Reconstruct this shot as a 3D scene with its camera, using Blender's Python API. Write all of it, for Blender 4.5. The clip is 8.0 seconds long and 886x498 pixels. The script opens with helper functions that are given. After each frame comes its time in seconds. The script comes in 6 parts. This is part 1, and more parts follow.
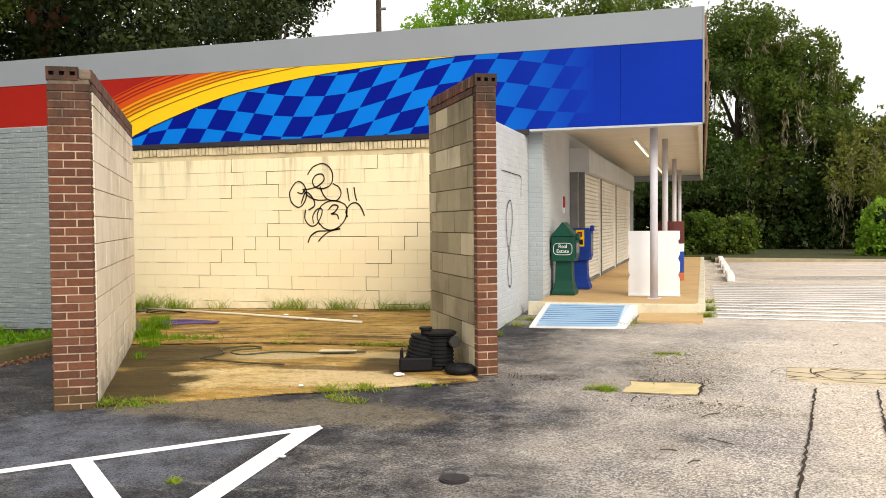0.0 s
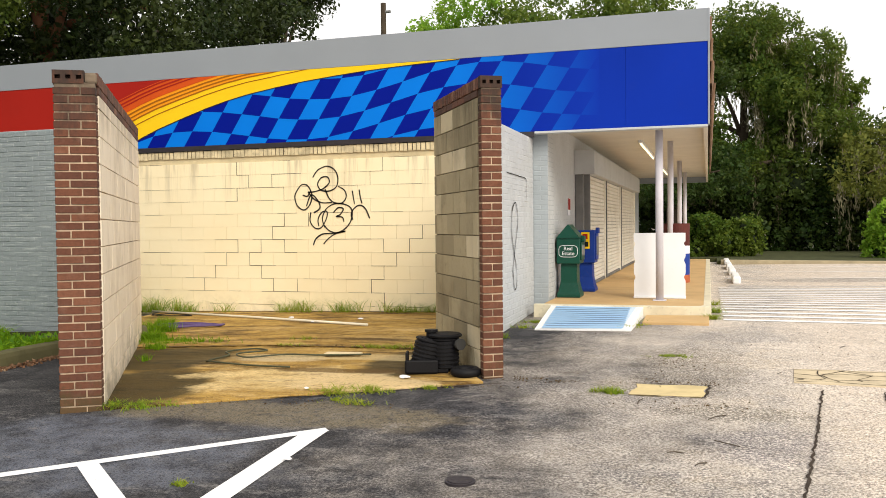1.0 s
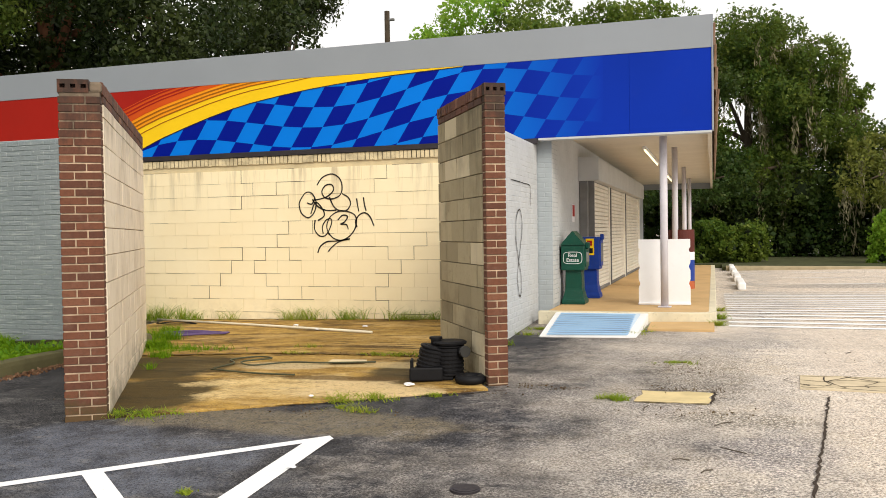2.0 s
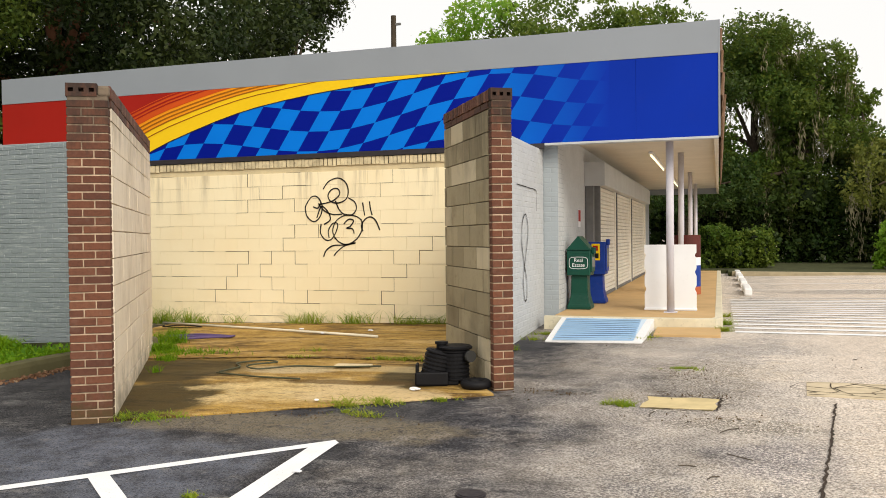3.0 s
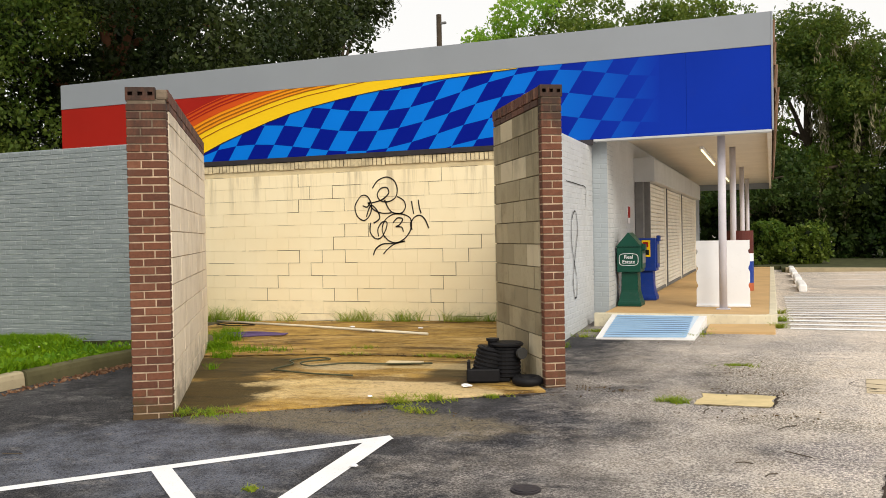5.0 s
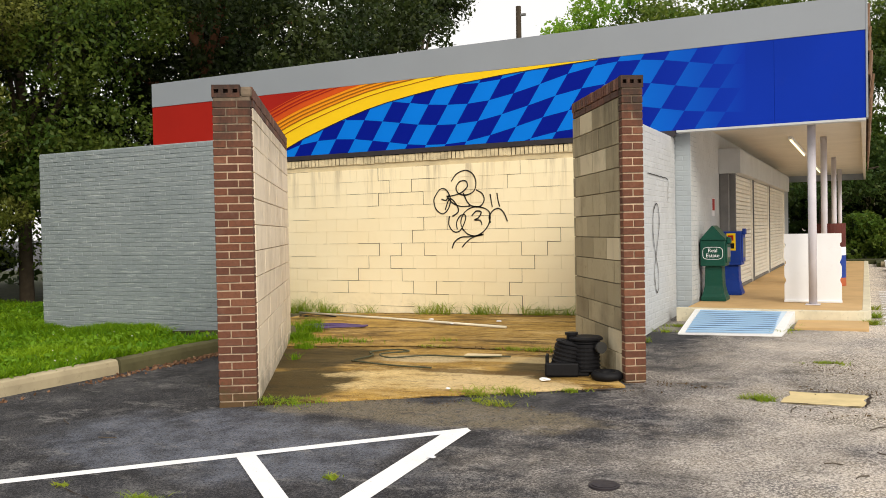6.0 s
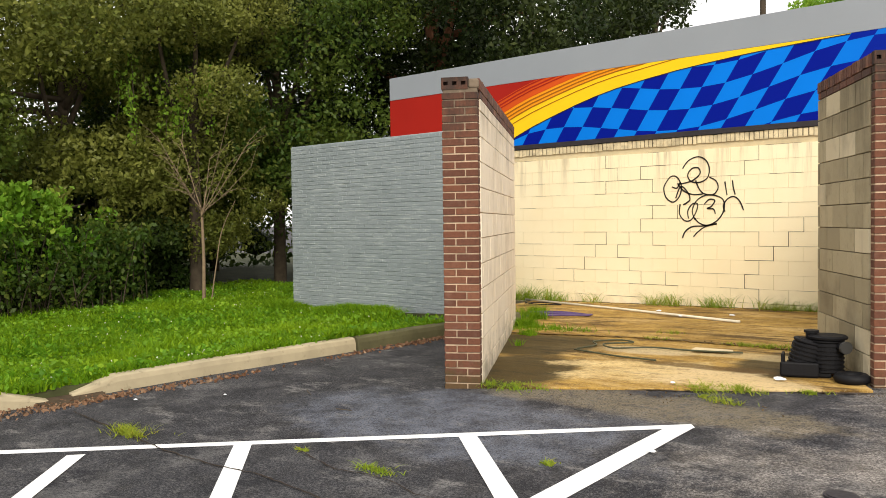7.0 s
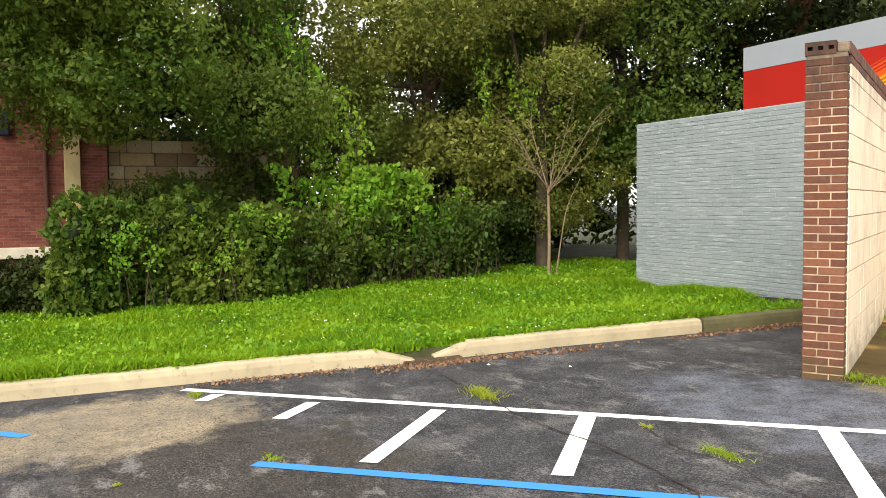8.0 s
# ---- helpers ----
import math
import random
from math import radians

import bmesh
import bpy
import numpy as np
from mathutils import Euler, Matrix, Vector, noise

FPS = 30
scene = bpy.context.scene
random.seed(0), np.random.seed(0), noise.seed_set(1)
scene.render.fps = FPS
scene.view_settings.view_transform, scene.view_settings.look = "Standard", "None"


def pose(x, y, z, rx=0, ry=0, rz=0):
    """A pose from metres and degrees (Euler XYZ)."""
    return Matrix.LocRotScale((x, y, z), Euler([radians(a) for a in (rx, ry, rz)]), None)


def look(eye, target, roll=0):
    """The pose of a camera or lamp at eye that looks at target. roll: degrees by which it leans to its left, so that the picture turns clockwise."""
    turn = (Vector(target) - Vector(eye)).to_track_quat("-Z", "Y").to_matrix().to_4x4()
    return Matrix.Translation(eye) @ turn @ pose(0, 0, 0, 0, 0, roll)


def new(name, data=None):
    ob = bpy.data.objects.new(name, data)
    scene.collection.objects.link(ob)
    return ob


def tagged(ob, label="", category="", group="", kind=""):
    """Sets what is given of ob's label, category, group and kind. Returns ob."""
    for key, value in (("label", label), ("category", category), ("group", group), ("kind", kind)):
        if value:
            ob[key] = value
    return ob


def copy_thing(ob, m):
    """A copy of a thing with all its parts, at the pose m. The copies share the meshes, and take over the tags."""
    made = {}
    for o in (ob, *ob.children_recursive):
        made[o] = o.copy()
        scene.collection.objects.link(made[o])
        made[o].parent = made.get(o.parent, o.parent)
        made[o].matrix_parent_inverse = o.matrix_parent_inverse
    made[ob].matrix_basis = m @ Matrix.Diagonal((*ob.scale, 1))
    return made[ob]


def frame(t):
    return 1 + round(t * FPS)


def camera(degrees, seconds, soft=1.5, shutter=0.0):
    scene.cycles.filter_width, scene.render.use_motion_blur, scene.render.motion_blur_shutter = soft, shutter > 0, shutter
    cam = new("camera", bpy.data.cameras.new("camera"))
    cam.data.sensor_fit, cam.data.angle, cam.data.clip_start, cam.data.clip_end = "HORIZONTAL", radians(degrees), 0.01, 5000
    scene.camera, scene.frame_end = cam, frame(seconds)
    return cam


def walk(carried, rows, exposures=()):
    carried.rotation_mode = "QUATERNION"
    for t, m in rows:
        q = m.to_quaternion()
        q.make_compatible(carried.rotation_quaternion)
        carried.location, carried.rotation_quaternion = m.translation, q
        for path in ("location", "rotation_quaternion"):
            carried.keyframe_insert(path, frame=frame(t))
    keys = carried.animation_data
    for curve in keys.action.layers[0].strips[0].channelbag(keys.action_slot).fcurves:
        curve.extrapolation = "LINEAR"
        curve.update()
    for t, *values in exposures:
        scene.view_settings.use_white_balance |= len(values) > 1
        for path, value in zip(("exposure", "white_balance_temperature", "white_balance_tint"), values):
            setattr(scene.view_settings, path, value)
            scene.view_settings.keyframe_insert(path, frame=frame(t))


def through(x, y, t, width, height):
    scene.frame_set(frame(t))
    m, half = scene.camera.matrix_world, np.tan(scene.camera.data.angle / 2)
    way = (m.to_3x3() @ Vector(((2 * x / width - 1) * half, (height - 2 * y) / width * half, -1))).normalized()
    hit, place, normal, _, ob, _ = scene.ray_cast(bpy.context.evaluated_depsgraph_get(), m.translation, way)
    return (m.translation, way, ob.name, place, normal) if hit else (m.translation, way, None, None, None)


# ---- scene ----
cam = camera(55.1, 8.0, soft=0.9)
PATH = [
    (0, (-0.056, 0.483, 1.445), (-0.641, 2.395, 1.383), -0.5),
    (0.5, (-0.059, 0.485, 1.441), (-0.65, 2.394, 1.381), -0.5),
    (1, (-0.06, 0.484, 1.444), (-0.656, 2.392, 1.388), -0.6),
    (1.5, (-0.058, 0.489, 1.442), (-0.659, 2.396, 1.394), -0.8),
    (3, (-0.064, 0.484, 1.448), (-0.682, 2.386, 1.419), -0.6),
    (3.5, (-0.073, 0.485, 1.446), (-0.701, 2.383, 1.415), -0.5),
    (4, (-0.072, 0.478, 1.445), (-0.719, 2.37, 1.413), -0.5),
    (5.5, (-0.096, 0.423, 1.439), (-0.882, 2.262, 1.404), -1.2),
    (6, (-0.078, 0.43, 1.442), (-0.969, 2.22, 1.398), -1.1),
    (6.5, (-0.046, 0.437, 1.447), (-1.128, 2.118, 1.395), -1.2),
    (7, (-0.017, 0.434, 1.445), (-1.351, 1.923, 1.381), -0.7),
    (7.5, (0.016, 0.395, 1.443), (-1.579, 1.599, 1.361), -0.5),
    (8, (0.008, 0.358, 1.433), (-1.796, 1.215, 1.328), -0.6),
]
walk(cam, [(t, look(eye, target, roll)) for t, eye, target, roll in PATH],
     exposures=[(0, 0.15), (1.5, 0.09), (3.5, -0.06), (5.5, -0.06), (6.5, 0.1), (7.0, 0.22), (7.5, 0.38), (8.0, 0.8)])

# ---- world, sun, exposure ----
world = bpy.data.worlds.new("overcast_sky")
scene.world = world
world.use_nodes = True
wn, wl = world.node_tree.nodes, world.node_tree.links
wn.clear()
w_out = wn.new("ShaderNodeOutputWorld")
w_bg = wn.new("ShaderNodeBackground")
w_sky = wn.new("ShaderNodeTexSky")
w_sky.sky_type, w_sky.sun_disc = "NISHITA", False
w_sky.sun_elevation, w_sky.sun_rotation = radians(35), radians(136)
w_sky.dust_density, w_sky.ozone_density = 4.0, 1.0
w_mix = wn.new("ShaderNodeMix")
w_mix.data_type = "RGBA"
w_mix.inputs["Factor"].default_value = 0.85
w_mix.inputs["B"].default_value = (11.8, 11.5, 11.0, 1)
wl.new(w_sky.outputs["Color"], w_mix.inputs["A"])
wl.new(w_mix.outputs["Result"], w_bg.inputs["Color"])
w_bg.inputs["Strength"].default_value = 0.1
wl.new(w_bg.outputs["Background"], w_out.inputs["Surface"])

sun = new("sun", bpy.data.lights.new("sun", "SUN"))
sun.data.energy, sun.data.angle, sun.data.color = 2.45, radians(30), (1.0, 0.92, 0.78)
sun.matrix_world = look((7.6, -8.0, 7.8), (0, 0, 0))

# ---- materials ----


class Nodes:
    """A short way to write a node material."""

    def __init__(self, name):
        self.mat = bpy.data.materials.new(name)
        self.mat.use_nodes = True
        self.n, self.l = self.mat.node_tree.nodes, self.mat.node_tree.links
        self.bsdf = self.n["Principled BSDF"]

    def add(self, kind, **values):
        node = self.n.new(kind)
        for key, value in values.items():
            setattr(node, key, value)
        return node

    def put(self, value, socket):
        if isinstance(value, bpy.types.NodeSocket):
            self.l.new(value, socket)
        elif isinstance(value, (tuple, list)) and len(value) == 3 and socket.type == "RGBA":
            socket.default_value = (*value, 1)
        else:
            socket.default_value = value

    def pos(self):
        return self.add("ShaderNodeNewGeometry").outputs["Position"]

    def noise(self, scale, detail=4.0, rough=0.55, vec=None, stretch=None):
        node = self.add("ShaderNodeTexNoise")
        node.inputs["Scale"].default_value = scale
        node.inputs["Detail"].default_value = detail
        node.inputs["Roughness"].default_value = rough
        vec = vec or self.pos()
        if stretch:
            m = self.add("ShaderNodeMapping")
            m.inputs["Scale"].default_value = stretch
            self.l.new(vec, m.inputs["Vector"])
            vec = m.outputs["Vector"]
        self.l.new(vec, node.inputs["Vector"])
        return node.outputs["Fac"]

    def ramp(self, fac, lo, hi, a=0.0, b=1.0):
        node = self.add("ShaderNodeMapRange", clamp=True)
        self.put(fac, node.inputs["Value"])
        for key, v in (("From Min", lo), ("From Max", hi), ("To Min", a), ("To Max", b)):
            node.inputs[key].default_value = v
        return node.outputs["Result"]

    def mix(self, fac, a, b, blend="MIX"):
        node = self.add("ShaderNodeMix", data_type="RGBA", blend_type=blend)
        self.put(fac, node.inputs["Factor"])
        self.put(a, node.inputs["A"])
        self.put(b, node.inputs["B"])
        return node.outputs["Result"]

    def math(self, op, a, b=0.0):
        node = self.add("ShaderNodeMath", operation=op)
        self.put(a, node.inputs[0])
        self.put(b, node.inputs[1])
        return node.outputs["Value"]

    def axis(self, i):
        node = self.add("ShaderNodeSeparateXYZ")
        self.l.new(self.pos(), node.inputs["Vector"])
        return node.outputs[i]

    def rand(self):
        return self.add("ShaderNodeObjectInfo").outputs["Random"]

    def island(self):
        return self.add("ShaderNodeNewGeometry").outputs["Random Per Island"]

    def done(self, color, rough=0.8, bump=None, strength=0.3, distance=0.01, metal=0.0, spec=0.5):
        self.put(color, self.bsdf.inputs["Base Color"])
        self.put(rough, self.bsdf.inputs["Roughness"])
        self.bsdf.inputs["Metallic"].default_value = metal
        self.bsdf.inputs["Specular IOR Level"].default_value = spec
        if bump is not None:
            b = self.add("ShaderNodeBump")
            b.inputs["Strength"].default_value = strength
            b.inputs["Distance"].default_value = distance
            self.put(bump, b.inputs["Height"])
            self.l.new(b.outputs["Normal"], self.bsdf.inputs["Normal"])
        return self.mat


def plain(name, color, rough=0.6, wear=0.25, scale=3.0, metal=0.0, bump=0.15, dirt=(0.12, 0.10, 0.08), dirt_amount=0.25, fine=60.0, spec=0.3):
    """Painted or moulded surface with cloudy tone, specks and a little dirt."""
    k = Nodes(name)
    dark = tuple(c * (1 - wear) for c in color)
    c = k.mix(k.ramp(k.noise(scale, 5), 0.35, 0.7), color, dark)
    c = k.mix(k.ramp(k.noise(scale * 4.3, 6, 0.65), 0.58, 0.8, 0, dirt_amount), c, dirt)
    return k.done(c, k.ramp(k.noise(scale * 6), 0.3, 0.7, rough - 0.08, rough + 0.08), k.noise(fine, 4), bump, 0.004, metal, spec)


def brick_mat(name, a, b, c, pale=(0.42, 0.33, 0.27), use_island=False, amount=0.35, soot=0.0):
    k = Nodes(name)
    r = k.island() if use_island else k.rand()
    col = k.mix(k.ramp(r, 0.0, 0.6), a, b)
    col = k.mix(k.ramp(r, 0.7, 1.0), col, c)
    col = k.mix(k.ramp(k.noise(28, 6, 0.7), 0.45, 0.75, 0, 0.55), col, tuple(v * 0.5 for v in b))
    col = k.mix(k.ramp(k.noise(9, 5, 0.6), 0.55, 0.75, 0, amount), col, pale)
    if soot:
        # black weathering that has run down from the cap, and green algae splashed up at the foot
        run = k.math("ADD", k.axis(2), k.math("MULTIPLY", k.math("SUBTRACT", k.noise(7, 7, 0.7, stretch=(1, 1, 0.35)), 0.5), 1.5))
        col = k.mix(k.ramp(run, 2.25, 2.65, 0, soot), col, (0.022, 0.017, 0.014))
        splash = k.math("ADD", k.axis(2), k.math("MULTIPLY", k.math("SUBTRACT", k.noise(11, 7, 0.75), 0.5), 0.9))
        col = k.mix(k.ramp(splash, 0.22, 0.02, 0, soot * 0.8), col, (0.06, 0.05, 0.016))
    return k.done(col, 0.9, k.noise(90, 5, 0.7), 0.5, 0.006)


M_BRICK = brick_mat("red_brown_brick", (0.165, 0.060, 0.031), (0.105, 0.039, 0.023), (0.205, 0.082, 0.044), amount=0.1, soot=0.85)
M_CAPBRICK = brick_mat("weathered_cap_brick", (0.17, 0.07, 0.045), (0.09, 0.045, 0.033), (0.26, 0.13, 0.085), (0.05, 0.045, 0.04))


def mortar_mat(name, color, soot=0.0):
    k = Nodes(name)
    c = k.mix(k.ramp(k.noise(6, 6), 0.35, 0.7), color, tuple(v * 0.55 for v in color))
    c = k.mix(k.ramp(k.noise(2.2, 6, 0.7), 0.50, 0.66, 0, 0.7), c, tuple(v * 0.3 for v in color))
    if soot:
        run = k.math("ADD", k.axis(2), k.math("MULTIPLY", k.math("SUBTRACT", k.noise(7, 7, 0.7, stretch=(1, 1, 0.35)), 0.5), 1.5))
        c = k.mix(k.ramp(run, 2.0, 2.5, 0, soot), c, (0.05, 0.04, 0.03))
    return k.done(c, 0.95, k.noise(120, 4), 0.5, 0.004)


M_MORTAR = mortar_mat("pale_mortar", (0.60, 0.45, 0.315), 0.75)
M_MORTAR_GREY = mortar_mat("grey_mortar", (0.24, 0.195, 0.125))


def block_mat(name, color, shade, stain, random_tone=0.2, cap_run=0.0):
    """Concrete block; stain runs along the courses near the top and in blotches."""
    k = Nodes(name)
    r = k.rand()
    c = k.mix(k.ramp(r, 0, 1, 0, random_tone * 3), color, shade)
    c = k.mix(k.ramp(k.noise(2.2, 6, 0.6), 0.5, 0.78, 0, 0.6), c, stain)
    streak = k.noise(5.0, 5, 0.6, stretch=(1.0, 1.0, 0.12))
    c = k.mix(k.ramp(streak, 0.55, 0.8, 0, 0.4), c, stain)
    c = k.mix(k.ramp(k.noise(45, 5, 0.7), 0.4, 0.8, 0, 0.25), c, shade)
    if cap_run:
        # grime that has dripped from the cap, and algae splashed at the foot
        run = k.math("ADD", k.axis(2), k.math("MULTIPLY", k.math("SUBTRACT", k.noise(4.5, 8, 0.72, stretch=(1, 1, 0.22)), 0.5), 2.2))
        c = k.mix(k.ramp(run, 2.15, 2.75, 0, cap_run), c, tuple(v * 0.45 for v in stain))
        splash = k.math("ADD", k.axis(2), k.math("MULTIPLY", k.math("SUBTRACT", k.noise(5, 8, 0.75), 0.5), 1.3))
        c = k.mix(k.ramp(splash, 0.30, 0.0, 0, cap_run), c, (0.10, 0.085, 0.035))
        c = k.mix(k.ramp(k.noise(13, 7, 0.75), 0.58, 0.68, 0, 0.35), c, stain)
    return k.done(c, 0.92, k.noise(130, 5, 0.7), 0.45, 0.005)


M_BLOCK_TAN = block_mat("tan_block", (0.47, 0.405, 0.265), (0.27, 0.23, 0.145), (0.14, 0.11, 0.062), 0.33, 0.6)
M_BLOCK_LIGHT = block_mat("light_tan_block", (0.66, 0.58, 0.41), (0.54, 0.47, 0.32), (0.22, 0.18, 0.11), 0.2)
M_BLOCK_PALE = block_mat("pale_painted_block", (0.90, 0.80, 0.65), (0.80, 0.70, 0.56), (0.50, 0.41, 0.30), 0.25, 0.55)


def cream_mat():
    k = Nodes("cream_painted_block")
    c = k.mix(k.ramp(k.noise(1.1, 5), 0.35, 0.7), (0.93, 0.82, 0.57), (0.90, 0.765, 0.50))
    c = k.mix(k.ramp(k.rand(), 0, 1, 0, 0.35), c, (0.88, 0.77, 0.53))
    drip = k.noise(3.5, 8, 0.7, stretch=(1.6, 1.0, 0.10))
    high = k.ramp(k.axis(2), 1.75, 2.6)
    c = k.mix(k.math("MULTIPLY", k.ramp(drip, 0.50, 0.64), k.math("MULTIPLY", high, 0.75)), c, (0.30, 0.24, 0.15))
    low = k.ramp(k.axis(2), 0.5, 0.1)
    c = k.mix(k.math("MULTIPLY", k.ramp(k.noise(6, 6, 0.65), 0.42, 0.7), k.math("MULTIPLY", low, 0.5)), c, (0.38, 0.31, 0.19))
    c = k.mix(k.ramp(k.noise(30, 5, 0.7), 0.62, 0.8, 0, 0.25), c, (0.55, 0.45, 0.28))
    return k.done(c, 0.75, k.noise(70, 5, 0.65), 0.35, 0.004)


M_CREAM = cream_mat()
M_CREAM_JOINT = plain("cream_joint_paint", (0.70, 0.58, 0.36), 0.8, 0.25, 5)
M_SOLDIER = plain("cream_stained_brick", (0.76, 0.64, 0.41), 0.8, 0.45, 6, dirt=(0.10, 0.055, 0.035), dirt_amount=0.95)
M_DARK_JOINT = plain("dark_open_joint", (0.05, 0.035, 0.025), 0.95, 0.4, 8)


def greybrick_mat(name="grey_painted_brick"):
    k = Nodes(name)
    c = k.mix(k.ramp(k.noise(0.9, 5), 0.3, 0.7), (0.25, 0.285, 0.305), (0.20, 0.235, 0.255))
    c = k.mix(k.ramp(k.island(), 0, 1, 0, 0.4), c, (0.28, 0.315, 0.335))
    # painted highlights: pale streaks along the courses, as if ledges caught the light
    c = k.mix(k.ramp(k.noise(3.2, 7, 0.7, stretch=(1.0, 1.0, 13.0)), 0.54, 0.62, 0, 0.6), c, (0.44, 0.475, 0.49))
    c = k.mix(k.ramp(k.noise(26, 6, 0.75), 0.56, 0.68, 0, 0.5), c, (0.50, 0.53, 0.54))
    return k.done(c, 0.42, k.noise(38, 6, 0.7), 0.6, 0.010)


M_GREYBRICK = greybrick_mat()
M_GREYWALL = plain("grey_painted_wall", (0.36, 0.40, 0.43), 0.65, 0.12, 2)
M_WHITEGREY = plain("pale_grey_painted_wall", (0.50, 0.52, 0.54), 0.65, 0.12, 2.5)
M_STRIPE = plain("light_grey_sheet_metal", (0.27, 0.297, 0.335), 0.45, 0.07, 0.7, dirt_amount=0.05)
M_RED = plain("red_sheet_metal", (0.35, 0.019, 0.013), 0.55, 0.1, 0.8, dirt_amount=0.05, spec=0.06)
M_BLUE = plain("blue_sheet_metal", (0.004, 0.030, 0.36), 0.55, 0.1, 0.8, dirt_amount=0.03, spec=0.06)
M_YELLOW = plain("yellow_paint", (0.87, 0.57, 0.016), 0.55, 0.06, 1, dirt_amount=0.03, spec=0.06)
M_AMBER = plain("amber_paint", (0.85, 0.31, 0.015), 0.55, 0.06, 1, dirt_amount=0.03, spec=0.06)
M_ORANGE = plain("orange_paint", (0.60, 0.085, 0.014), 0.55, 0.08, 1, dirt_amount=0.03, spec=0.06)
M_BROWNLINE = plain("brown_stripe_paint", (0.34, 0.12, 0.01), 0.55, 0.1, 1, dirt_amount=0.03, spec=0.06)
M_DARKTRIM = plain("dark_metal_trim", (0.035, 0.03, 0.035), 0.5, 0.3, 5)
M_SOFFIT = plain("cream_white_soffit", (0.66, 0.61, 0.52), 0.7, 0.1, 2)
M_COLUMN = plain("grey_painted_steel", (0.62, 0.60, 0.66), 0.45, 0.15, 3)
M_SHUTTER = plain("off_white_shutter", (0.84, 0.81, 0.73), 0.5, 0.12, 2.5)
M_JAMB = plain("dark_grey_jamb", (0.20, 0.20, 0.20), 0.6, 0.3, 4)
M_WHITE = plain("white_plastic", (0.82, 0.83, 0.86), 0.5, 0.05, 2, dirt_amount=0.08)
M_WALK = plain("tan_concrete_walk", (0.60, 0.40, 0.19), 0.85, 0.2, 1.5, fine=120)
M_WALKEDGE = plain("pale_painted_edge", (0.72, 0.66, 0.50), 0.8, 0.2, 4, dirt_amount=0.5)
M_GREEN = plain("dark_green_box_paint", (0.004, 0.060, 0.040), 0.4, 0.2, 4)
M_DKBLUE = plain("blue_box_paint", (0.010, 0.045, 0.30), 0.4, 0.2, 4)
M_BLACK = plain("black_rubber", (0.008, 0.008, 0.010), 0.6, 0.3, 9, dirt=(0.03, 0.027, 0.02), spec=0.2)
M_WOODSHAKE = plain("brown_shake", (0.22, 0.13, 0.08), 0.85, 0.4, 6)
M_ROOF = plain("roof_gravel", (0.30, 0.29, 0.27), 0.95, 0.3, 4)
M_KERB = plain("weathered_kerb", (0.46, 0.39, 0.26), 0.9, 0.25, 3, dirt=(0.10, 0.09, 0.05), dirt_amount=0.7, bump=0.4, fine=110)
M_KERBDARK = plain("mossy_kerb", (0.13, 0.12, 0.06), 0.9, 0.35, 3, dirt=(0.05, 0.05, 0.02), dirt_amount=0.6, bump=0.4, fine=110)
M_TUBE = bpy.data.materials.new("lit_fluorescent_tube")
M_TUBE.use_nodes = True
M_TUBE.node_tree.nodes["Principled BSDF"].inputs["Emission Color"].default_value = (1.0, 0.86, 0.45, 1)
M_TUBE.node_tree.nodes["Principled BSDF"].inputs["Emission Strength"].default_value = 1.8


def ground_z(x, y):
    """Height of the paved ground: a gentle plane that rises toward the store and falls off behind it."""
    z = -0.0909 + 0.01834 * min(max(x, -14), 4) + 0.02796 * min(max(y, -3), 12.5)
    return z - 0.006 * min(max(y - 14, 0), 14)


def spot(k, cx, cy, rx, ry, wobble=0.9, scale=1.6):
    """1 inside an uneven patch of the plan, 0 outside."""
    dx = k.math("DIVIDE", k.math("SUBTRACT", k.axis(0), cx), rx)
    dy = k.math("DIVIDE", k.math("SUBTRACT", k.axis(1), cy), ry)
    r = k.math("SQRT", k.math("ADD", k.math("MULTIPLY", dx, dx), k.math("MULTIPLY", dy, dy)))
    r = k.math("ADD", r, k.math("MULTIPLY", k.math("SUBTRACT", k.noise(scale, 6, 0.65), 0.5), wobble * 2))
    return k.ramp(r, 1.15, 0.8)


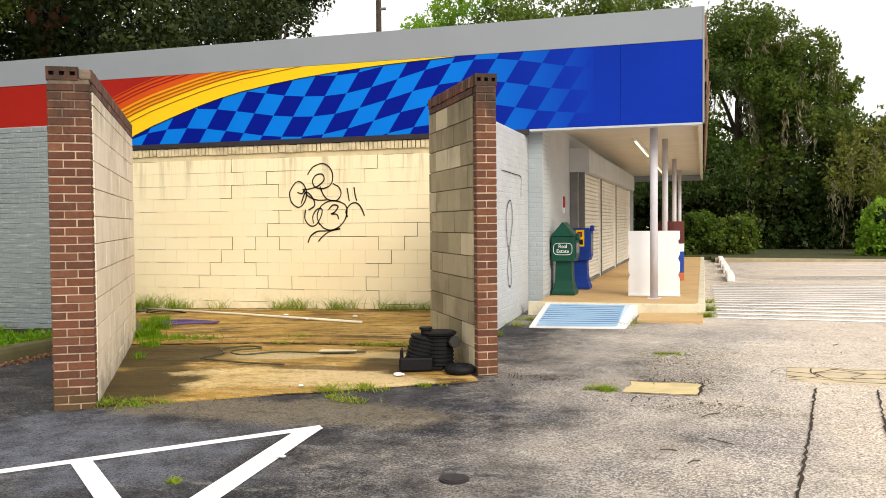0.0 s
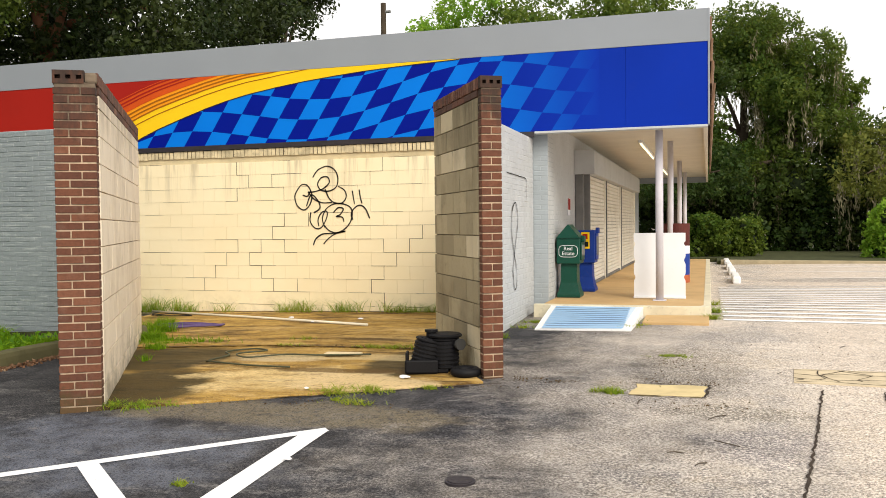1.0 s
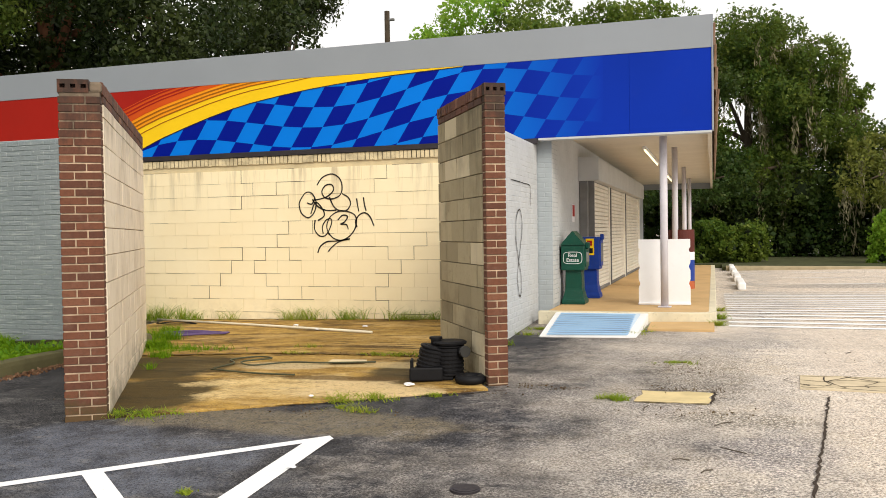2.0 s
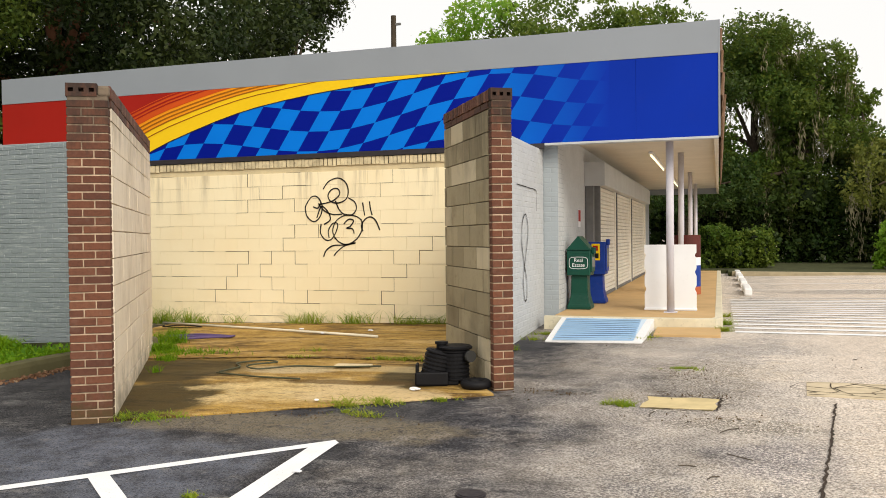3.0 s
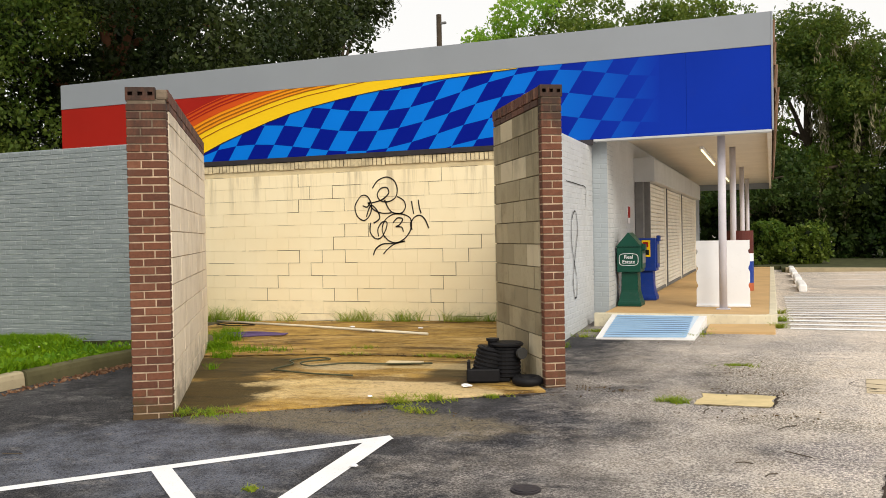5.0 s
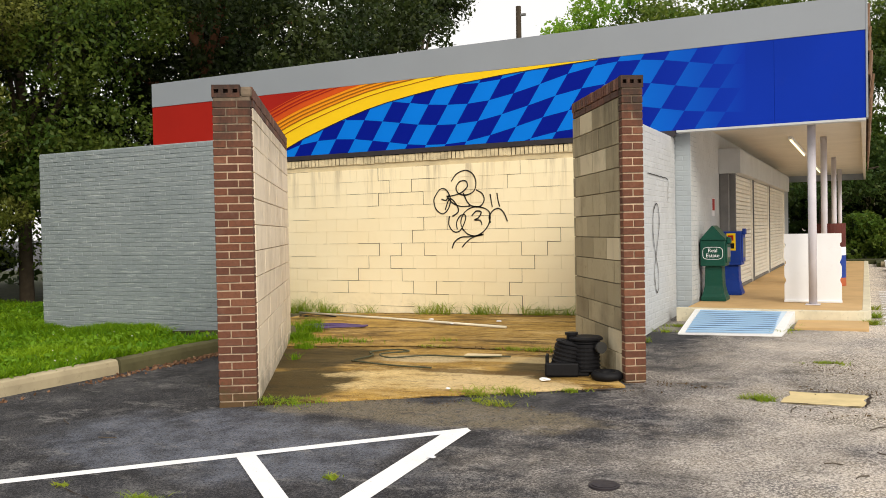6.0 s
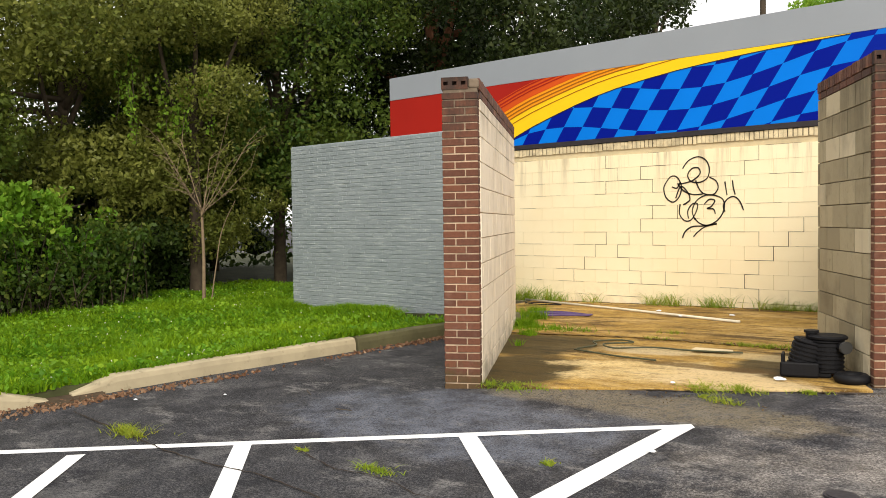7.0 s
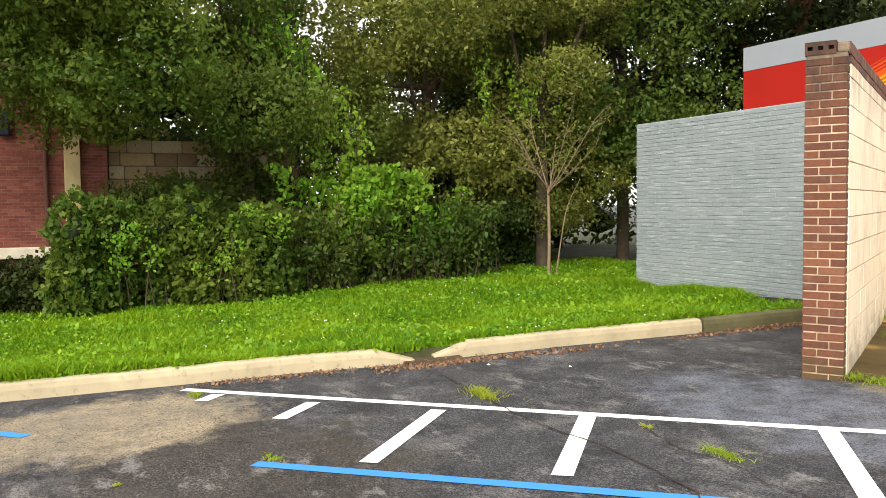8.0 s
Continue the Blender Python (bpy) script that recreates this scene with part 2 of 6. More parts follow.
def asphalt_mat():
    k = Nodes("worn_asphalt")
    x, y = k.axis(0), k.axis(1)
    big, mid, small = k.noise(0.7, 6, 0.62), k.noise(3.0, 8, 0.7), k.noise(13, 6, 0.75)
    grit, salt = k.noise(62, 4, 0.8), k.noise(110, 3, 0.8)
    # sealed dark toward the kerb, worn and sandy toward the lot
    wander = k.math("ADD", k.math("MULTIPLY", k.math("SUBTRACT", big, 0.5), 5.0), k.math("MULTIPLY", k.math("SUBTRACT", mid, 0.5), 2.6))
    wander = k.math("ADD", wander, k.math("MULTIPLY", k.math("SUBTRACT", small, 0.5), 1.4))
    side = k.math("ADD", k.math("ADD", x, k.math("MULTIPLY", y, 0.10)), wander)
    worn = k.ramp(side, -1.5, 1.35)
    # sealed side: near black binder, pale scuffs, a paler bluish area and brown patches
    dark = k.mix(k.ramp(mid, 0.40, 0.62), (0.010, 0.0105, 0.016), (0.034, 0.034, 0.043))
    dark = k.mix(k.ramp(k.noise(1.7, 9, 0.75), 0.54, 0.62, 0, 0.6), dark, (0.15, 0.145, 0.148))
    dark = k.mix(k.math("MULTIPLY", spot(k, -4.2, 5.1, 1.5, 0.8), k.ramp(mid, 0.36, 0.62, 0.15, 0.8)), dark, (0.17, 0.19, 0.25))
    damp_patch = spot(k, -5.0, 1.3, 1.5, 1.1, 0.7)
    dark = k.mix(k.math("MULTIPLY", damp_patch, k.ramp(mid, 0.38, 0.58, 0.55, 0.97)), dark, (0.030, 0.020, 0.014))
    dark = k.mix(k.ramp(k.noise(2.4, 9, 0.78, stretch=(0.7, 1.6, 1)), 0.56, 0.62, 0, 0.75), dark, (0.23, 0.22, 0.215))
    dark = k.mix(k.math("MULTIPLY", spot(k, -6.75, 0.75, 0.95, 1.05, 0.9, 2.4), k.ramp(mid, 0.40, 0.60, 0.95, 0.6)), dark, (0.36, 0.29, 0.19))
    dark = k.mix(k.math("MULTIPLY", spot(k, -3.2, 6.25, 1.5, 0.35), k.ramp(small, 0.35, 0.6, 0.3, 0.85)), dark, (0.26, 0.21, 0.13))
    # worn side: pale aggregate with dark leftovers of binder and brown dirt
    pale = k.mix(k.ramp(mid, 0.40, 0.60), (0.66, 0.565, 0.47), (0.40, 0.345, 0.30))
    pale = k.mix(k.ramp(k.noise(1.3, 9, 0.75), 0.49, 0.60, 0, 0.75), pale, (0.15, 0.14, 0.145))
    pale = k.mix(k.ramp(k.noise(3.4, 9, 0.75), 0.53, 0.61, 0, 0.65), pale, (0.70, 0.615, 0.53))
    pale = k.mix(k.ramp(k.noise(0.9, 6, 0.65), 0.55, 0.68, 0, 0.5), pale, (0.50, 0.36, 0.17))
    pale = k.mix(k.math("MULTIPLY", spot(k, -0.2, 8.3, 0.5, 1.2), k.ramp(small, 0.35, 0.62, 0.35, 0.95)), pale, (0.13, 0.095, 0.05))
    pale = k.mix(k.math("MULTIPLY", spot(k, 0.1, 6.75, 0.5, 0.22), 0.8), pale, (0.12, 0.095, 0.055))
    pale = k.mix(k.math("MULTIPLY", spot(k, 0.25, 5.95, 0.4, 0.4), 0.6), pale, (0.22, 0.19, 0.21))
    pale = k.mix(k.math("MULTIPLY", spot(k, 0.5, 10.1, 0.9, 0.28), 0.6), pale, (0.21, 0.19, 0.19))
    lot = k.ramp(k.math("ADD", k.math("SUBTRACT", x, k.math("MULTIPLY", y, 0.04)), k.math("MULTIPLY", k.math("SUBTRACT", mid, 0.5), 1.2)), 0.15, 0.75)
    sandy = k.mix(k.ramp(mid, 0.35, 0.65), (0.74, 0.605, 0.48), (0.58, 0.465, 0.36))
    pale = k.mix(k.math("MULTIPLY", lot, 0.85), pale, sandy)
    pale = k.mix(k.math("MULTIPLY", spot(k, 2.6, 18.9, 1.6, 0.7), 0.7), pale, (0.10, 0.09, 0.085))
    c = k.mix(worn, dark, pale)
    # loose colour drift, then stones showing through and pits between them
    c = k.mix(k.ramp(k.noise(5.5, 6, 0.7), 0.52, 0.66, 0, 0.28), c, k.mix(worn, (0.050, 0.043, 0.034), (0.56, 0.45, 0.28)))
    c = k.mix(k.ramp(small, 0.53, 0.66, 0, 0.5), c, k.mix(worn, (0.016, 0.016, 0.02), (0.16, 0.145, 0.14)))
    c = k.mix(k.ramp(small, 0.47, 0.34, 0, 0.45), c, k.mix(worn, (0.085, 0.083, 0.085), (0.84, 0.76, 0.67)))
    stones = k.math("MULTIPLY", k.ramp(grit, 0.52, 0.56), k.ramp(k.math("ADD", worn, k.math("MULTIPLY", k.math("SUBTRACT", mid, 0.45), 1.6)), -0.1, 0.5, 0.15, 0.95))
    c = k.mix(stones, c, k.mix(worn, (0.17, 0.165, 0.165), (0.84, 0.76, 0.68)))
    c = k.mix(k.ramp(grit, 0.47, 0.42, 0, 0.85), c, k.mix(worn, (0.008, 0.008, 0.011), (0.13, 0.115, 0.105)))
    c = k.mix(k.math("MULTIPLY", k.ramp(salt, 0.60, 0.65, 0, 0.8), k.ramp(worn, 0, 0.6, 0.25, 1.0)), c, (0.80, 0.76, 0.72))
    c = k.mix(k.ramp(salt, 0.40, 0.35, 0, 0.6), c, k.mix(worn, (0.006, 0.006, 0.008), (0.13, 0.115, 0.11)))
    rough = k.math("SUBTRACT", k.ramp(k.noise(0.8, 4), 0.45, 0.7, 0.68, 0.9), k.math("MULTIPLY", damp_patch, 0.25))
    return k.done(c, rough, grit, 0.7, 0.010, spec=0.25)


M_ASPHALT = asphalt_mat()


def slab_mat():
    k = Nodes("stained_concrete_slab")
    mid, small = k.noise(2.6, 10, 0.74, stretch=(1, 1.6, 1)), k.noise(16, 7, 0.75)
    c = k.mix(k.ramp(mid, 0.34, 0.66), (0.55, 0.35, 0.09), (0.22, 0.12, 0.024))
    c = k.mix(k.ramp(k.noise(1.2, 10, 0.72, stretch=(0.6, 2.0, 1)), 0.50, 0.60, 0, 0.8), c, (0.58, 0.40, 0.16))
    c = k.mix(k.ramp(k.noise(1.5, 10, 0.74, stretch=(0.6, 2.4, 1)), 0.51, 0.60, 0, 0.9), c, (0.085, 0.045, 0.012))
    c = k.mix(k.ramp(k.noise(4.6, 9, 0.76, stretch=(0.5, 2.6, 1)), 0.54, 0.62, 0, 0.7), c, (0.13, 0.07, 0.02))
    wet = k.math("MAXIMUM", k.math("MAXIMUM", spot(k, -5.0, 6.75, 0.80, 0.95, 0.5), spot(k, -5.75, 8.2, 0.95, 0.75, 0.5)), spot(k, -2.8, 8.2, 0.45, 0.7, 0.4))
    c = k.mix(k.math("MULTIPLY", wet, k.ramp(mid, 0.30, 0.70, 0.98, 0.75)), c, (0.016, 0.0145, 0.003))
    c = k.mix(k.math("MULTIPLY", spot(k, -3.95, 7.4, 0.65, 0.5, 1.3, 2.2), k.math("MULTIPLY", k.ramp(small, 0.35, 0.65, 1.0, 0.6), k.ramp(mid, 0.38, 0.64, 1.0, 0.35))), c, (0.78, 0.60, 0.30))
    c = k.mix(k.math("MULTIPLY", spot(k, -3.05, 7.3, 0.75, 0.38, 1.1, 2.0), 0.8), c, (0.66, 0.50, 0.27))
    c = k.mix(k.math("MULTIPLY", spot(k, -4.3, 8.35, 0.5, 0.2, 0.8), 0.7), c, (0.62, 0.50, 0.30))
    c = k.mix(k.math("MULTIPLY", spot(k, -3.3, 8.5, 1.4, 0.16, 0.6), 0.6), c, (0.60, 0.47, 0.25))
    c = k.mix(k.math("MULTIPLY", spot(k, -3.3, 7.8, 1.1, 0.10, 0.9, 3.0), 0.75), c, (0.10, 0.055, 0.015))
    c = k.mix(k.ramp(small, 0.54, 0.66, 0, 0.55), c, (0.10, 0.058, 0.018))
    c = k.mix(k.ramp(k.noise(48, 6, 0.85), 0.52, 0.62, 0, 0.5), c, (0.08, 0.05, 0.02))
    c = k.mix(k.math("MULTIPLY", k.ramp(k.noise(80, 3, 0.9), 0.58, 0.68, 0, 0.5), k.ramp(wet, 0, 1, 1.0, 0.2)), c, (0.78, 0.66, 0.44))
    return k.done(c, k.ramp(wet, 0, 1, 0.88, 0.7), k.noise(90, 4, 0.8), 0.45, 0.005, spec=0.18)


M_SLAB = slab_mat()


def paint_mat(name, color):
    k = Nodes(name)
    c = k.mix(k.ramp(k.noise(60, 5, 0.75), 0.60, 0.72, 0, 0.7), color, (0.12, 0.12, 0.12))
    c = k.mix(k.ramp(k.noise(4, 5), 0.5, 0.8, 0, 0.3), c, tuple(v * 0.6 for v in color))
    return k.done(c, 0.7, k.noise(160, 4), 0.4, 0.003)


M_LINE = paint_mat("white_road_paint", (0.84, 0.84, 0.85))
M_BLUELINE = paint_mat("blue_road_paint", (0.03, 0.22, 0.66))
M_RAMPBLUE = paint_mat("faded_blue_ramp_paint", (0.34, 0.54, 0.78))


def leaf_mat(name, a, b, c, shine=0.45, through=0.35):
    k = Nodes(name)
    r = k.island()
    col = k.mix(k.ramp(r, 0.0, 0.55), a, b)
    col = k.mix(k.ramp(r, 0.75, 1.0), col, c)
    col = k.mix(k.ramp(k.noise(0.45, 3), 0.4, 0.68, 0, 0.6), col, c)
    k.done(col, shine, spec=0.2)
    t = k.add("ShaderNodeBsdfTranslucent")
    k.put(k.mix(0.5, col, c), t.inputs["Color"])
    m = k.add("ShaderNodeMixShader")
    m.inputs["Fac"].default_value = through
    k.l.new(k.bsdf.outputs["BSDF"], m.inputs[1])
    k.l.new(t.outputs["BSDF"], m.inputs[2])
    k.l.new(m.outputs["Shader"], k.n["Material Output"].inputs["Surface"])
    return k.mat


M_LEAF = leaf_mat("oak_leaves", (0.036, 0.085, 0.012), (0.075, 0.145, 0.018), (0.20, 0.25, 0.04), through=0.48)
M_LEAF_DARK = leaf_mat("dark_oak_leaves", (0.020, 0.046, 0.012), (0.036, 0.075, 0.016), (0.085, 0.115, 0.024), through=0.4)
M_LEAF_MID = leaf_mat("mid_oak_leaves", (0.034, 0.072, 0.014), (0.066, 0.125, 0.019), (0.17, 0.21, 0.036), through=0.45)
# darkened copy of the oak leaves, with deep shade put into the colour
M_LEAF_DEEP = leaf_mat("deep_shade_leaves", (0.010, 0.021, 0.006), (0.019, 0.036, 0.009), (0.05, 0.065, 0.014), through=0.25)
M_LEAF_BRIGHT = leaf_mat("fresh_vine_leaves", (0.09, 0.24, 0.02), (0.16, 0.37, 0.03), (0.36, 0.50, 0.06), through=0.5)
M_LEAF_OLIVE = leaf_mat("olive_shrub_leaves", (0.085, 0.115, 0.022), (0.145, 0.175, 0.032), (0.28, 0.29, 0.065), through=0.45)
M_MOSS = leaf_mat("grey_green_hanging_moss", (0.19, 0.18, 0.10), (0.25, 0.23, 0.14), (0.32, 0.29, 0.18), 0.9, 0.2)
M_GRASS = leaf_mat("lawn_blades", (0.042, 0.125, 0.004), (0.108, 0.25, 0.006), (0.28, 0.43, 0.012), 0.6, 0.4)
M_WEED = leaf_mat("weed_blades", (0.12, 0.24, 0.015), (0.20, 0.34, 0.02), (0.42, 0.40, 0.05), 0.6, 0.35)
M_WEED_LEAF = leaf_mat("lawn_weed_leaves", (0.055, 0.16, 0.008), (0.12, 0.29, 0.012), (0.30, 0.47, 0.03), 0.5, 0.4)
M_SOIL = plain("dark_lawn_soil", (0.065, 0.072, 0.026), 0.95, 0.5, 3, dirt=(0.10, 0.075, 0.045), dirt_amount=0.7, bump=0.5)
M_BARK = plain("oak_bark", (0.085, 0.065, 0.045), 0.95, 0.45, 5, bump=0.7, fine=25)
M_BARKPALE = plain("pale_sapling_bark", (0.26, 0.19, 0.12), 0.9, 0.3, 7, bump=0.5, fine=40)
# near black: the shade inside a shrub, put into a filler's colour
M_INNER_SHADE = plain("inner_shade_fill", (0.018, 0.030, 0.010), 0.95, 0.5, 1.5, bump=0.6)
M_LITTER = leaf_mat("brown_litter", (0.07, 0.045, 0.022), (0.11, 0.07, 0.035), (0.17, 0.12, 0.06), 0.9, 0.05)
M_BARKRED = plain("red_brown_bark", (0.17, 0.075, 0.04), 0.95, 0.4, 5, bump=0.7, fine=25)
M_DRYLEAF = leaf_mat("dry_fallen_leaves", (0.13, 0.055, 0.028), (0.18, 0.085, 0.045), (0.32, 0.22, 0.14), 0.8, 0.1)

# ---- builders ----


def mesh_of(bm, name, mat, smooth=False):
    me = bpy.data.meshes.new(name)
    bm.to_mesh(me)
    bm.free()
    for m in mat if isinstance(mat, (list, tuple)) else (mat,):
        me.materials.append(m)
    if smooth:
        for p in me.polygons:
            p.use_smooth = True
    return me


def box_bm(x0, y0, z0, x1, y1, z1, bevel=0.0, segments=1):
    bm = bmesh.new()
    bmesh.ops.create_cube(bm, size=1.0, matrix=Matrix.Translation(((x0 + x1) / 2, (y0 + y1) / 2, (z0 + z1) / 2)) @ Matrix.Diagonal((abs(x1 - x0), abs(y1 - y0), abs(z1 - z0), 1)))
    if bevel:
        bmesh.ops.bevel(bm, geom=list(bm.edges), offset=bevel, segments=segments, affect="EDGES", profile=0.5)
    return bm


def prism_bm(outline, z0, z1, bevel=0.0):
    """An upright prism over a plan outline; z0 and z1 may be functions of x and y."""
    f0 = z0 if callable(z0) else (lambda x, y: z0)
    f1 = z1 if callable(z1) else (lambda x, y: z1)
    bm = bmesh.new()
    lo = [bm.verts.new((x, y, f0(x, y))) for x, y in outline]
    hi = [bm.verts.new((x, y, f1(x, y))) for x, y in outline]
    bm.faces.new(hi)
    bm.faces.new(lo[::-1])
    for i in range(len(outline)):
        j = (i + 1) % len(outline)
        bm.faces.new((lo[i], lo[j], hi[j], hi[i]))
    bmesh.ops.recalc_face_normals(bm, faces=bm.faces)
    if bevel:
        bmesh.ops.bevel(bm, geom=list(bm.edges), offset=bevel, segments=2, affect="EDGES", profile=0.5)
    return bm


def tube_bm(points, radius, sides=8, closed_ends=True):
    """A round bar along points; radius may be a list."""
    pts = [Vector(p) for p in points]
    rad = radius if isinstance(radius, (list, tuple)) else [radius] * len(pts)
    bm = bmesh.new()
    rings = []
    for i, p in enumerate(pts):
        d = (pts[min(i + 1, len(pts) - 1)] - pts[max(i - 1, 0)]).normalized()
        side = d.cross(Vector((0, 0, 1)) if abs(d.z) < 0.9 else Vector((1, 0, 0))).normalized()
        up = side.cross(d)
        rings.append([bm.verts.new(p + rad[i] * (math.cos(a) * side + math.sin(a) * up)) for a in (2 * math.pi * k / sides for k in range(sides))])
    for a, b in zip(rings, rings[1:]):
        for k in range(sides):
            bm.faces.new((a[k], a[(k + 1) % sides], b[(k + 1) % sides], b[k]))
    if closed_ends:
        bm.faces.new(rings[0][::-1])
        bm.faces.new(rings[-1])
    bmesh.ops.recalc_face_normals(bm, faces=bm.faces)
    return bm


def join_bm(*parts):
    bm = bmesh.new()
    for p in parts:
        me = bpy.data.meshes.new("tmp")
        p.to_mesh(me)
        p.free()
        bm.from_mesh(me)
        bpy.data.meshes.remove(me)
    return bm


def thing(name, label, category, at=(0, 0, 0), turn=0.0, group="", kind=""):
    ob = new(name)
    ob.matrix_basis = pose(*at, 0, 0, turn)
    ob.empty_display_size = 0.1
    return tagged(ob, label, category, group, kind)


def part(name, bm, mat, parent=None, label="", smooth=False, kind=""):
    ob = new(name, mesh_of(bm, name, mat, smooth))
    ob.parent = parent
    return tagged(ob, label, kind=kind)


def piece(name, me, parent, m, scale=(1, 1, 1)):
    ob = new(name, me)
    ob.parent = parent
    ob.matrix_basis = m @ Matrix.Diagonal((*scale, 1))
    return ob


def raw_mesh(name, verts, faces, mat):
    """A mesh from numpy arrays of corners and quads."""
    me = bpy.data.meshes.new(name)
    me.from_pydata(verts.tolist() if hasattr(verts, "tolist") else verts, [], faces.tolist() if hasattr(faces, "tolist") else faces)
    me.materials.append(mat)
    return me


BRICK_ME = mesh_of(box_bm(-0.5, -0.5, -0.5, 0.5, 0.5, 0.5, 0.03), "brick", M_BRICK)


def scaled_box(name, mat, sx, sy, sz, bevel):
    return mesh_of(box_bm(-sx / 2, -sy / 2, -sz / 2, sx / 2, sy / 2, sz / 2, bevel), name, mat)

# ---- ground, slab, kerbs, walk ----


def strip_sheet(xs, ys, zf):
    verts = [(x, y, zf(x, y)) for y in ys for x in xs]
    n = len(xs)
    faces = [(j * n + i, j * n + i + 1, (j + 1) * n + i + 1, (j + 1) * n + i) for j in range(len(ys) - 1) for i in range(n - 1)]
    return verts, faces


xs = [-600, -150, -60, -30, -20, -14] + [v * 0.5 for v in range(-27, 9)] + [4, 5, 8, 15, 30, 80, 200, 600]
ys = [-600, -150, -50, -20, -8, -3] + [v * 0.5 for v in range(-5, 30)] + [16, 20, 24, 28, 35, 60, 120, 300, 900]
xs = sorted(set(xs))
v, f = strip_sheet(xs, ys, lambda x, y: ground_z(x, y) + 0.002 * noise.noise((x * 0.7, y * 0.7, 0.3)) - (0.8 if x <= -9 else 0))
ground = new("ground", raw_mesh("ground", v, f, M_ASPHALT))
tagged(ground, "worn patched asphalt parking lot, dark by the kerb and sandy grey beyond", "ground", kind="structure")

U = Vector((0.867, 0.498, 0))
WV = Vector((-0.54, 0.842, 0))


def ground_band(name, a, b, width, mat, label, lift=0.006, category="road marking", parent=None, taper=None):
    """A painted line lying on the ground from a to b."""
    a, b = Vector((*a, 0)), Vector((*b, 0))
    d = b - a
    n = max(2, int(d.length / 0.25))
    side = Vector((-d.y, d.x, 0)).normalized() * width / 2
    bm = bmesh.new()
    rows = []
    for i in range(n + 1):
        p = a + d * i / n
        w = side * (1 + 0.04 * noise.noise((p.x * 3, p.y * 3, 1)))
        rows.append([bm.verts.new((q.x, q.y, ground_z(q.x, q.y) + lift)) for q in (p - w, p + w)])
    for r, s in zip(rows, rows[1:]):
        bm.faces.new((r[0], r[1], s[1], s[0]))
    bmesh.ops.recalc_face_normals(bm, faces=bm.faces)
    for fc in bm.faces:
        if fc.normal.z < 0:
            fc.normal_flip()
    ob = part(name, bm, mat, parent)
    if parent is None:
        tagged(ob, label, category, kind="structure")
    return ob


WHITE_LINE = "white painted parking line on dark asphalt"
bay = thing("parking_bay_marking", "white painted hatched island on dark asphalt", "road marking", kind="structure")
ground_band("edge_line", (-7.75, 1.47), (-2.60, 5.86), 0.10, M_LINE, WHITE_LINE, 0.004, parent=bay)
ground_band("cross_line", (-2.655, 5.80), (-2.575, 4.05), 0.165, M_LINE, WHITE_LINE, 0.0065, parent=bay)
for a, b in (((-3.74, 4.82), (-2.5, 3.75)), ((-4.92, 3.82), (-3.90, 2.93)), ((-5.70, 3.02), (-4.74, 2.10)), ((-6.53, 2.30), (-6.15, 1.92)), ((-7.33, 1.70), (-7.15, 1.52))):
    ground_band("cross_line", a, b, 0.125, M_LINE, WHITE_LINE, 0.0065, parent=bay)
bl = thing("accessible_bay_marking", "blue painted parking bay line on asphalt", "road marking", kind="structure")
ground_band("blue_line", (-5.12, 1.50), (-3.1, 3.42), 0.10, M_BLUELINE, "", 0.004, parent=bl)
ground_band("blue_line", (-6.75, 0.22), (-8.0, -0.8), 0.10, M_BLUELINE, "", 0.004, parent=bl)

# hatched no-parking area beside the walk
hatch = thing("hatched_zone_marking", "white diagonal hatching painted on the sandy lot", "road marking", kind="structure")
for i in range(15):
    y = 11.55 + i * 0.37
    ground_band("hatch_line", (0.12, y), (3.8, y - 0.55), 0.13, M_LINE, "", 0.005, parent=hatch)
for i in range(4):
    ground_band("bay_line", (0.3, 17.2 + i * 2.6), (4.6, 16.7 + i * 2.6), 0.1, M_LINE, "", 0.005, parent=hatch)


def slab_piece(name, outline, label, mat, top=0.02, depth=0.1, bevel=0.008):
    bm = prism_bm(outline, lambda x, y: ground_z(x, y) - depth, lambda x, y: ground_z(x, y) + top, bevel)
    ob = part(name, bm, mat)
    return tagged(ob, label, "slab", kind="structure")


slab_piece("enclosure_slab", [(-4.95, 5.97), (-1.9, 7.5), (-2.75, 8.93), (-3.5, 9.02), (-4.85, 9.05), (-6.65, 8.72)], "stained tan concrete slab of the refuse enclosure", M_SLAB)
slab_piece("enclosure_slab_rear", [(-6.66, 8.735), (-4.85, 9.065), (-3.5, 9.035), (-2.76, 8.945), (-2.45, 10.4), (-2.45, 12.07), (-8.3, 12.07), (-8.3, 10.2)], "stained tan concrete slab against the cream wall", M_SLAB, 0.028)

# kerbs and lawn
KERB_LINE = [(-8.55, -2.5), (-8.22, 0.0), (-8.0, 1.4), (-7.86, 2.5), (-7.6, 3.68)]
KERB_LINE2 = [(-7.62, 3.88), (-7.5, 5.3), (-7.28, 6.75), (-7.25, 7.0)]
KERB_LINE3 = [(-7.24, 7.03), (-7.15, 7.9), (-7.0, 8.8), (-6.9, 9.7)]


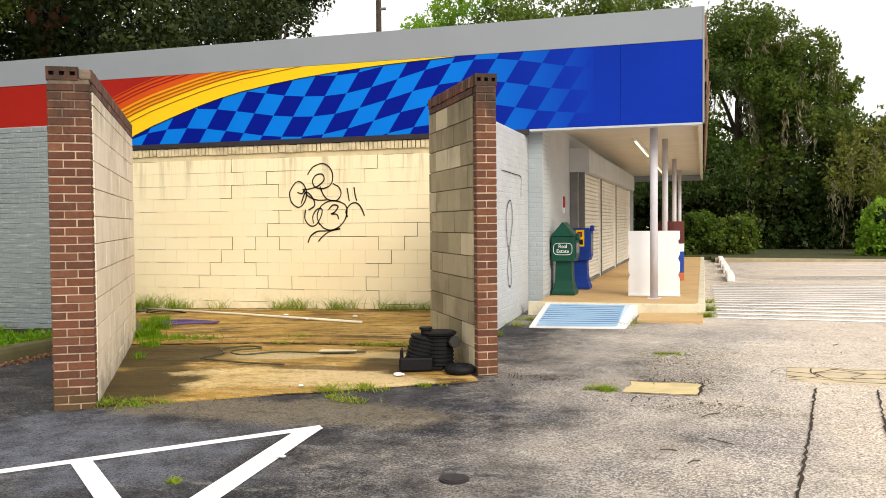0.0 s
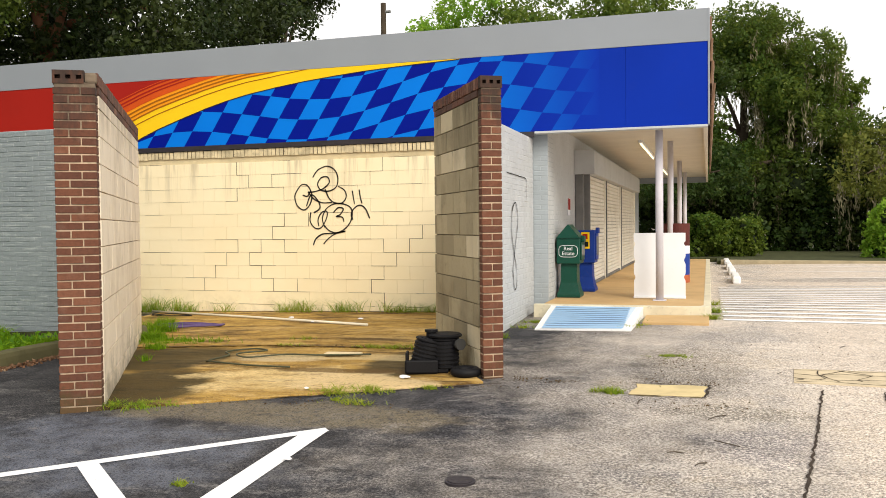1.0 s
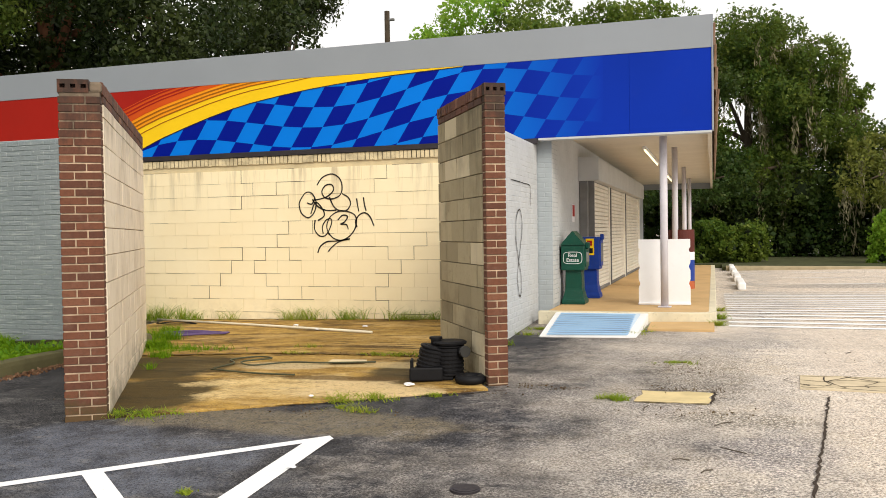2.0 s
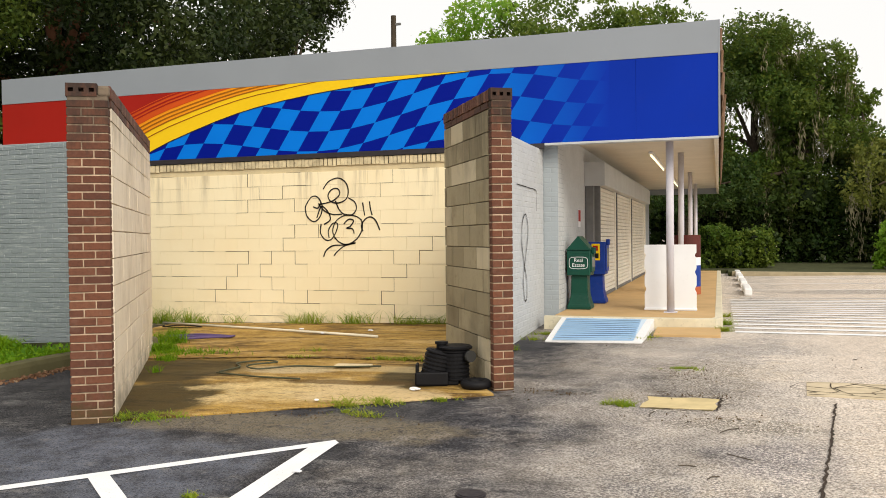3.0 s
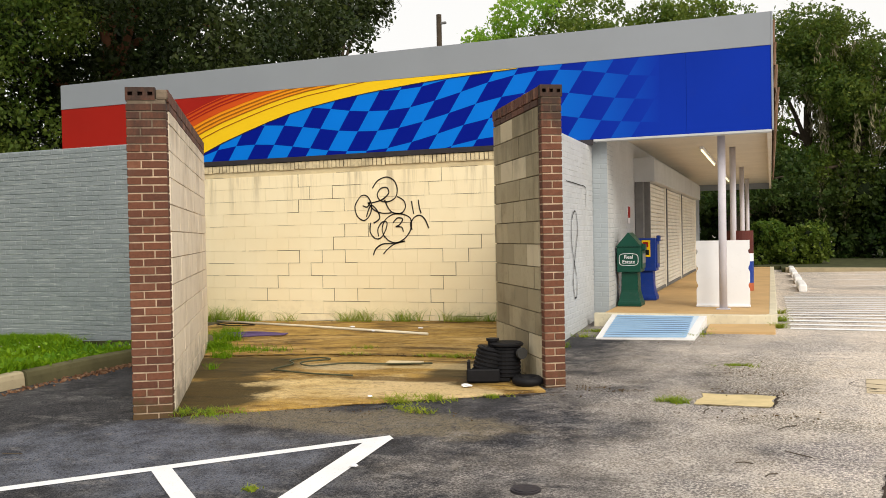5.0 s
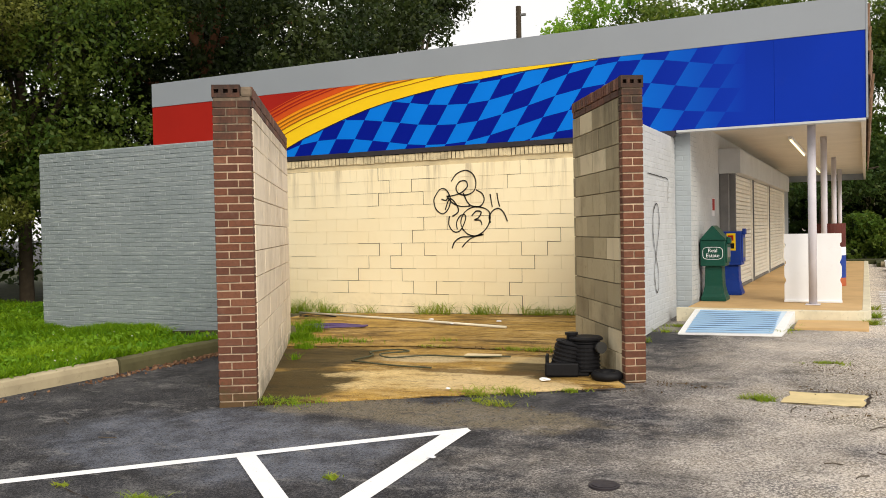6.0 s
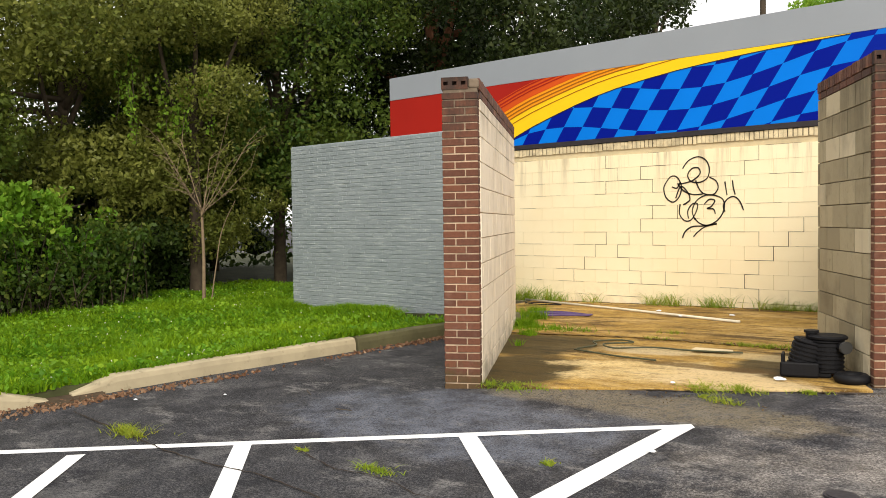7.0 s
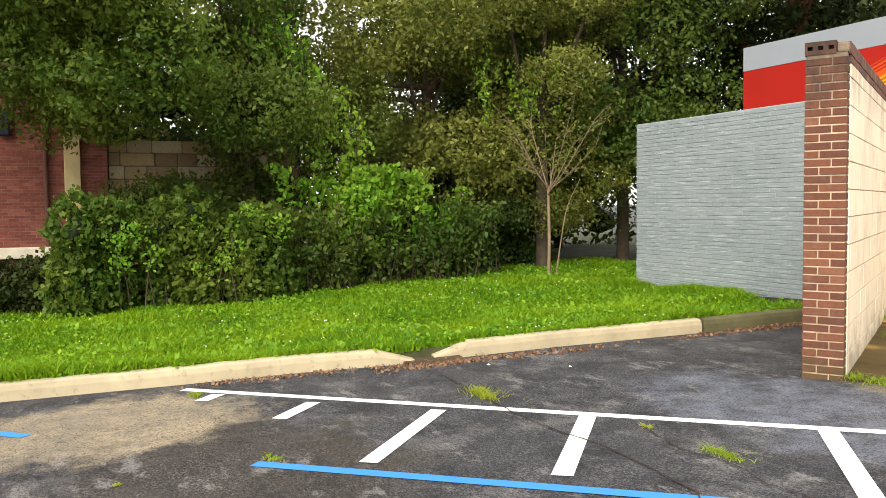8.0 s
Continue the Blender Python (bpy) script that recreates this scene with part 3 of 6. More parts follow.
def sweep_kerb(name, line, mat, label, width=0.17, height=0.15, dip_end=False, dip_start=False):
    bm = bmesh.new()
    rows = []
    pts = []
    for p, q in zip(line, line[1:]):
        n = max(2, int(math.dist(p, q) / 0.2))
        pts += [(p[0] + (q[0] - p[0]) * i / n, p[1] + (q[1] - p[1]) * i / n) for i in range(n)]
    pts.append(line[-1])
    for i, (x, y) in enumerate(pts):
        a, b = pts[max(i - 1, 0)], pts[min(i + 1, len(pts) - 1)]
        d = Vector((b[0] - a[0], b[1] - a[1], 0)).normalized()
        out = Vector((d.y, -d.x, 0))
        h = height + 0.006 * noise.noise((x * 4, y * 4, 2))
        if dip_end:
            h *= min(1.0, 0.15 + 0.85 * (len(pts) - 1 - i) / 2.0)
        if dip_start:
            h *= min(1.0, 0.3 + 0.7 * i / 2.0)
        g = ground_z(x, y)
        prof = ((0.0, -0.1), (-0.015, h * 0.6), (-0.03, h * 0.9), (-0.055, h), (-width + 0.02, h + 0.004), (-width, h - 0.02), (-width, -0.1))
        rows.append([bm.verts.new((x + out.x * o, y + out.y * o, g + z)) for o, z in prof])
    for r, s in zip(rows, rows[1:]):
        for k in range(len(r) - 1):
            bm.faces.new((r[k], s[k], s[k + 1], r[k + 1]))
    bm.faces.new(rows[0])
    bm.faces.new(rows[-1])
    bmesh.ops.recalc_face_normals(bm, faces=bm.faces)
    return tagged(part(name, bm, mat), label, "kerb", kind="structure")


sweep_kerb("kerb", KERB_LINE, M_KERB, "weathered tan concrete kerb with a broken end", dip_end=True)
sweep_kerb("kerb", KERB_LINE2, M_KERB, "weathered tan concrete kerb beside the lawn", dip_start=True)
sweep_kerb("kerb", KERB_LINE3, M_KERBDARK, "dark mossy concrete kerb running to the grey wall")


def kerb_x(y):
    pts = KERB_LINE + KERB_LINE2 + KERB_LINE3
    for (x0, y0), (x1, y1) in zip(pts, pts[1:]):
        if y <= y1:
            return x0 + (x1 - x0) * (y - y0) / (y1 - y0)
    return -12.25 if y > 9.76 else pts[-1][0]


def lawn_z(x, y):
    d = max(0.0, kerb_x(min(y, 9.7)) - 0.17 - x)
    plane = -0.0909 + 0.01834 * max(x, -24) + 0.02796 * min(max(y, -3), 12.5)
    return plane + 0.17 * math.exp(-d / 0.9) - 0.06 + 0.025 * noise.noise((x * 0.5, y * 0.5, 5))


verts, faces = [], []
ny, nx = 70, 40
lawn_ys = [-14 + 23.75 * j / 44 for j in range(45)] + [9.77 + 20.2 * j / 25 for j in range(26)]
for y in lawn_ys:
    for i in range(nx + 1):
        s = (i / nx) ** 1.6
        s = ((i - 1) / (nx - 1)) ** 1.6 if i else 0.0
        x = (kerb_x(y) - (0.13 if i else 0.07)) * (1 - s) - 75 * s
        verts.append((x, y, lawn_z(x, y) if i else ground_z(x, y) - 0.12))
for j in range(ny):
    for i in range(nx):
        a = j * (nx + 1) + i
        faces.append((a, a + nx + 1, a + nx + 2, a + 1))
lawn = new("lawn_ground", raw_mesh("lawn_ground", verts, faces, M_SOIL))
tagged(lawn, "grassy verge soil behind the kerb", "lawn", kind="structure")

# walk in front of the store
walk_base = part("pavement", prism_bm([(-2.2, 11.72), (-0.35, 11.72), (-0.12, 11.78), (-0.04, 11.95), (-0.03, 26.6), (-2.2, 26.6)], 0.0, 0.37, 0.02), [M_WALK])
tagged(walk_base, "raised tan concrete walk under the canopy", "pavement", kind="structure")
edge = part("walk_edge", prism_bm([(-2.3, 11.705), (-0.35, 11.705), (-0.10, 11.765), (-0.022, 11.95), (-0.015, 26.6), (-0.12, 26.6), (-0.12, 11.97), (-0.16, 11.86), (-0.35, 11.80), (-2.3, 11.80)], 0.0, 0.374, 0.008), M_WALKEDGE)
tagged(edge, "worn pale painted edge of the walk", "kerb", kind="structure")
slab_piece("step_slab", [(-0.83, 11.08), (-0.05, 11.02), (-0.05, 11.70), (-0.83, 11.70)], "low yellowish concrete step slab before the walk", M_WALK, 0.035)

ramp = thing("kerb_ramp", "faded blue painted kerb ramp with white border", "ramp", kind="structure")
rz = lambda x, y: ground_z(x, y) * (1 - (y - 10.55) / 1.17) + 0.35 * (y - 10.55) / 1.17 + 0.012 if y > 10.55 else ground_z(x, y) + 0.012
bm = prism_bm([(-2.06, 10.56), (-0.92, 10.52), (-0.86, 11.70), (-2.06, 11.70)], 0.0, rz, 0.0)
part("ramp_body", bm, M_LINE, ramp)
bm = bmesh.new()
bm.faces.new([bm.verts.new((x, y, rz(x, y) + 0.004)) for x, y in ((-1.98, 10.585), (-1.03, 10.585), (-0.95, 11.67), (-1.98, 11.67))])
part("ramp_field", bm, paint_mat("pale_blue_ramp_paint", (0.60, 0.72, 0.84)), ramp, "pale blue worn field")
rows = 11
for i in range(rows):
    y0, y1 = 10.60 + i * 0.096, 10.60 + i * 0.096 + 0.068
    bm = bmesh.new()
    vs = [bm.verts.new((x, y, rz(x, y) + 0.008)) for x, y in ((-1.98, y0), (-1.02, y0), (-1.01, y1), (-1.98, y1))]
    bm.faces.new(vs)
    part("ramp_stripe", bm, M_RAMPBLUE, ramp)

# ---- the store ----
WALL_Y = 12.09
FRONT_X = -2.2
cream = part("wall_south", box_bm(-9.4, WALL_Y, -0.2, -2.605, WALL_Y + 0.2, 2.60), M_CREAM_JOINT)
tagged(cream, "cream painted concrete block wall with stepped cracks", "wall", kind="structure")
west = part("wall_south_west", box_bm(-11.7, WALL_Y + 0.01, -0.3, -9.4, WALL_Y + 0.2, 2.60), M_GREYWALL)
tagged(west, "grey painted rear part of the store wall", "wall", kind="structure")
for nm, b, lb in (("wall_west", (-11.7, WALL_Y + 0.2, -0.3, -11.5, 28.6, 4.0), "grey painted west wall"), ("wall_north", (-11.5, 28.4, -0.3, FRONT_X, 28.6, 4.0), "grey painted north wall"),
                  ("wall_east", (FRONT_X - 0.2, 12.75, 0.0, FRONT_X, 28.4, 2.95), "pale grey painted storefront wall"), ("wall_corner", (-2.6, 12.29, 0.0, FRONT_X, 12.75, 2.95), "bluish grey painted corner of the storefront")):
    o = part(nm, box_bm(*b, 0.004), M_WHITEGREY if nm in ("wall_east",) else M_GREYWALL)
    tagged(o, lb, "wall", kind="structure")
roof = part("roof", box_bm(-11.6, WALL_Y + 0.15, 3.95, -0.3, 28.7, 4.08), M_ROOF)
tagged(roof, "flat gravel roof behind the fascia", "roof", kind="structure")
ceil = part("ceiling", box_bm(FRONT_X - 0.2, WALL_Y + 0.1, 2.90, -0.12, 28.8, 2.95), M_SOFFIT)
tagged(ceil, "cream white canopy soffit", "ceiling", kind="structure")

FZ0, FZ1, FS = 2.72, 4.215, 3.79
fascia = thing("fascia", "painted metal fascia with checkered racing mural", "fascia", kind="structure")
FY = WALL_Y - 0.03
part("fascia_panel", box_bm(-9.5, FY, FZ0, -1.106, WALL_Y + 0.12, FS, 0.002), M_BLUE, fascia)
part("fascia_panel", box_bm(-1.1045, FY, FZ0, -0.06, WALL_Y + 0.12, FS, 0.002), M_BLUE, fascia)
part("fascia_panel", box_bm(-11.76, FY, FZ0, -9.505, WALL_Y + 0.12, FS, 0.002), M_RED, fascia)
for x0, x1 in ((-11.76, -0.055),):
    part("top_band", box_bm(x0, FY - 0.008, FS, x1, WALL_Y + 0.12, FZ1, 0.003), M_STRIPE, fascia)
part("drip_trim", box_bm(-9.5, FY - 0.012, FZ0 - 0.075, -2.35, WALL_Y + 0.0, FZ0, 0.004), M_DARKTRIM, fascia)
part("soffit_trim", box_bm(-2.34, FY - 0.008, FZ0 - 0.03, -0.06, WALL_Y + 0.12, FZ0, 0.003), M_WHITEGREY, fascia)
part("end_trim", box_bm(-0.06, FY - 0.012, FZ0, -0.035, WALL_Y + 0.12, FZ1, 0.004), M_STRIPE, fascia)
east_f = thing("fascia_east", "cream fascia board with weathered brown shakes along the canopy front", "fascia", kind="structure")
part("fascia_board", box_bm(-0.12, WALL_Y + 0.12, FZ0, -0.06, 28.9, 3.95, 0.004), M_SOFFIT, east_f)
rs = random.Random(4)
shake = scaled_box("shake", M_WOODSHAKE, 0.03, 0.5, 0.30, 0.006)
for r in range(4):
    for i in range(32):
        piece("shake", shake, east_f, pose(-0.03 + 0.012 * r, 12.5 + i * 0.52 + rs.uniform(-0.02, 0.02), 4.0 - r * 0.29, 0, 6 + rs.uniform(-2, 2), rs.uniform(-1, 1)))
nf = part("fascia_north", box_bm(-11.7, 28.8, FZ0, -0.06, 28.9, 4.2), M_STRIPE)
tagged(nf, "grey metal fascia on the far side", "fascia", kind="structure")

# mural: slanted wavy checks, then the yellow sweep over them
AX = [-9.2, -8.84, -8.479, -8.123, -7.765, -7.41, -7.075, -6.765, -6.445, -6.12, -5.785, -5.435, -5.045, -4.634, -4.22, -3.83, -3.50, -3.18, -2.86, -2.536, -2.23, -1.96, -1.70, -1.44]
AZ = [2.66, 2.80, 2.904, 2.948, 2.954, 2.931, 2.885, 2.84, 2.79, 2.76, 2.749, 2.771, 2.84, 2.935, 3.04, 3.11, 3.14, 3.13, 3.09, 3.031, 2.975, 2.944, 2.92, 2.90]


def clip_poly(poly, axis, value, keep_above):
    out = []
    for i, p in enumerate(poly):
        q = poly[(i + 1) % len(poly)]
        a, b = p[axis] - value, q[axis] - value
        if not keep_above:
            a, b = -a, -b
        if a >= 0:
            out.append(p)
        if (a < 0) != (b < 0):
            s = a / (a - b)
            out.append((p[0] + (q[0] - p[0]) * s, p[1] + (q[1] - p[1]) * s))
    return out


def check_paint(name, color):
    """Mural paint that was sprayed out softly into the plain blue toward the east end."""
    k = Nodes(name)
    c = k.mix(k.ramp(k.noise(1.0, 5), 0.35, 0.7, 0, 0.08), color, (0.0, 0.0, 0.02))
    c = k.mix(k.ramp(k.axis(0), -3.7, -1.45), c, (0.004, 0.030, 0.36))
    return k.done(c, 0.55, k.noise(60, 4), 0.15, 0.004, spec=0.06)


M_CHECK = {True: check_paint("sky_blue_check_paint", (0.002, 0.185, 0.76)), False: check_paint("navy_check_paint", (0.001, 0.009, 0.26))}
for k in range(len(AX) - 1):
    for m in range(-2, 5):
        light = (k + m) % 2 == 0
        corner = lambda i, j: (AX[i] + 0.19 * j, AZ[i] + 0.292 * j)
        p = [corner(k, m), corner(k + 1, m), corner(k + 1, m + 1), corner(k, m + 1)]
        for ax, val, up in ((1, FZ0 + 0.002, True), (1, FS - 0.002, False), (0, -9.4, True), (0, -1.45, False)):
            p = clip_poly(p, ax, val, up) if p else p
        if len(p) < 3:
            continue
        bm = bmesh.new()
        fc = bm.faces.new([bm.verts.new((x, FY - 0.004, z)) for x, z in p])
        fc.normal_update()
        if fc.normal.y > 0:
            fc.normal_flip()
        part("light_check" if light else "dark_check", bm, M_CHECK[light], fascia)

ARC = [(-10.2, 2.15), (-9.6, 2.46), (-9.1, 2.70), (-8.717, 2.881), (-8.398, 3.011), (-7.954, 3.16), (-7.521, 3.295), (-7.151, 3.395), (-6.789, 3.474), (-6.287, 3.555), (-5.8, 3.62), (-5.328, 3.668), (-4.868, 3.708), (-4.423, 3.737), (-3.989, 3.758), (-3.40, 3.783)]


def arc(x):
    for (x0, z0), (x1, z1) in zip(ARC, ARC[1:]):
        if x <= x1:
            return z0 + (z1 - z0) * (x - x0) / (x1 - x0)
    return ARC[-1][1]


def sweep_band(name, lo, hi, mat, label, lift):
    """A painted band between two offsets of the sweep; the offset fans out to the west."""
    bm = bmesh.new()
    prev = None
    n = 120
    for i in range(n + 1):
        x = -10.1 + 6.7 * i / n
        fan = 1.0 + 0.28 * min(max((-7.2 - x) / 1.7, -0.5), 1.7)
        z0, z1 = (min(max(arc(x) + o * fan, FZ0 + 0.002), FS - 0.002) for o in (lo, hi))
        cur = (bm.verts.new((x, FY - lift, z0)), bm.verts.new((x, FY - lift, z1)))
        if prev and (z1 - z0 > 1e-5 or prev[1].co.z - prev[0].co.z > 1e-5):
            bm.faces.new((prev[0], cur[0], cur[1], prev[1]))
        prev = cur
    bmesh.ops.delete(bm, geom=[q for q in bm.verts if not q.link_faces], context="VERTS")
    part(name, bm, mat, fascia, label)


sweep_band("yellow_sweep", 0.0, 0.27, M_YELLOW, "yellow painted sweep", 0.008)
sweep_band("amber_sweep", 0.27, 0.43, M_AMBER, "amber painted sweep", 0.008)
sweep_band("orange_sweep", 0.43, 0.62, M_ORANGE, "orange painted sweep", 0.008)
sweep_band("red_field", 0.62, 3.0, M_RED, "red painted field", 0.008)
for o, w, mt in ((0.19, 0.014, M_BROWNLINE), (0.265, 0.02, M_BROWNLINE), (0.315, 0.02, M_BROWNLINE), (0.365, 0.022, M_BROWNLINE), (0.42, 0.02, M_ORANGE), (0.50, 0.016, M_RED), (0.54, 0.02, M_RED), (0.59, 0.02, M_RED)):
    sweep_band("pinstripe", o, o + w, mt, "thin dark painted stripe", 0.012)
sweep_band("black_outline", -0.012, 0.002, M_DARKTRIM, "thin dark outline under the yellow sweep", 0.010)

# columns, tubes, shutters, boxes under the canopy
col = thing("canopy_column", "grey painted round steel canopy column", "column", (-0.70, 12.55, 0.372), group="canopy columns")
part("shaft", tube_bm([(0, 0, 0.01), (0, 0, 2.53)], 0.052, 20), M_COLUMN, col, smooth=True)
part("base_plate", box_bm(-0.09, -0.09, 0, 0.09, 0.09, 0.012, 0.003), M_COLUMN, col)
for y in (16.2, 21.3, 26.1):
    copy_thing(col, pose(-0.70, y, 0.372))
for y in (17.6, 24.2):
    lamp = thing("fluorescent_light", "slim fluorescent strip light on the soffit", "light", (-1.19, y, 2.9), group="soffit lights")
    part("housing", box_bm(-0.035, -1.85, -0.05, 0.035, 1.85, 0.0, 0.008), M_WHITE, lamp)
    for s in (0.0,):
        part("tube", tube_bm([(s, -1.8, -0.066), (s, 1.8, -0.066)], 0.014, 10), M_TUBE, lamp, "lit tube", True)

hous = thing("shutter_housing", "grey painted boxed shutter housing over the storefront", "shutter housing", (0, 0, 0))
part("housing_box", box_bm(FRONT_X, 14.75, 2.28, -1.87, 24.6, 2.66, 0.012), M_WHITEGREY, hous)
part("end_cap", box_bm(FRONT_X, 14.738, 2.27, -1.86, 14.752, 2.67, 0.003), M_WHITEGREY, hous)
for y0, y1, nm in ((14.98, 17.3, "rolling_shutter"), (17.5, 20.3, "rolling_shutter"), (20.5, 24.3, "rolling_shutter")):
    sh = thing(nm, "closed off-white rolling shutter with narrow slats", "shutter", (0, 0, 0), group="storefront shutters")
    n = 26
    h = (2.28 - 0.42) / n
    for i in range(n):
        bm = box_bm(-2.06, y0 + 0.05, 0.42 + i * h, -2.0, y1 - 0.05, 0.42 + (i + 1) * h - 0.008, 0.012)
        part("slat", bm, M_SHUTTER, sh)
    part("bottom_bar", box_bm(-2.08, y0 + 0.05, 0.372, -1.98, y1 - 0.05, 0.425, 0.006), M_JAMB, sh)
    for y in (y0, y1 - 0.06):
        part("guide_rail", box_bm(-2.12, y, 0.372, -1.97, y + 0.06, 2.28, 0.004), M_JAMB if y == y0 else M_SHUTTER, sh)
    part("backing", box_bm(-2.15, y0, 0.372, -2.07, y1, 2.28), M_JAMB, sh)
jb = part("door_jamb", box_bm(-2.195, 14.8, 0.372, -2.06, 14.95, 2.28, 0.006), M_JAMB)
tagged(jb, "dark grey door jamb beside the shutter", "jamb", kind="structure")
notice = thing("wall_notice", "small red and white notice on the wall", "sign", (FRONT_X, 14.1, 1.72))
part("plate", box_bm(0.002, -0.11, -0.14, 0.014, 0.11, 0.14, 0.003), M_WHITE, notice)
part("red_panel", box_bm(0.015, -0.10, -0.05, 0.018, 0.10, 0.13), M_RED, notice, "red printed panel")


def news_box(name, label, at, turn, mat, w, d, h, roofed):
    """A newspaper vending box: flared foot, pedestal, case with a pitched or flat top and a window."""
    t = thing(name, label, "newspaper box", at, turn, "newspaper boxes")
    bm = bmesh.new()
    prof = ((0.0, w * 0.5, d * 0.5), (0.05, w * 0.5, d * 0.5), (0.09, w * 0.44, d * 0.44), (0.22, w * 0.36, d * 0.36), (0.46 * h, w * 0.34, d * 0.36))
    rings = [[bm.verts.new((sx * a, sy * b, z)) for sx, sy in ((-1, -1), (1, -1), (1, 1), (-1, 1))] for z, a, b in prof]
    for r, s in zip(rings, rings[1:]):
        for k in range(4):
            bm.faces.new((r[k], r[(k + 1) % 4], s[(k + 1) % 4], s[k]))
    bm.faces.new(rings[0][::-1])
    bm.faces.new(rings[-1])
    bmesh.ops.bevel(bm, geom=list(bm.edges), offset=0.008, segments=2, affect="EDGES")
    part("pedestal", bm, mat, t)
    z0, z1 = 0.46 * h, h * (0.80 if roofed else 0.98)
    part("case", box_bm(-w / 2, -d / 2, z0, w / 2, d / 2, z1, 0.012, 2), mat, t)
    if roofed:
        bm = bmesh.new()
        e = 0.015
        a = [bm.verts.new(p) for p in ((-w / 2 - e, -d / 2 - e, z1), (w / 2 + e, -d / 2 - e, z1), (0, -d / 2 - e, h))]
        b = [bm.verts.new(p) for p in ((-w / 2 - e, d / 2 + e, z1), (w / 2 + e, d / 2 + e, z1), (0, d / 2 + e, h))]
        bm.faces.new(a)
        bm.faces.new(b[::-1])
        for i in range(3):
            bm.faces.new((a[i], b[i], b[(i + 1) % 3], a[(i + 1) % 3]))
        bmesh.ops.recalc_face_normals(bm, faces=bm.faces)
        bmesh.ops.bevel(bm, geom=list(bm.edges), offset=0.008, segments=2, affect="EDGES")
        part("pitched_top", bm, mat, t)
    part("door", box_bm(w / 2, -d * 0.42, z0 + 0.05, w / 2 + 0.02, d * 0.42, z1 - 0.05, 0.006), mat, t)
    part("window", box_bm(w / 2 + 0.018, -d * 0.34, z0 + 0.12, w / 2 + 0.026, d * 0.34, z1 - 0.1, 0.003), M_JAMB, t, "dark dusty window")
    part("coin_box", box_bm(w / 2 + 0.0, -d * 0.2, z1 - 0.05, w / 2 + 0.05, d * 0.2, z1 + 0.04, 0.008), mat, t)
    return t


def text_part(words, size, m, mat, parent, name="lettering"):
    cu = bpy.data.curves.new(name, "FONT")
    cu.body, cu.size, cu.extrude, cu.align_x = words, size, 0.0015, "CENTER"
    tmp = bpy.data.objects.new("tmp", cu)
    scene.collection.objects.link(tmp)
    me = bpy.data.meshes.new_from_object(tmp.evaluated_get(bpy.context.evaluated_depsgraph_get()))
    bpy.data.objects.remove(tmp)
    me.materials.clear()
    me.materials.append(mat)
    ob = new(name, me)
    ob.parent = parent
    ob.matrix_basis = m
    return ob


gb = news_box("newspaper_box", "dark green homes-guide vending box with a pitched top", (-2.0, 12.98, 0.372), 0, M_GREEN, 0.34, 0.40, 1.07, True)
text_part("Real", 0.075, pose(0.0, -0.203, 0.69, 90, 0, 0), M_WHITE, gb)
text_part("Estate", 0.075, pose(0.0, -0.203, 0.62, 90, 0, 0), M_WHITE, gb)
ring = [(0.135 * math.copysign(abs(math.cos(a)) ** 0.5, math.cos(a)), -0.203, 0.675 + 0.085 * math.copysign(abs(math.sin(a)) ** 0.5, math.sin(a))) for a in (2 * math.pi * i / 28 for i in range(29))]
part("ring_mark", tube_bm(ring, 0.004, 4), M_WHITE, gb, "white painted ring")
bb = news_box("newspaper_box", "blue newspaper vending box with a yellow card", (-1.92, 14.1, 0.372), 0, M_DKBLUE, 0.32, 0.36, 0.99, False)
part("card", box_bm(-0.05, -0.186, 0.68, 0.08, -0.181, 0.94), M_YELLOW, bb, "yellow printed card with red and black shapes")
part("card_mark", box_bm(-0.03, -0.189, 0.83, 0.05, -0.1865, 0.91), M_RED, bb, "red printed shape")
part("card_mark", box_bm(-0.03, -0.189, 0.71, 0.06, -0.1865, 0.79), M_BLACK, bb, "black printed shape")

# white barrier panel with notched edges
brd = thing("barrier_panel", "white plastic barrier panel with notched edges standing on the walk", "barrier", (-0.72, 12.93, 0.372))
outl = []
for s in (1, -1):
    side = []
    for i in range(41):
        z = 0.93 * i / 40
        notch = 0.022 * max(0.0, math.cos((z - 0.30) * 2 * math.pi / 0.24)) ** 2 if 0.15 < z < 0.8 else 0.0
        side.append((s * (0.355 - notch), z))
    outl += side if s == 1 else side[::-1]
bm = bmesh.new()
fr = [bm.verts.new((x, -0.04, z)) for x, z in outl]
bk = [bm.verts.new((x, 0.04, z)) for x, z in outl]
bm.faces.new(fr)
bm.faces.new(bk[::-1])
for i in range(len(outl)):
    j = (i + 1) % len(outl)
    bm.faces.new((fr[j], fr[i], bk[i], bk[j]))
bmesh.ops.recalc_face_normals(bm, faces=bm.faces)
part("panel", bm, M_WHITE, brd)
part("foot", box_bm(-0.36, -0.07, 0, 0.36, 0.07, 0.03, 0.006), M_WHITE, brd)

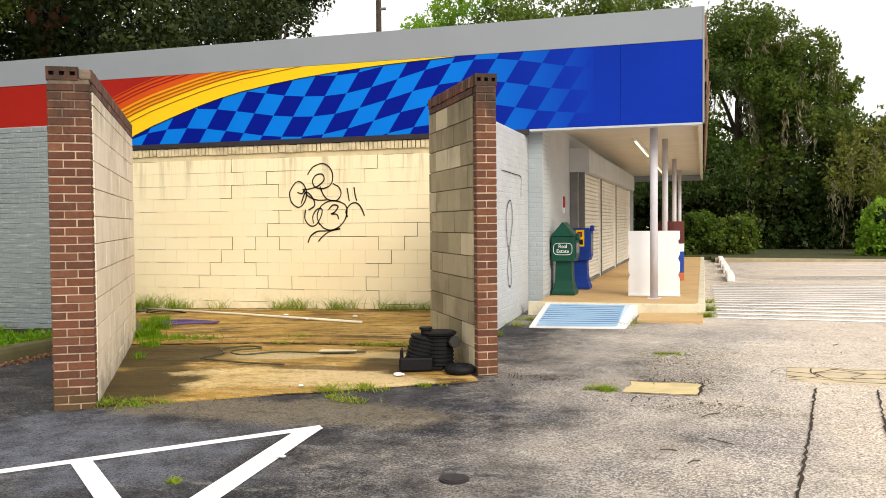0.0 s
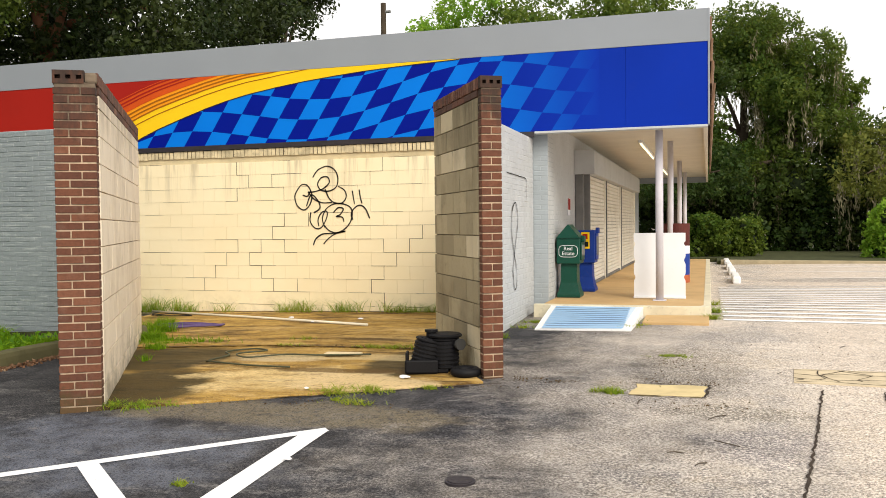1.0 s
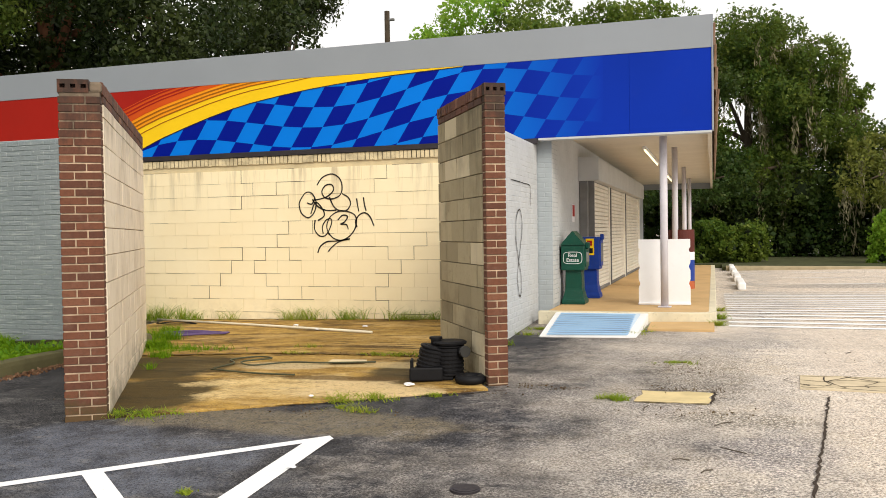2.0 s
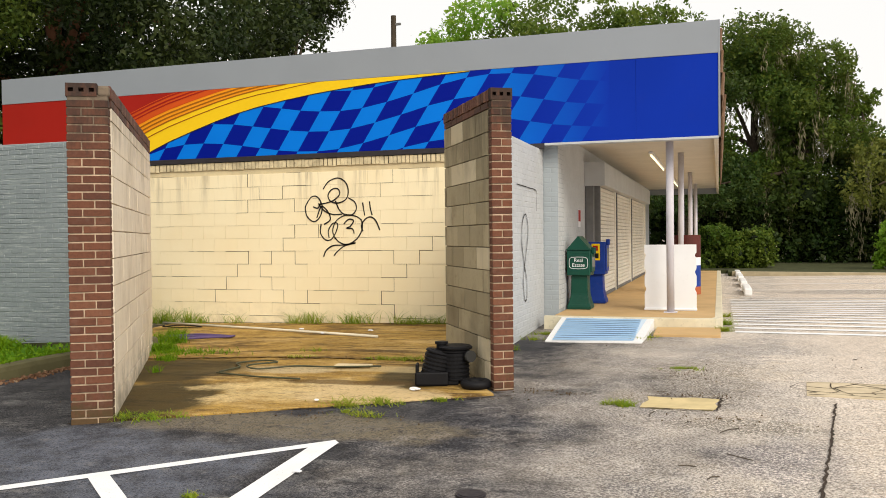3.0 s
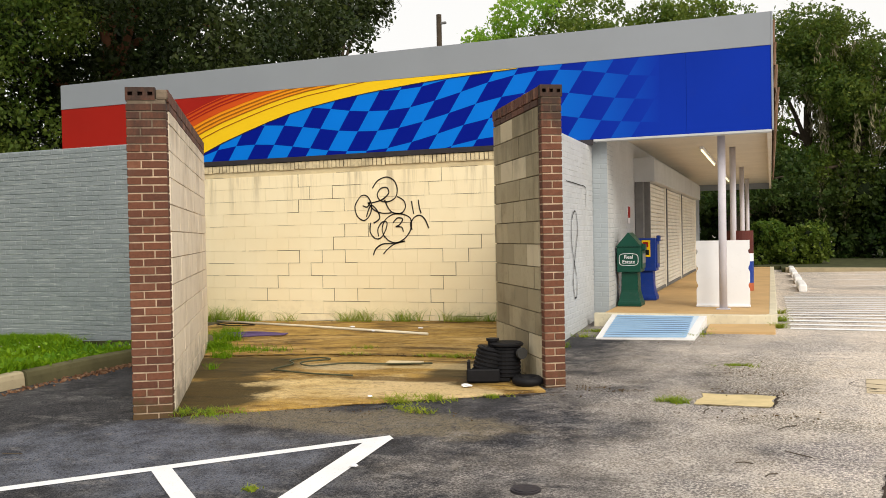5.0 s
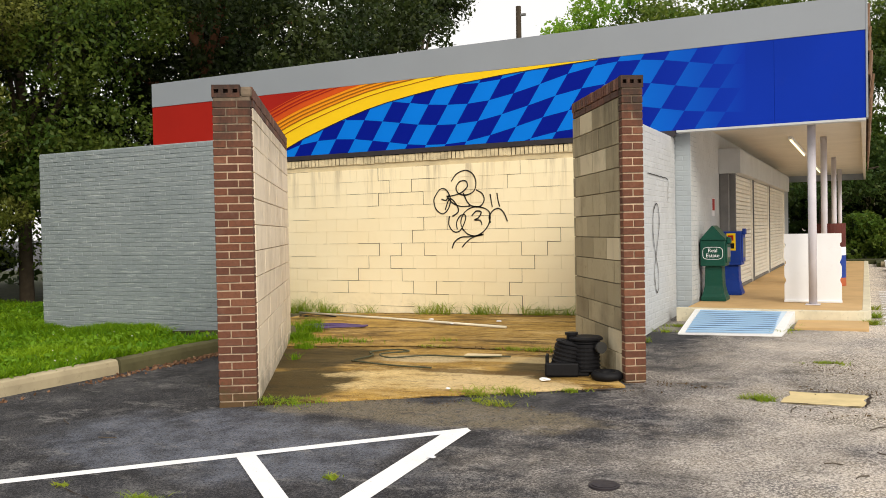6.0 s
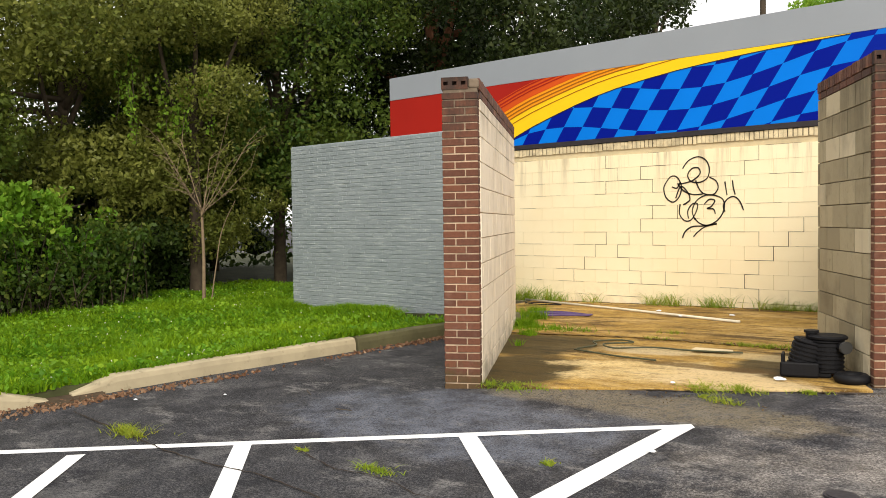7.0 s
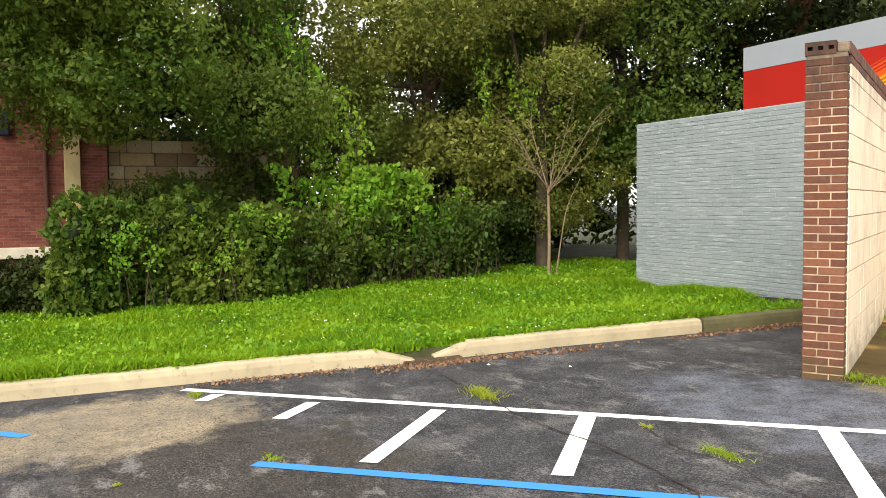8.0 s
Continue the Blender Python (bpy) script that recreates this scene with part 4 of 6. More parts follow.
# drinks bin behind it
bn = thing("vending_bin", "drinks cooler bin with brown, white, blue and orange bands", "bin", (-0.61, 16.4, 0.372))
BINS = ((0.0, 0.14, plain("orange_print", (0.5, 0.13, 0.05))), (0.14, 0.52, M_DKBLUE), (0.52, 0.66, M_WHITE), (0.66, 1.06, plain("maroon_print", (0.10, 0.02, 0.015))))
for z0, z1, mt in BINS:
    part("band", tube_bm([(0, 0, z0), (0, 0, z1)], 0.235, 28), mt, bn, smooth=False)
part("red_mark", box_bm(-0.05, -0.243, 0.26, 0.12, -0.237, 0.42, 0.001), M_RED, bn, "red printed shape")

# ---- grey painted brick walls ----


def brick_face(name, x0, x1, z0f, z1, y_face, along, mat, parent, seed, proud=0.005):
    """Joined painted bricks over a wall face; along is 'x' or 'y'."""
    r = random.Random(seed)
    verts, faces = [], []
    course, length = 0.0685, 0.21
    zmin = min(z0f(x0), z0f(x1))
    n = int((z1 - zmin) / course)
    for j in range(n):
        zb, zt = z1 - (j + 1) * course, z1 - j * course - 0.009
        x = x0 - (length / 2 if j % 2 else 0)
        while x < x1:
            a, b = max(x, x0), min(x + length - 0.008, x1)
            x += length
            if b - a < 0.03:
                continue
            d = proud * r.uniform(0.4, 1.6)
            w = r.uniform(-0.002, 0.002)
            base = len(verts)
            c = 0.004
            quad = [(a, zb + w, 0.0), (b, zb + w, 0.0), (b, zt + w, 0.0), (a, zt + w, 0.0), (a + c, zb + c + w, d), (b - c, zb + c + w, d), (b - c, zt - c + w, d), (a + c, zt - c + w, d)]
            for px, pz, dd in quad:
                verts.append((px, y_face - dd, pz) if along == "x" else (y_face + dd, px, pz))
            fl = [(4, 5, 6, 7), (0, 1, 5, 4), (1, 2, 6, 5), (2, 3, 7, 6), (3, 0, 4, 7)]
            faces += [tuple(base + q for q in f) for f in fl]
    ob = new(name, raw_mesh(name, verts, faces, mat))
    ob.parent = parent
    return tagged(ob, kind="stuff")


gl = thing("screen_wall", "grey painted brick screen wall rising from the lawn", "wall", kind="structure")
part("core", box_bm(-12.12, 9.927, -0.45, -8.25, 10.12, 2.80, 0.01), M_GREYBRICK, gl)
part("return_core", box_bm(-12.12, 10.12, -0.45, -11.92, 12.08, 2.80, 0.01), M_GREYBRICK, gl)
brick_face("bricks", -12.12, -8.25, lambda x: -0.4, 2.79, 9.926, "x", M_GREYBRICK, gl, 3)
gr = thing("wing_wall", "grey painted brick wing wall with a sprayed black loop", "wall", kind="structure")
part("core", box_bm(-2.6, 9.6, -0.1, -2.41, 12.28, 2.65, 0.01), M_WHITEGREY, gr)
brick_face("bricks", 9.6, 12.28, lambda x: 0.0, 2.64, -2.41, "y", M_WHITEGREY, gr, 5, 0.0022)
brick_face("bricks", -2.40, FRONT_X, lambda x: 0.0, 2.88, 12.29, "x", M_GREYWALL, bpy.data.objects["wall_corner"], 6, 0.002)
brick_face("bricks", 12.30, 14.74, lambda x: 0.37, 2.88, FRONT_X, "y", M_WHITEGREY, bpy.data.objects["wall_east"], 7, 0.002)

# ---- block enclosure wings ----


def brick_end(parent, origin, ux, uy, width, height, seed, me, bonds):
    """Courses of single bricks on the front end of a wing."""
    r = random.Random(seed)
    turn = math.degrees(math.atan2(ux.y, ux.x))
    course = 0.0665
    n = int(height / course)
    for j in range(n):
        z = j * course + course / 2
        cuts = [0, *(width * c for c in bonds[j % 2]), width]
        for a, b in zip(cuts, cuts[1:]):
            w = b - a - 0.011
            p = origin + ux * ((a + b) / 2) + uy * (0.05 + r.uniform(-0.003, 0.003))
            piece("brick", me, parent, pose(p.x, p.y, origin.z + z, 0, r.uniform(-0.6, 0.6), turn + r.uniform(-0.5, 0.5)), (w, 0.1, course - 0.0125 + r.uniform(-0.002, 0.002)))


CAP_ME = mesh_of(box_bm(-0.5, -0.5, -0.5, 0.5, 0.5, 0.5, 0.03), "cap_brick", M_CAPBRICK)


LIGHT_BLOCKS = {(11, 3), (9, 3), (9, 2), (7, 4), (5, 1), (1, 1), (0, 1)}  # course and place along it


def wing(name, label, corner, width, length, base, top, block_mat_, seed, side):
    """A block wing with brick end and cap. corner: front left corner; side: +1 shows the right face, -1 the left face."""
    t = thing(name, label, "wall", kind="structure")
    r = random.Random(seed)
    ux, uy = U.normalized(), WV.normalized()
    turn = math.degrees(math.atan2(uy.y, uy.x))
    o = Vector((corner.x, corner.y, base))
    body = o + uy * 0.1
    core = [body + ux * 0.012, body + ux * (width - 0.012), body + ux * (width - 0.012) + uy * (length - 0.11), body + ux * 0.012 + uy * (length - 0.11)]
    part("mortar_core", prism_bm([(p.x, p.y) for p in core], base - 0.15, top - 0.16), M_MORTAR if side > 0 else M_MORTAR_GREY, t)
    endc = [o + ux * 0.012 + uy * 0.008, o + ux * (width - 0.012) + uy * 0.008, o + ux * (width - 0.012) + uy * 0.1, o + ux * 0.012 + uy * 0.1]
    part("mortar_bed", prism_bm([(p.x, p.y) for p in endc], base - 0.15, top - 0.10), M_MORTAR, t)
    brick_end(t, o, ux, uy, width, top - base - 0.10, seed + 1, BRICK_ME, ((0.64,), (0.36,)) if side > 0 else ((), (0.5,)))
    blk = mesh_of(box_bm(-0.5, -0.5, -0.5, 0.5, 0.5, 0.5, 0.012), "block", block_mat_)
    light_blk = mesh_of(box_bm(-0.5, -0.5, -0.5, 0.5, 0.5, 0.5, 0.012), "light_block", M_BLOCK_LIGHT)
    pitch, hh, foot, rows = (0.4, 0.2215, 0.0, 12) if side > 0 else (0.425, 0.2033, 0.09, 12)
    for j in range(0 if side > 0 else -1, rows):
        y = 0.03 - (0.0 if j % 2 else pitch / 2)
        n_in_row = 0
        while y < length:
            a, b = max(y, 0.1), min(y + pitch, length)
            y += pitch
            n_in_row += 1
            if b - a < 0.05:
                continue
            z0, z1 = base + max(foot + j * hh, 0.0), min(base + foot + (j + 1) * hh, top - 0.185)
            me = light_blk if side < 0 and (j, n_in_row) in LIGHT_BLOCKS else blk
            for s in (1, -1):
                p = o + ux * (width - 0.02 if s > 0 else 0.02) + uy * ((a + b) / 2)
                p += ux * s * r.uniform(0.0, 0.005)
                piece("block", me, t, pose(p.x, p.y, (z0 + z1) / 2, r.uniform(-0.3, 0.3), r.uniform(-0.3, 0.3), turn), (b - a - 0.009, 0.045, z1 - z0 - 0.009))
    # one brick course and a rowlock cap on top
    y, z = 0.1, top - 0.149
    while y < length:
        a, b = y, min(y + 0.2, length)
        y += 0.2
        if b - a > 0.03:
            p = o + ux * width / 2 + uy * ((a + b) / 2)
            piece("brick", CAP_ME, t, pose(p.x, p.y, z, 0, r.uniform(-0.5, 0.5), turn), (b - a - 0.009, width + 0.006 + r.uniform(-0.003, 0.003), 0.057))
    y = 0.0
    while y < length - 0.02:
        p = o + ux * width / 2 + uy * (y + 0.035)
        if y > 0.03:
            piece("cap_brick", CAP_ME, t, pose(p.x, p.y, top - 0.065 + r.uniform(-0.004, 0.004), r.uniform(-1, 1), r.uniform(-1.5, 1.5), turn), (0.060, width + 0.01, 0.10 + r.uniform(-0.006, 0.004)))
        y += 0.07
    # front cap: bricks with open cores
    cw = width * (0.72 if side > 0 else 1.0)
    p = o + uy * 0.03
    bm = bmesh.new()
    holes = 3
    hw, hh2 = cw * 0.17, 0.032
    z0, z1 = top - 0.112, top - 0.008
    zc = (z0 + z1) / 2
    xs_ = [0.0]
    for i in range(holes):
        cx = cw * (i + 0.5) / holes
        xs_ += [cx - hw / 2, cx + hw / 2]
    xs_.append(cw)
    P3 = lambda x, d, z: (o + ux * x + uy * d).to_2d().to_3d() + Vector((0, 0, z))
    quad = lambda *ps: bm.faces.new([bm.verts.new(q) for q in ps])
    for i, (a, b) in enumerate(zip(xs_, xs_[1:])):
        if i % 2 == 0:
            quad(P3(a, 0, z0), P3(b, 0, z0), P3(b, 0, z1), P3(a, 0, z1))
        else:
            quad(P3(a, 0, z0), P3(b, 0, z0), P3(b, 0, zc - hh2 / 2), P3(a, 0, zc - hh2 / 2))
            quad(P3(a, 0, zc + hh2 / 2), P3(b, 0, zc + hh2 / 2), P3(b, 0, z1), P3(a, 0, z1))
            q0, q1, zz0, zz1 = a, b, zc - hh2 / 2, zc + hh2 / 2
            quad(P3(q0, 0, zz0), P3(q1, 0, zz0), P3(q1, 0.055, zz0), P3(q0, 0.055, zz0))
            quad(P3(q0, 0, zz1), P3(q1, 0, zz1), P3(q1, 0.055, zz1), P3(q0, 0.055, zz1))
            quad(P3(q0, 0, zz0), P3(q0, 0, zz1), P3(q0, 0.055, zz1), P3(q0, 0.055, zz0))
            quad(P3(q1, 0, zz0), P3(q1, 0, zz1), P3(q1, 0.055, zz1), P3(q1, 0.055, zz0))
            quad(P3(q0, 0.055, zz0), P3(q1, 0.055, zz0), P3(q1, 0.055, zz1), P3(q0, 0.055, zz1))
    quad(P3(0, 0, z1), P3(cw, 0, z1), P3(cw, 0.07, z1), P3(0, 0.07, z1))
    quad(P3(0, 0, z0), P3(0, 0, z1), P3(0, 0.07, z1), P3(0, 0.07, z0))
    quad(P3(cw, 0, z0), P3(cw, 0, z1), P3(cw, 0.07, z1), P3(cw, 0.07, z0))
    bmesh.ops.remove_doubles(bm, verts=bm.verts, dist=0.0005)
    bmesh.ops.recalc_face_normals(bm, faces=bm.faces)
    part("cored_brick", bm, M_BRICK, t, "brick with three open cores")
    if side > 0:
        q = o + ux * (width * 0.87) + uy * 0.04
        bmr = box_bm(-0.045, -0.045, top - 0.11, 0.045, 0.04, top - 0.025, 0.02, 2)
        bmesh.ops.transform(bmr, matrix=pose(q.x, q.y, 0, 0, 0, turn - 90), verts=bmr.verts)
        part("mortar_lump", bmr, M_MORTAR, t, "broken lump of mortar")
    return t


wing("wing_wall_west", "block wall with a red brick end and pale painted inner face", Vector((-4.95, 5.94, 0)), 0.325, 3.98, -0.03, 2.70, M_BLOCK_PALE, 11, 1)
wing("wing_wall_east", "bare tan block wall with a red brick end", Vector((-1.945, 7.66, 0)), 0.195, 1.58, 0.04, 2.75, M_BLOCK_TAN, 21, -1)

# cream wall blocks, soldier bricks and cracks
rb = random.Random(8)
cb = mesh_of(box_bm(-0.5, -0.5, -0.5, 0.5, 0.5, 0.5, 0.008), "block", M_CREAM)
XJ, ZJ, PX, PZ = -7.403, 0.658, 0.2011, 0.1985
for j in range(-3, 10):
    z0 = ZJ + j * PZ
    if z0 + PZ > 2.50:
        break
    i0 = -11 if j % 2 else -10
    for i in range(i0, 24, 2):
        a, b = XJ + i * PX, XJ + (i + 2) * PX
        a, b = max(a, -9.38), min(b, -2.62)
        if b - a < 0.06:
            continue
        piece("block", cb, cream, pose((a + b) / 2, WALL_Y - 0.006 - rb.uniform(0, 0.0015), z0 + PZ / 2), (b - a - 0.0025, 0.02, PZ - 0.0025))
sb = mesh_of(box_bm(-0.5, -0.5, -0.5, 0.5, 0.5, 0.5, 0.05), "soldier_brick", M_SOLDIER)
x = -9.35
top_band = part("rowlock_bed", box_bm(-9.38, WALL_Y - 0.012, 2.535, -2.62, WALL_Y, 2.63), M_DARK_JOINT, cream, "dark open joints of the rowlock course")
while x < -2.66:
    w = rb.uniform(0.050, 0.062)
    piece("soldier_brick", sb, cream, pose(x + w / 2, WALL_Y - 0.010, 2.584 + rb.uniform(-0.006, 0.004)), (w, 0.024, 0.118 + rb.uniform(-0.012, 0.004)))
    x += w + rb.choice((0.006, 0.009, 0.015))
CRACKS = [[(-1, -1), (-1, 0), (0, 0), (0, 1), (1, 1), (1, 2), (2, 2), (2, 3), (0, 3)], [(2, 9), (2, 8), (3, 8), (3, 7), (2, 7), (2, 6), (1, 6)], [(7, 8), (5, 8), (5, 7), (6, 7), (6, 6), (7, 6)], [(3, 7), (5, 7)],
          [(6, 5), (6, 4), (5, 4), (5, 3), (4, 3), (4, 2), (3, 2), (3, 1), (4, 1), (4, 0), (5, 0), (5, -1)], [(5, 3), (6, 3), (6, 2), (7, 2)], [(14, 9), (14, 8), (13, 8), (13, 7)], [(13, 3), (14, 3), (14, 2), (16, 2), (16, 3), (17, 3), (17, 4)],
          [(15, 2), (15, 1), (13, 1)], [(14, 1), (14, 0), (13, 0), (13, -1), (14, -1), (14, -2)], [(7, 0), (7, -1)], [(4, -1), (8, -1)], [(2, -2), (5, -2)], [(15, -2), (17, -2)], [(11, 4), (17, 4)], [(10, 3), (13, 3)], [(8, 5), (8, 4)]]
for line in CRACKS:
    bms = []
    for (i, j), (i2, j2) in zip(line, line[1:]):
        xa, xb, za, zb = XJ + i * PX, XJ + i2 * PX, ZJ + j * PZ, ZJ + j2 * PZ
        t = rb.uniform(0.0018, 0.0038)
        bms.append(box_bm(min(xa, xb) - t, WALL_Y - 0.0195, min(za, zb) - t, max(xa, xb) + t, WALL_Y - 0.012, max(za, zb) + t))
    part("crack", join_bm(*bms), M_DARK_JOINT, cream, "dark stepped crack along the block joints")
rj = random.Random(19)
for _ in range(70):
    i, j = rj.randrange(-7, 18), rj.randrange(-2, 10)
    xa, za = XJ + i * PX + rj.uniform(0, 0.15), ZJ + j * PZ
    ln = rj.uniform(0.08, 0.5)
    t = rj.uniform(0.001, 0.0024)
    part("crack", box_bm(xa, WALL_Y - 0.0195, za - t, min(xa + ln, -3.0), WALL_Y - 0.012, za + t), M_DARK_JOINT, cream)

# sprayed scrawl, plain loops and strokes
M_SPRAY = plain("black_spray_paint", (0.02, 0.018, 0.016), 0.6, 0.3, 9)


def smooth_path(pts, n=10, closed=False):
    out = []
    m = len(pts)
    for i in range(m if closed else m - 1):
        if closed:
            p0, p1, p2, p3 = (Vector(pts[(i + k) % m]) for k in (-1, 0, 1, 2))
        else:
            p0, p1, p2, p3 = (Vector(pts[min(max(i + k, 0), m - 1)]) for k in (-1, 0, 1, 2))
        for s in range(n):
            t = s / n
            out.append(0.5 * ((2 * p1) + (p2 - p0) * t + (2 * p0 - 5 * p1 + 4 * p2 - p3) * t * t + (3 * p1 - p0 - 3 * p2 + p3) * t ** 3))
    out.append(Vector(pts[0] if closed else pts[-1]))
    return out


def stroke(pts, width, closed=False, plane="y", at=WALL_Y - 0.024):
    path = smooth_path(pts, 10, closed)
    bm = bmesh.new()
    prev = None
    for i, p in enumerate(path):
        d = (path[min(i + 1, len(path) - 1)] - path[max(i - 1, 0)]).normalized()
        w = width * (0.8 + 0.35 * noise.noise((p.x * 5, p.y * 5, 3)))
        s = Vector((-d.y, d.x)) * w / 2
        cur = []
        for q in (p - s, p + s):
            cur.append(bm.verts.new((q.x, at, q.y) if plane == "y" else (at, q.x, q.y)))
        if prev:
            bm.faces.new((prev[0], cur[0], cur[1], prev[1]))
        prev = cur
    return bm


scrawl = thing("sprayed_scrawl", "black sprayed scrawl of loops on the cream wall", "graffiti", (0, 0, 0))
SCRAWL = [
    ([(-5.99, 1.96), (-5.9, 2.07), (-5.8, 2.06), (-5.73, 1.93), (-5.76, 1.78), (-5.86, 1.695), (-5.97, 1.76), (-6.01, 1.88)], True),
    ([(-5.88, 1.92), (-5.80, 1.90), (-5.75, 1.98)], False),
    ([(-5.71, 2.18), (-5.62, 2.29), (-5.47, 2.34), (-5.35, 2.28), (-5.30, 2.16), (-5.33, 2.03), (-5.45, 1.97), (-5.58, 1.99), (-5.63, 2.08), (-5.57, 2.17), (-5.47, 2.18), (-5.44, 2.10), (-5.52, 2.02), (-5.62, 1.98), (-5.79, 1.95)], False),
    ([(-5.51, 2.0), (-5.45, 1.87), (-5.37, 1.80), (-5.24, 1.79), (-5.17, 1.88), (-5.20, 1.98), (-5.30, 2.04)], False),
    ([(-5.79, 1.97), (-5.70, 1.86), (-5.56, 1.80), (-5.40, 1.80)], False),
    ([(-5.82, 1.75), (-5.74, 1.92), (-5.63, 1.83), (-5.60, 1.72), (-5.70, 1.65)], False),
    ([(-5.75, 1.66), (-5.76, 1.52), (-5.68, 1.42), (-5.58, 1.43), (-5.50, 1.55), (-5.48, 1.66), (-5.56, 1.66), (-5.63, 1.56), (-5.62, 1.45)], False),
    ([(-5.52, 1.43), (-5.56, 1.56), (-5.50, 1.70), (-5.36, 1.78), (-5.20, 1.77), (-5.09, 1.70), (-5.09, 1.55), (-5.18, 1.42), (-5.32, 1.35), (-5.45, 1.38), (-5.53, 1.46)], False),
    ([(-5.38, 1.65), (-5.30, 1.72), (-5.22, 1.70), (-5.27, 1.62), (-5.33, 1.59), (-5.24, 1.58), (-5.21, 1.51)], False),
    ([(-5.715, 1.165), (-5.67, 1.26), (-5.56, 1.33), (-5.40, 1.34), (-5.19, 1.37), (-5.36, 1.33), (-5.48, 1.25), (-5.545, 1.18)], False),
    ([(-5.07, 1.54), (-5.09, 1.63), (-5.03, 1.72), (-4.94, 1.75), (-4.86, 1.69), (-4.80, 1.555)], False),
    ([(-5.07, 1.967), (-5.055, 1.87), (-5.038, 1.773)], False), ([(-4.96, 1.98), (-4.945, 1.87), (-4.92, 1.778)], False)]
for pts, closed in SCRAWL:
    part("stroke", stroke(pts, 0.024, closed), M_SPRAY, scrawl)
sc2 = thing("sprayed_loop", "thin black sprayed figure-eight loop on the grey wing wall", "graffiti", (0, 0, 0))
part("stroke", stroke([(10.9, 1.62), (11.1, 1.72), (11.22, 1.50), (11.05, 1.15), (10.92, 0.88), (11.0, 0.64), (11.12, 0.66), (11.12, 0.88), (10.98, 1.1), (10.86, 1.35)], 0.024, True, "x", -2.398), M_SPRAY, sc2)
part("stroke", stroke([(10.6, 2.08), (11.3, 2.07), (11.75, 2.05), (11.76, 1.9), (11.76, 1.78)], 0.016, False, "x", -2.398), M_SPRAY, sc2)
# ---- plants ----


def leaf_quads(centres, sizes, seed, droop=0.0, aspect=0.55):
    """Corners and faces of one small folded leaf at each centre."""
    r = np.random.RandomState(seed)
    n = len(centres)
    d = r.normal(size=(n, 3))
    d[:, 2] -= droop
    d /= np.linalg.norm(d, axis=1)[:, None] + 1e-9
    e = r.normal(size=(n, 3))
    e = np.cross(d, e)
    e /= np.linalg.norm(e, axis=1)[:, None] + 1e-9
    s = np.asarray(sizes)[:, None]
    c = np.asarray(centres)
    q = np.stack([c - d * s * 0.5, c + e * s * aspect * 0.5, c + d * s * 0.5, c - e * s * aspect * 0.5], axis=1).reshape(-1, 3)
    f = np.arange(4 * n).reshape(-1, 4)
    return q, f


def clump_points(blobs, count, seed, shell=0.55):
    """Points gathered in sprigs on the outer part of overlapping blobs (x, y, z, rx, rz)."""
    r = np.random.RandomState(seed)
    blobs = np.asarray(blobs, float)
    w = blobs[:, 3] ** 2
    sprigs = max(8, count // 14)
    which = r.choice(len(blobs), sprigs, p=w / w.sum())
    u = r.normal(size=(sprigs, 3))
    u /= np.linalg.norm(u, axis=1)[:, None]
    rad = shell + (1.12 - shell) * r.rand(sprigs) ** 0.6
    b = blobs[which]
    p = b[:, :3] + u * rad[:, None] * np.stack([b[:, 3], b[:, 3], b[:, 4]], axis=1)
    pts = np.repeat(p, 14, axis=0)
    spread = 0.10 * np.repeat(np.clip(b[:, 3], 0.5, 2.2), 14)[:, None]
    return pts + r.normal(size=pts.shape) * spread


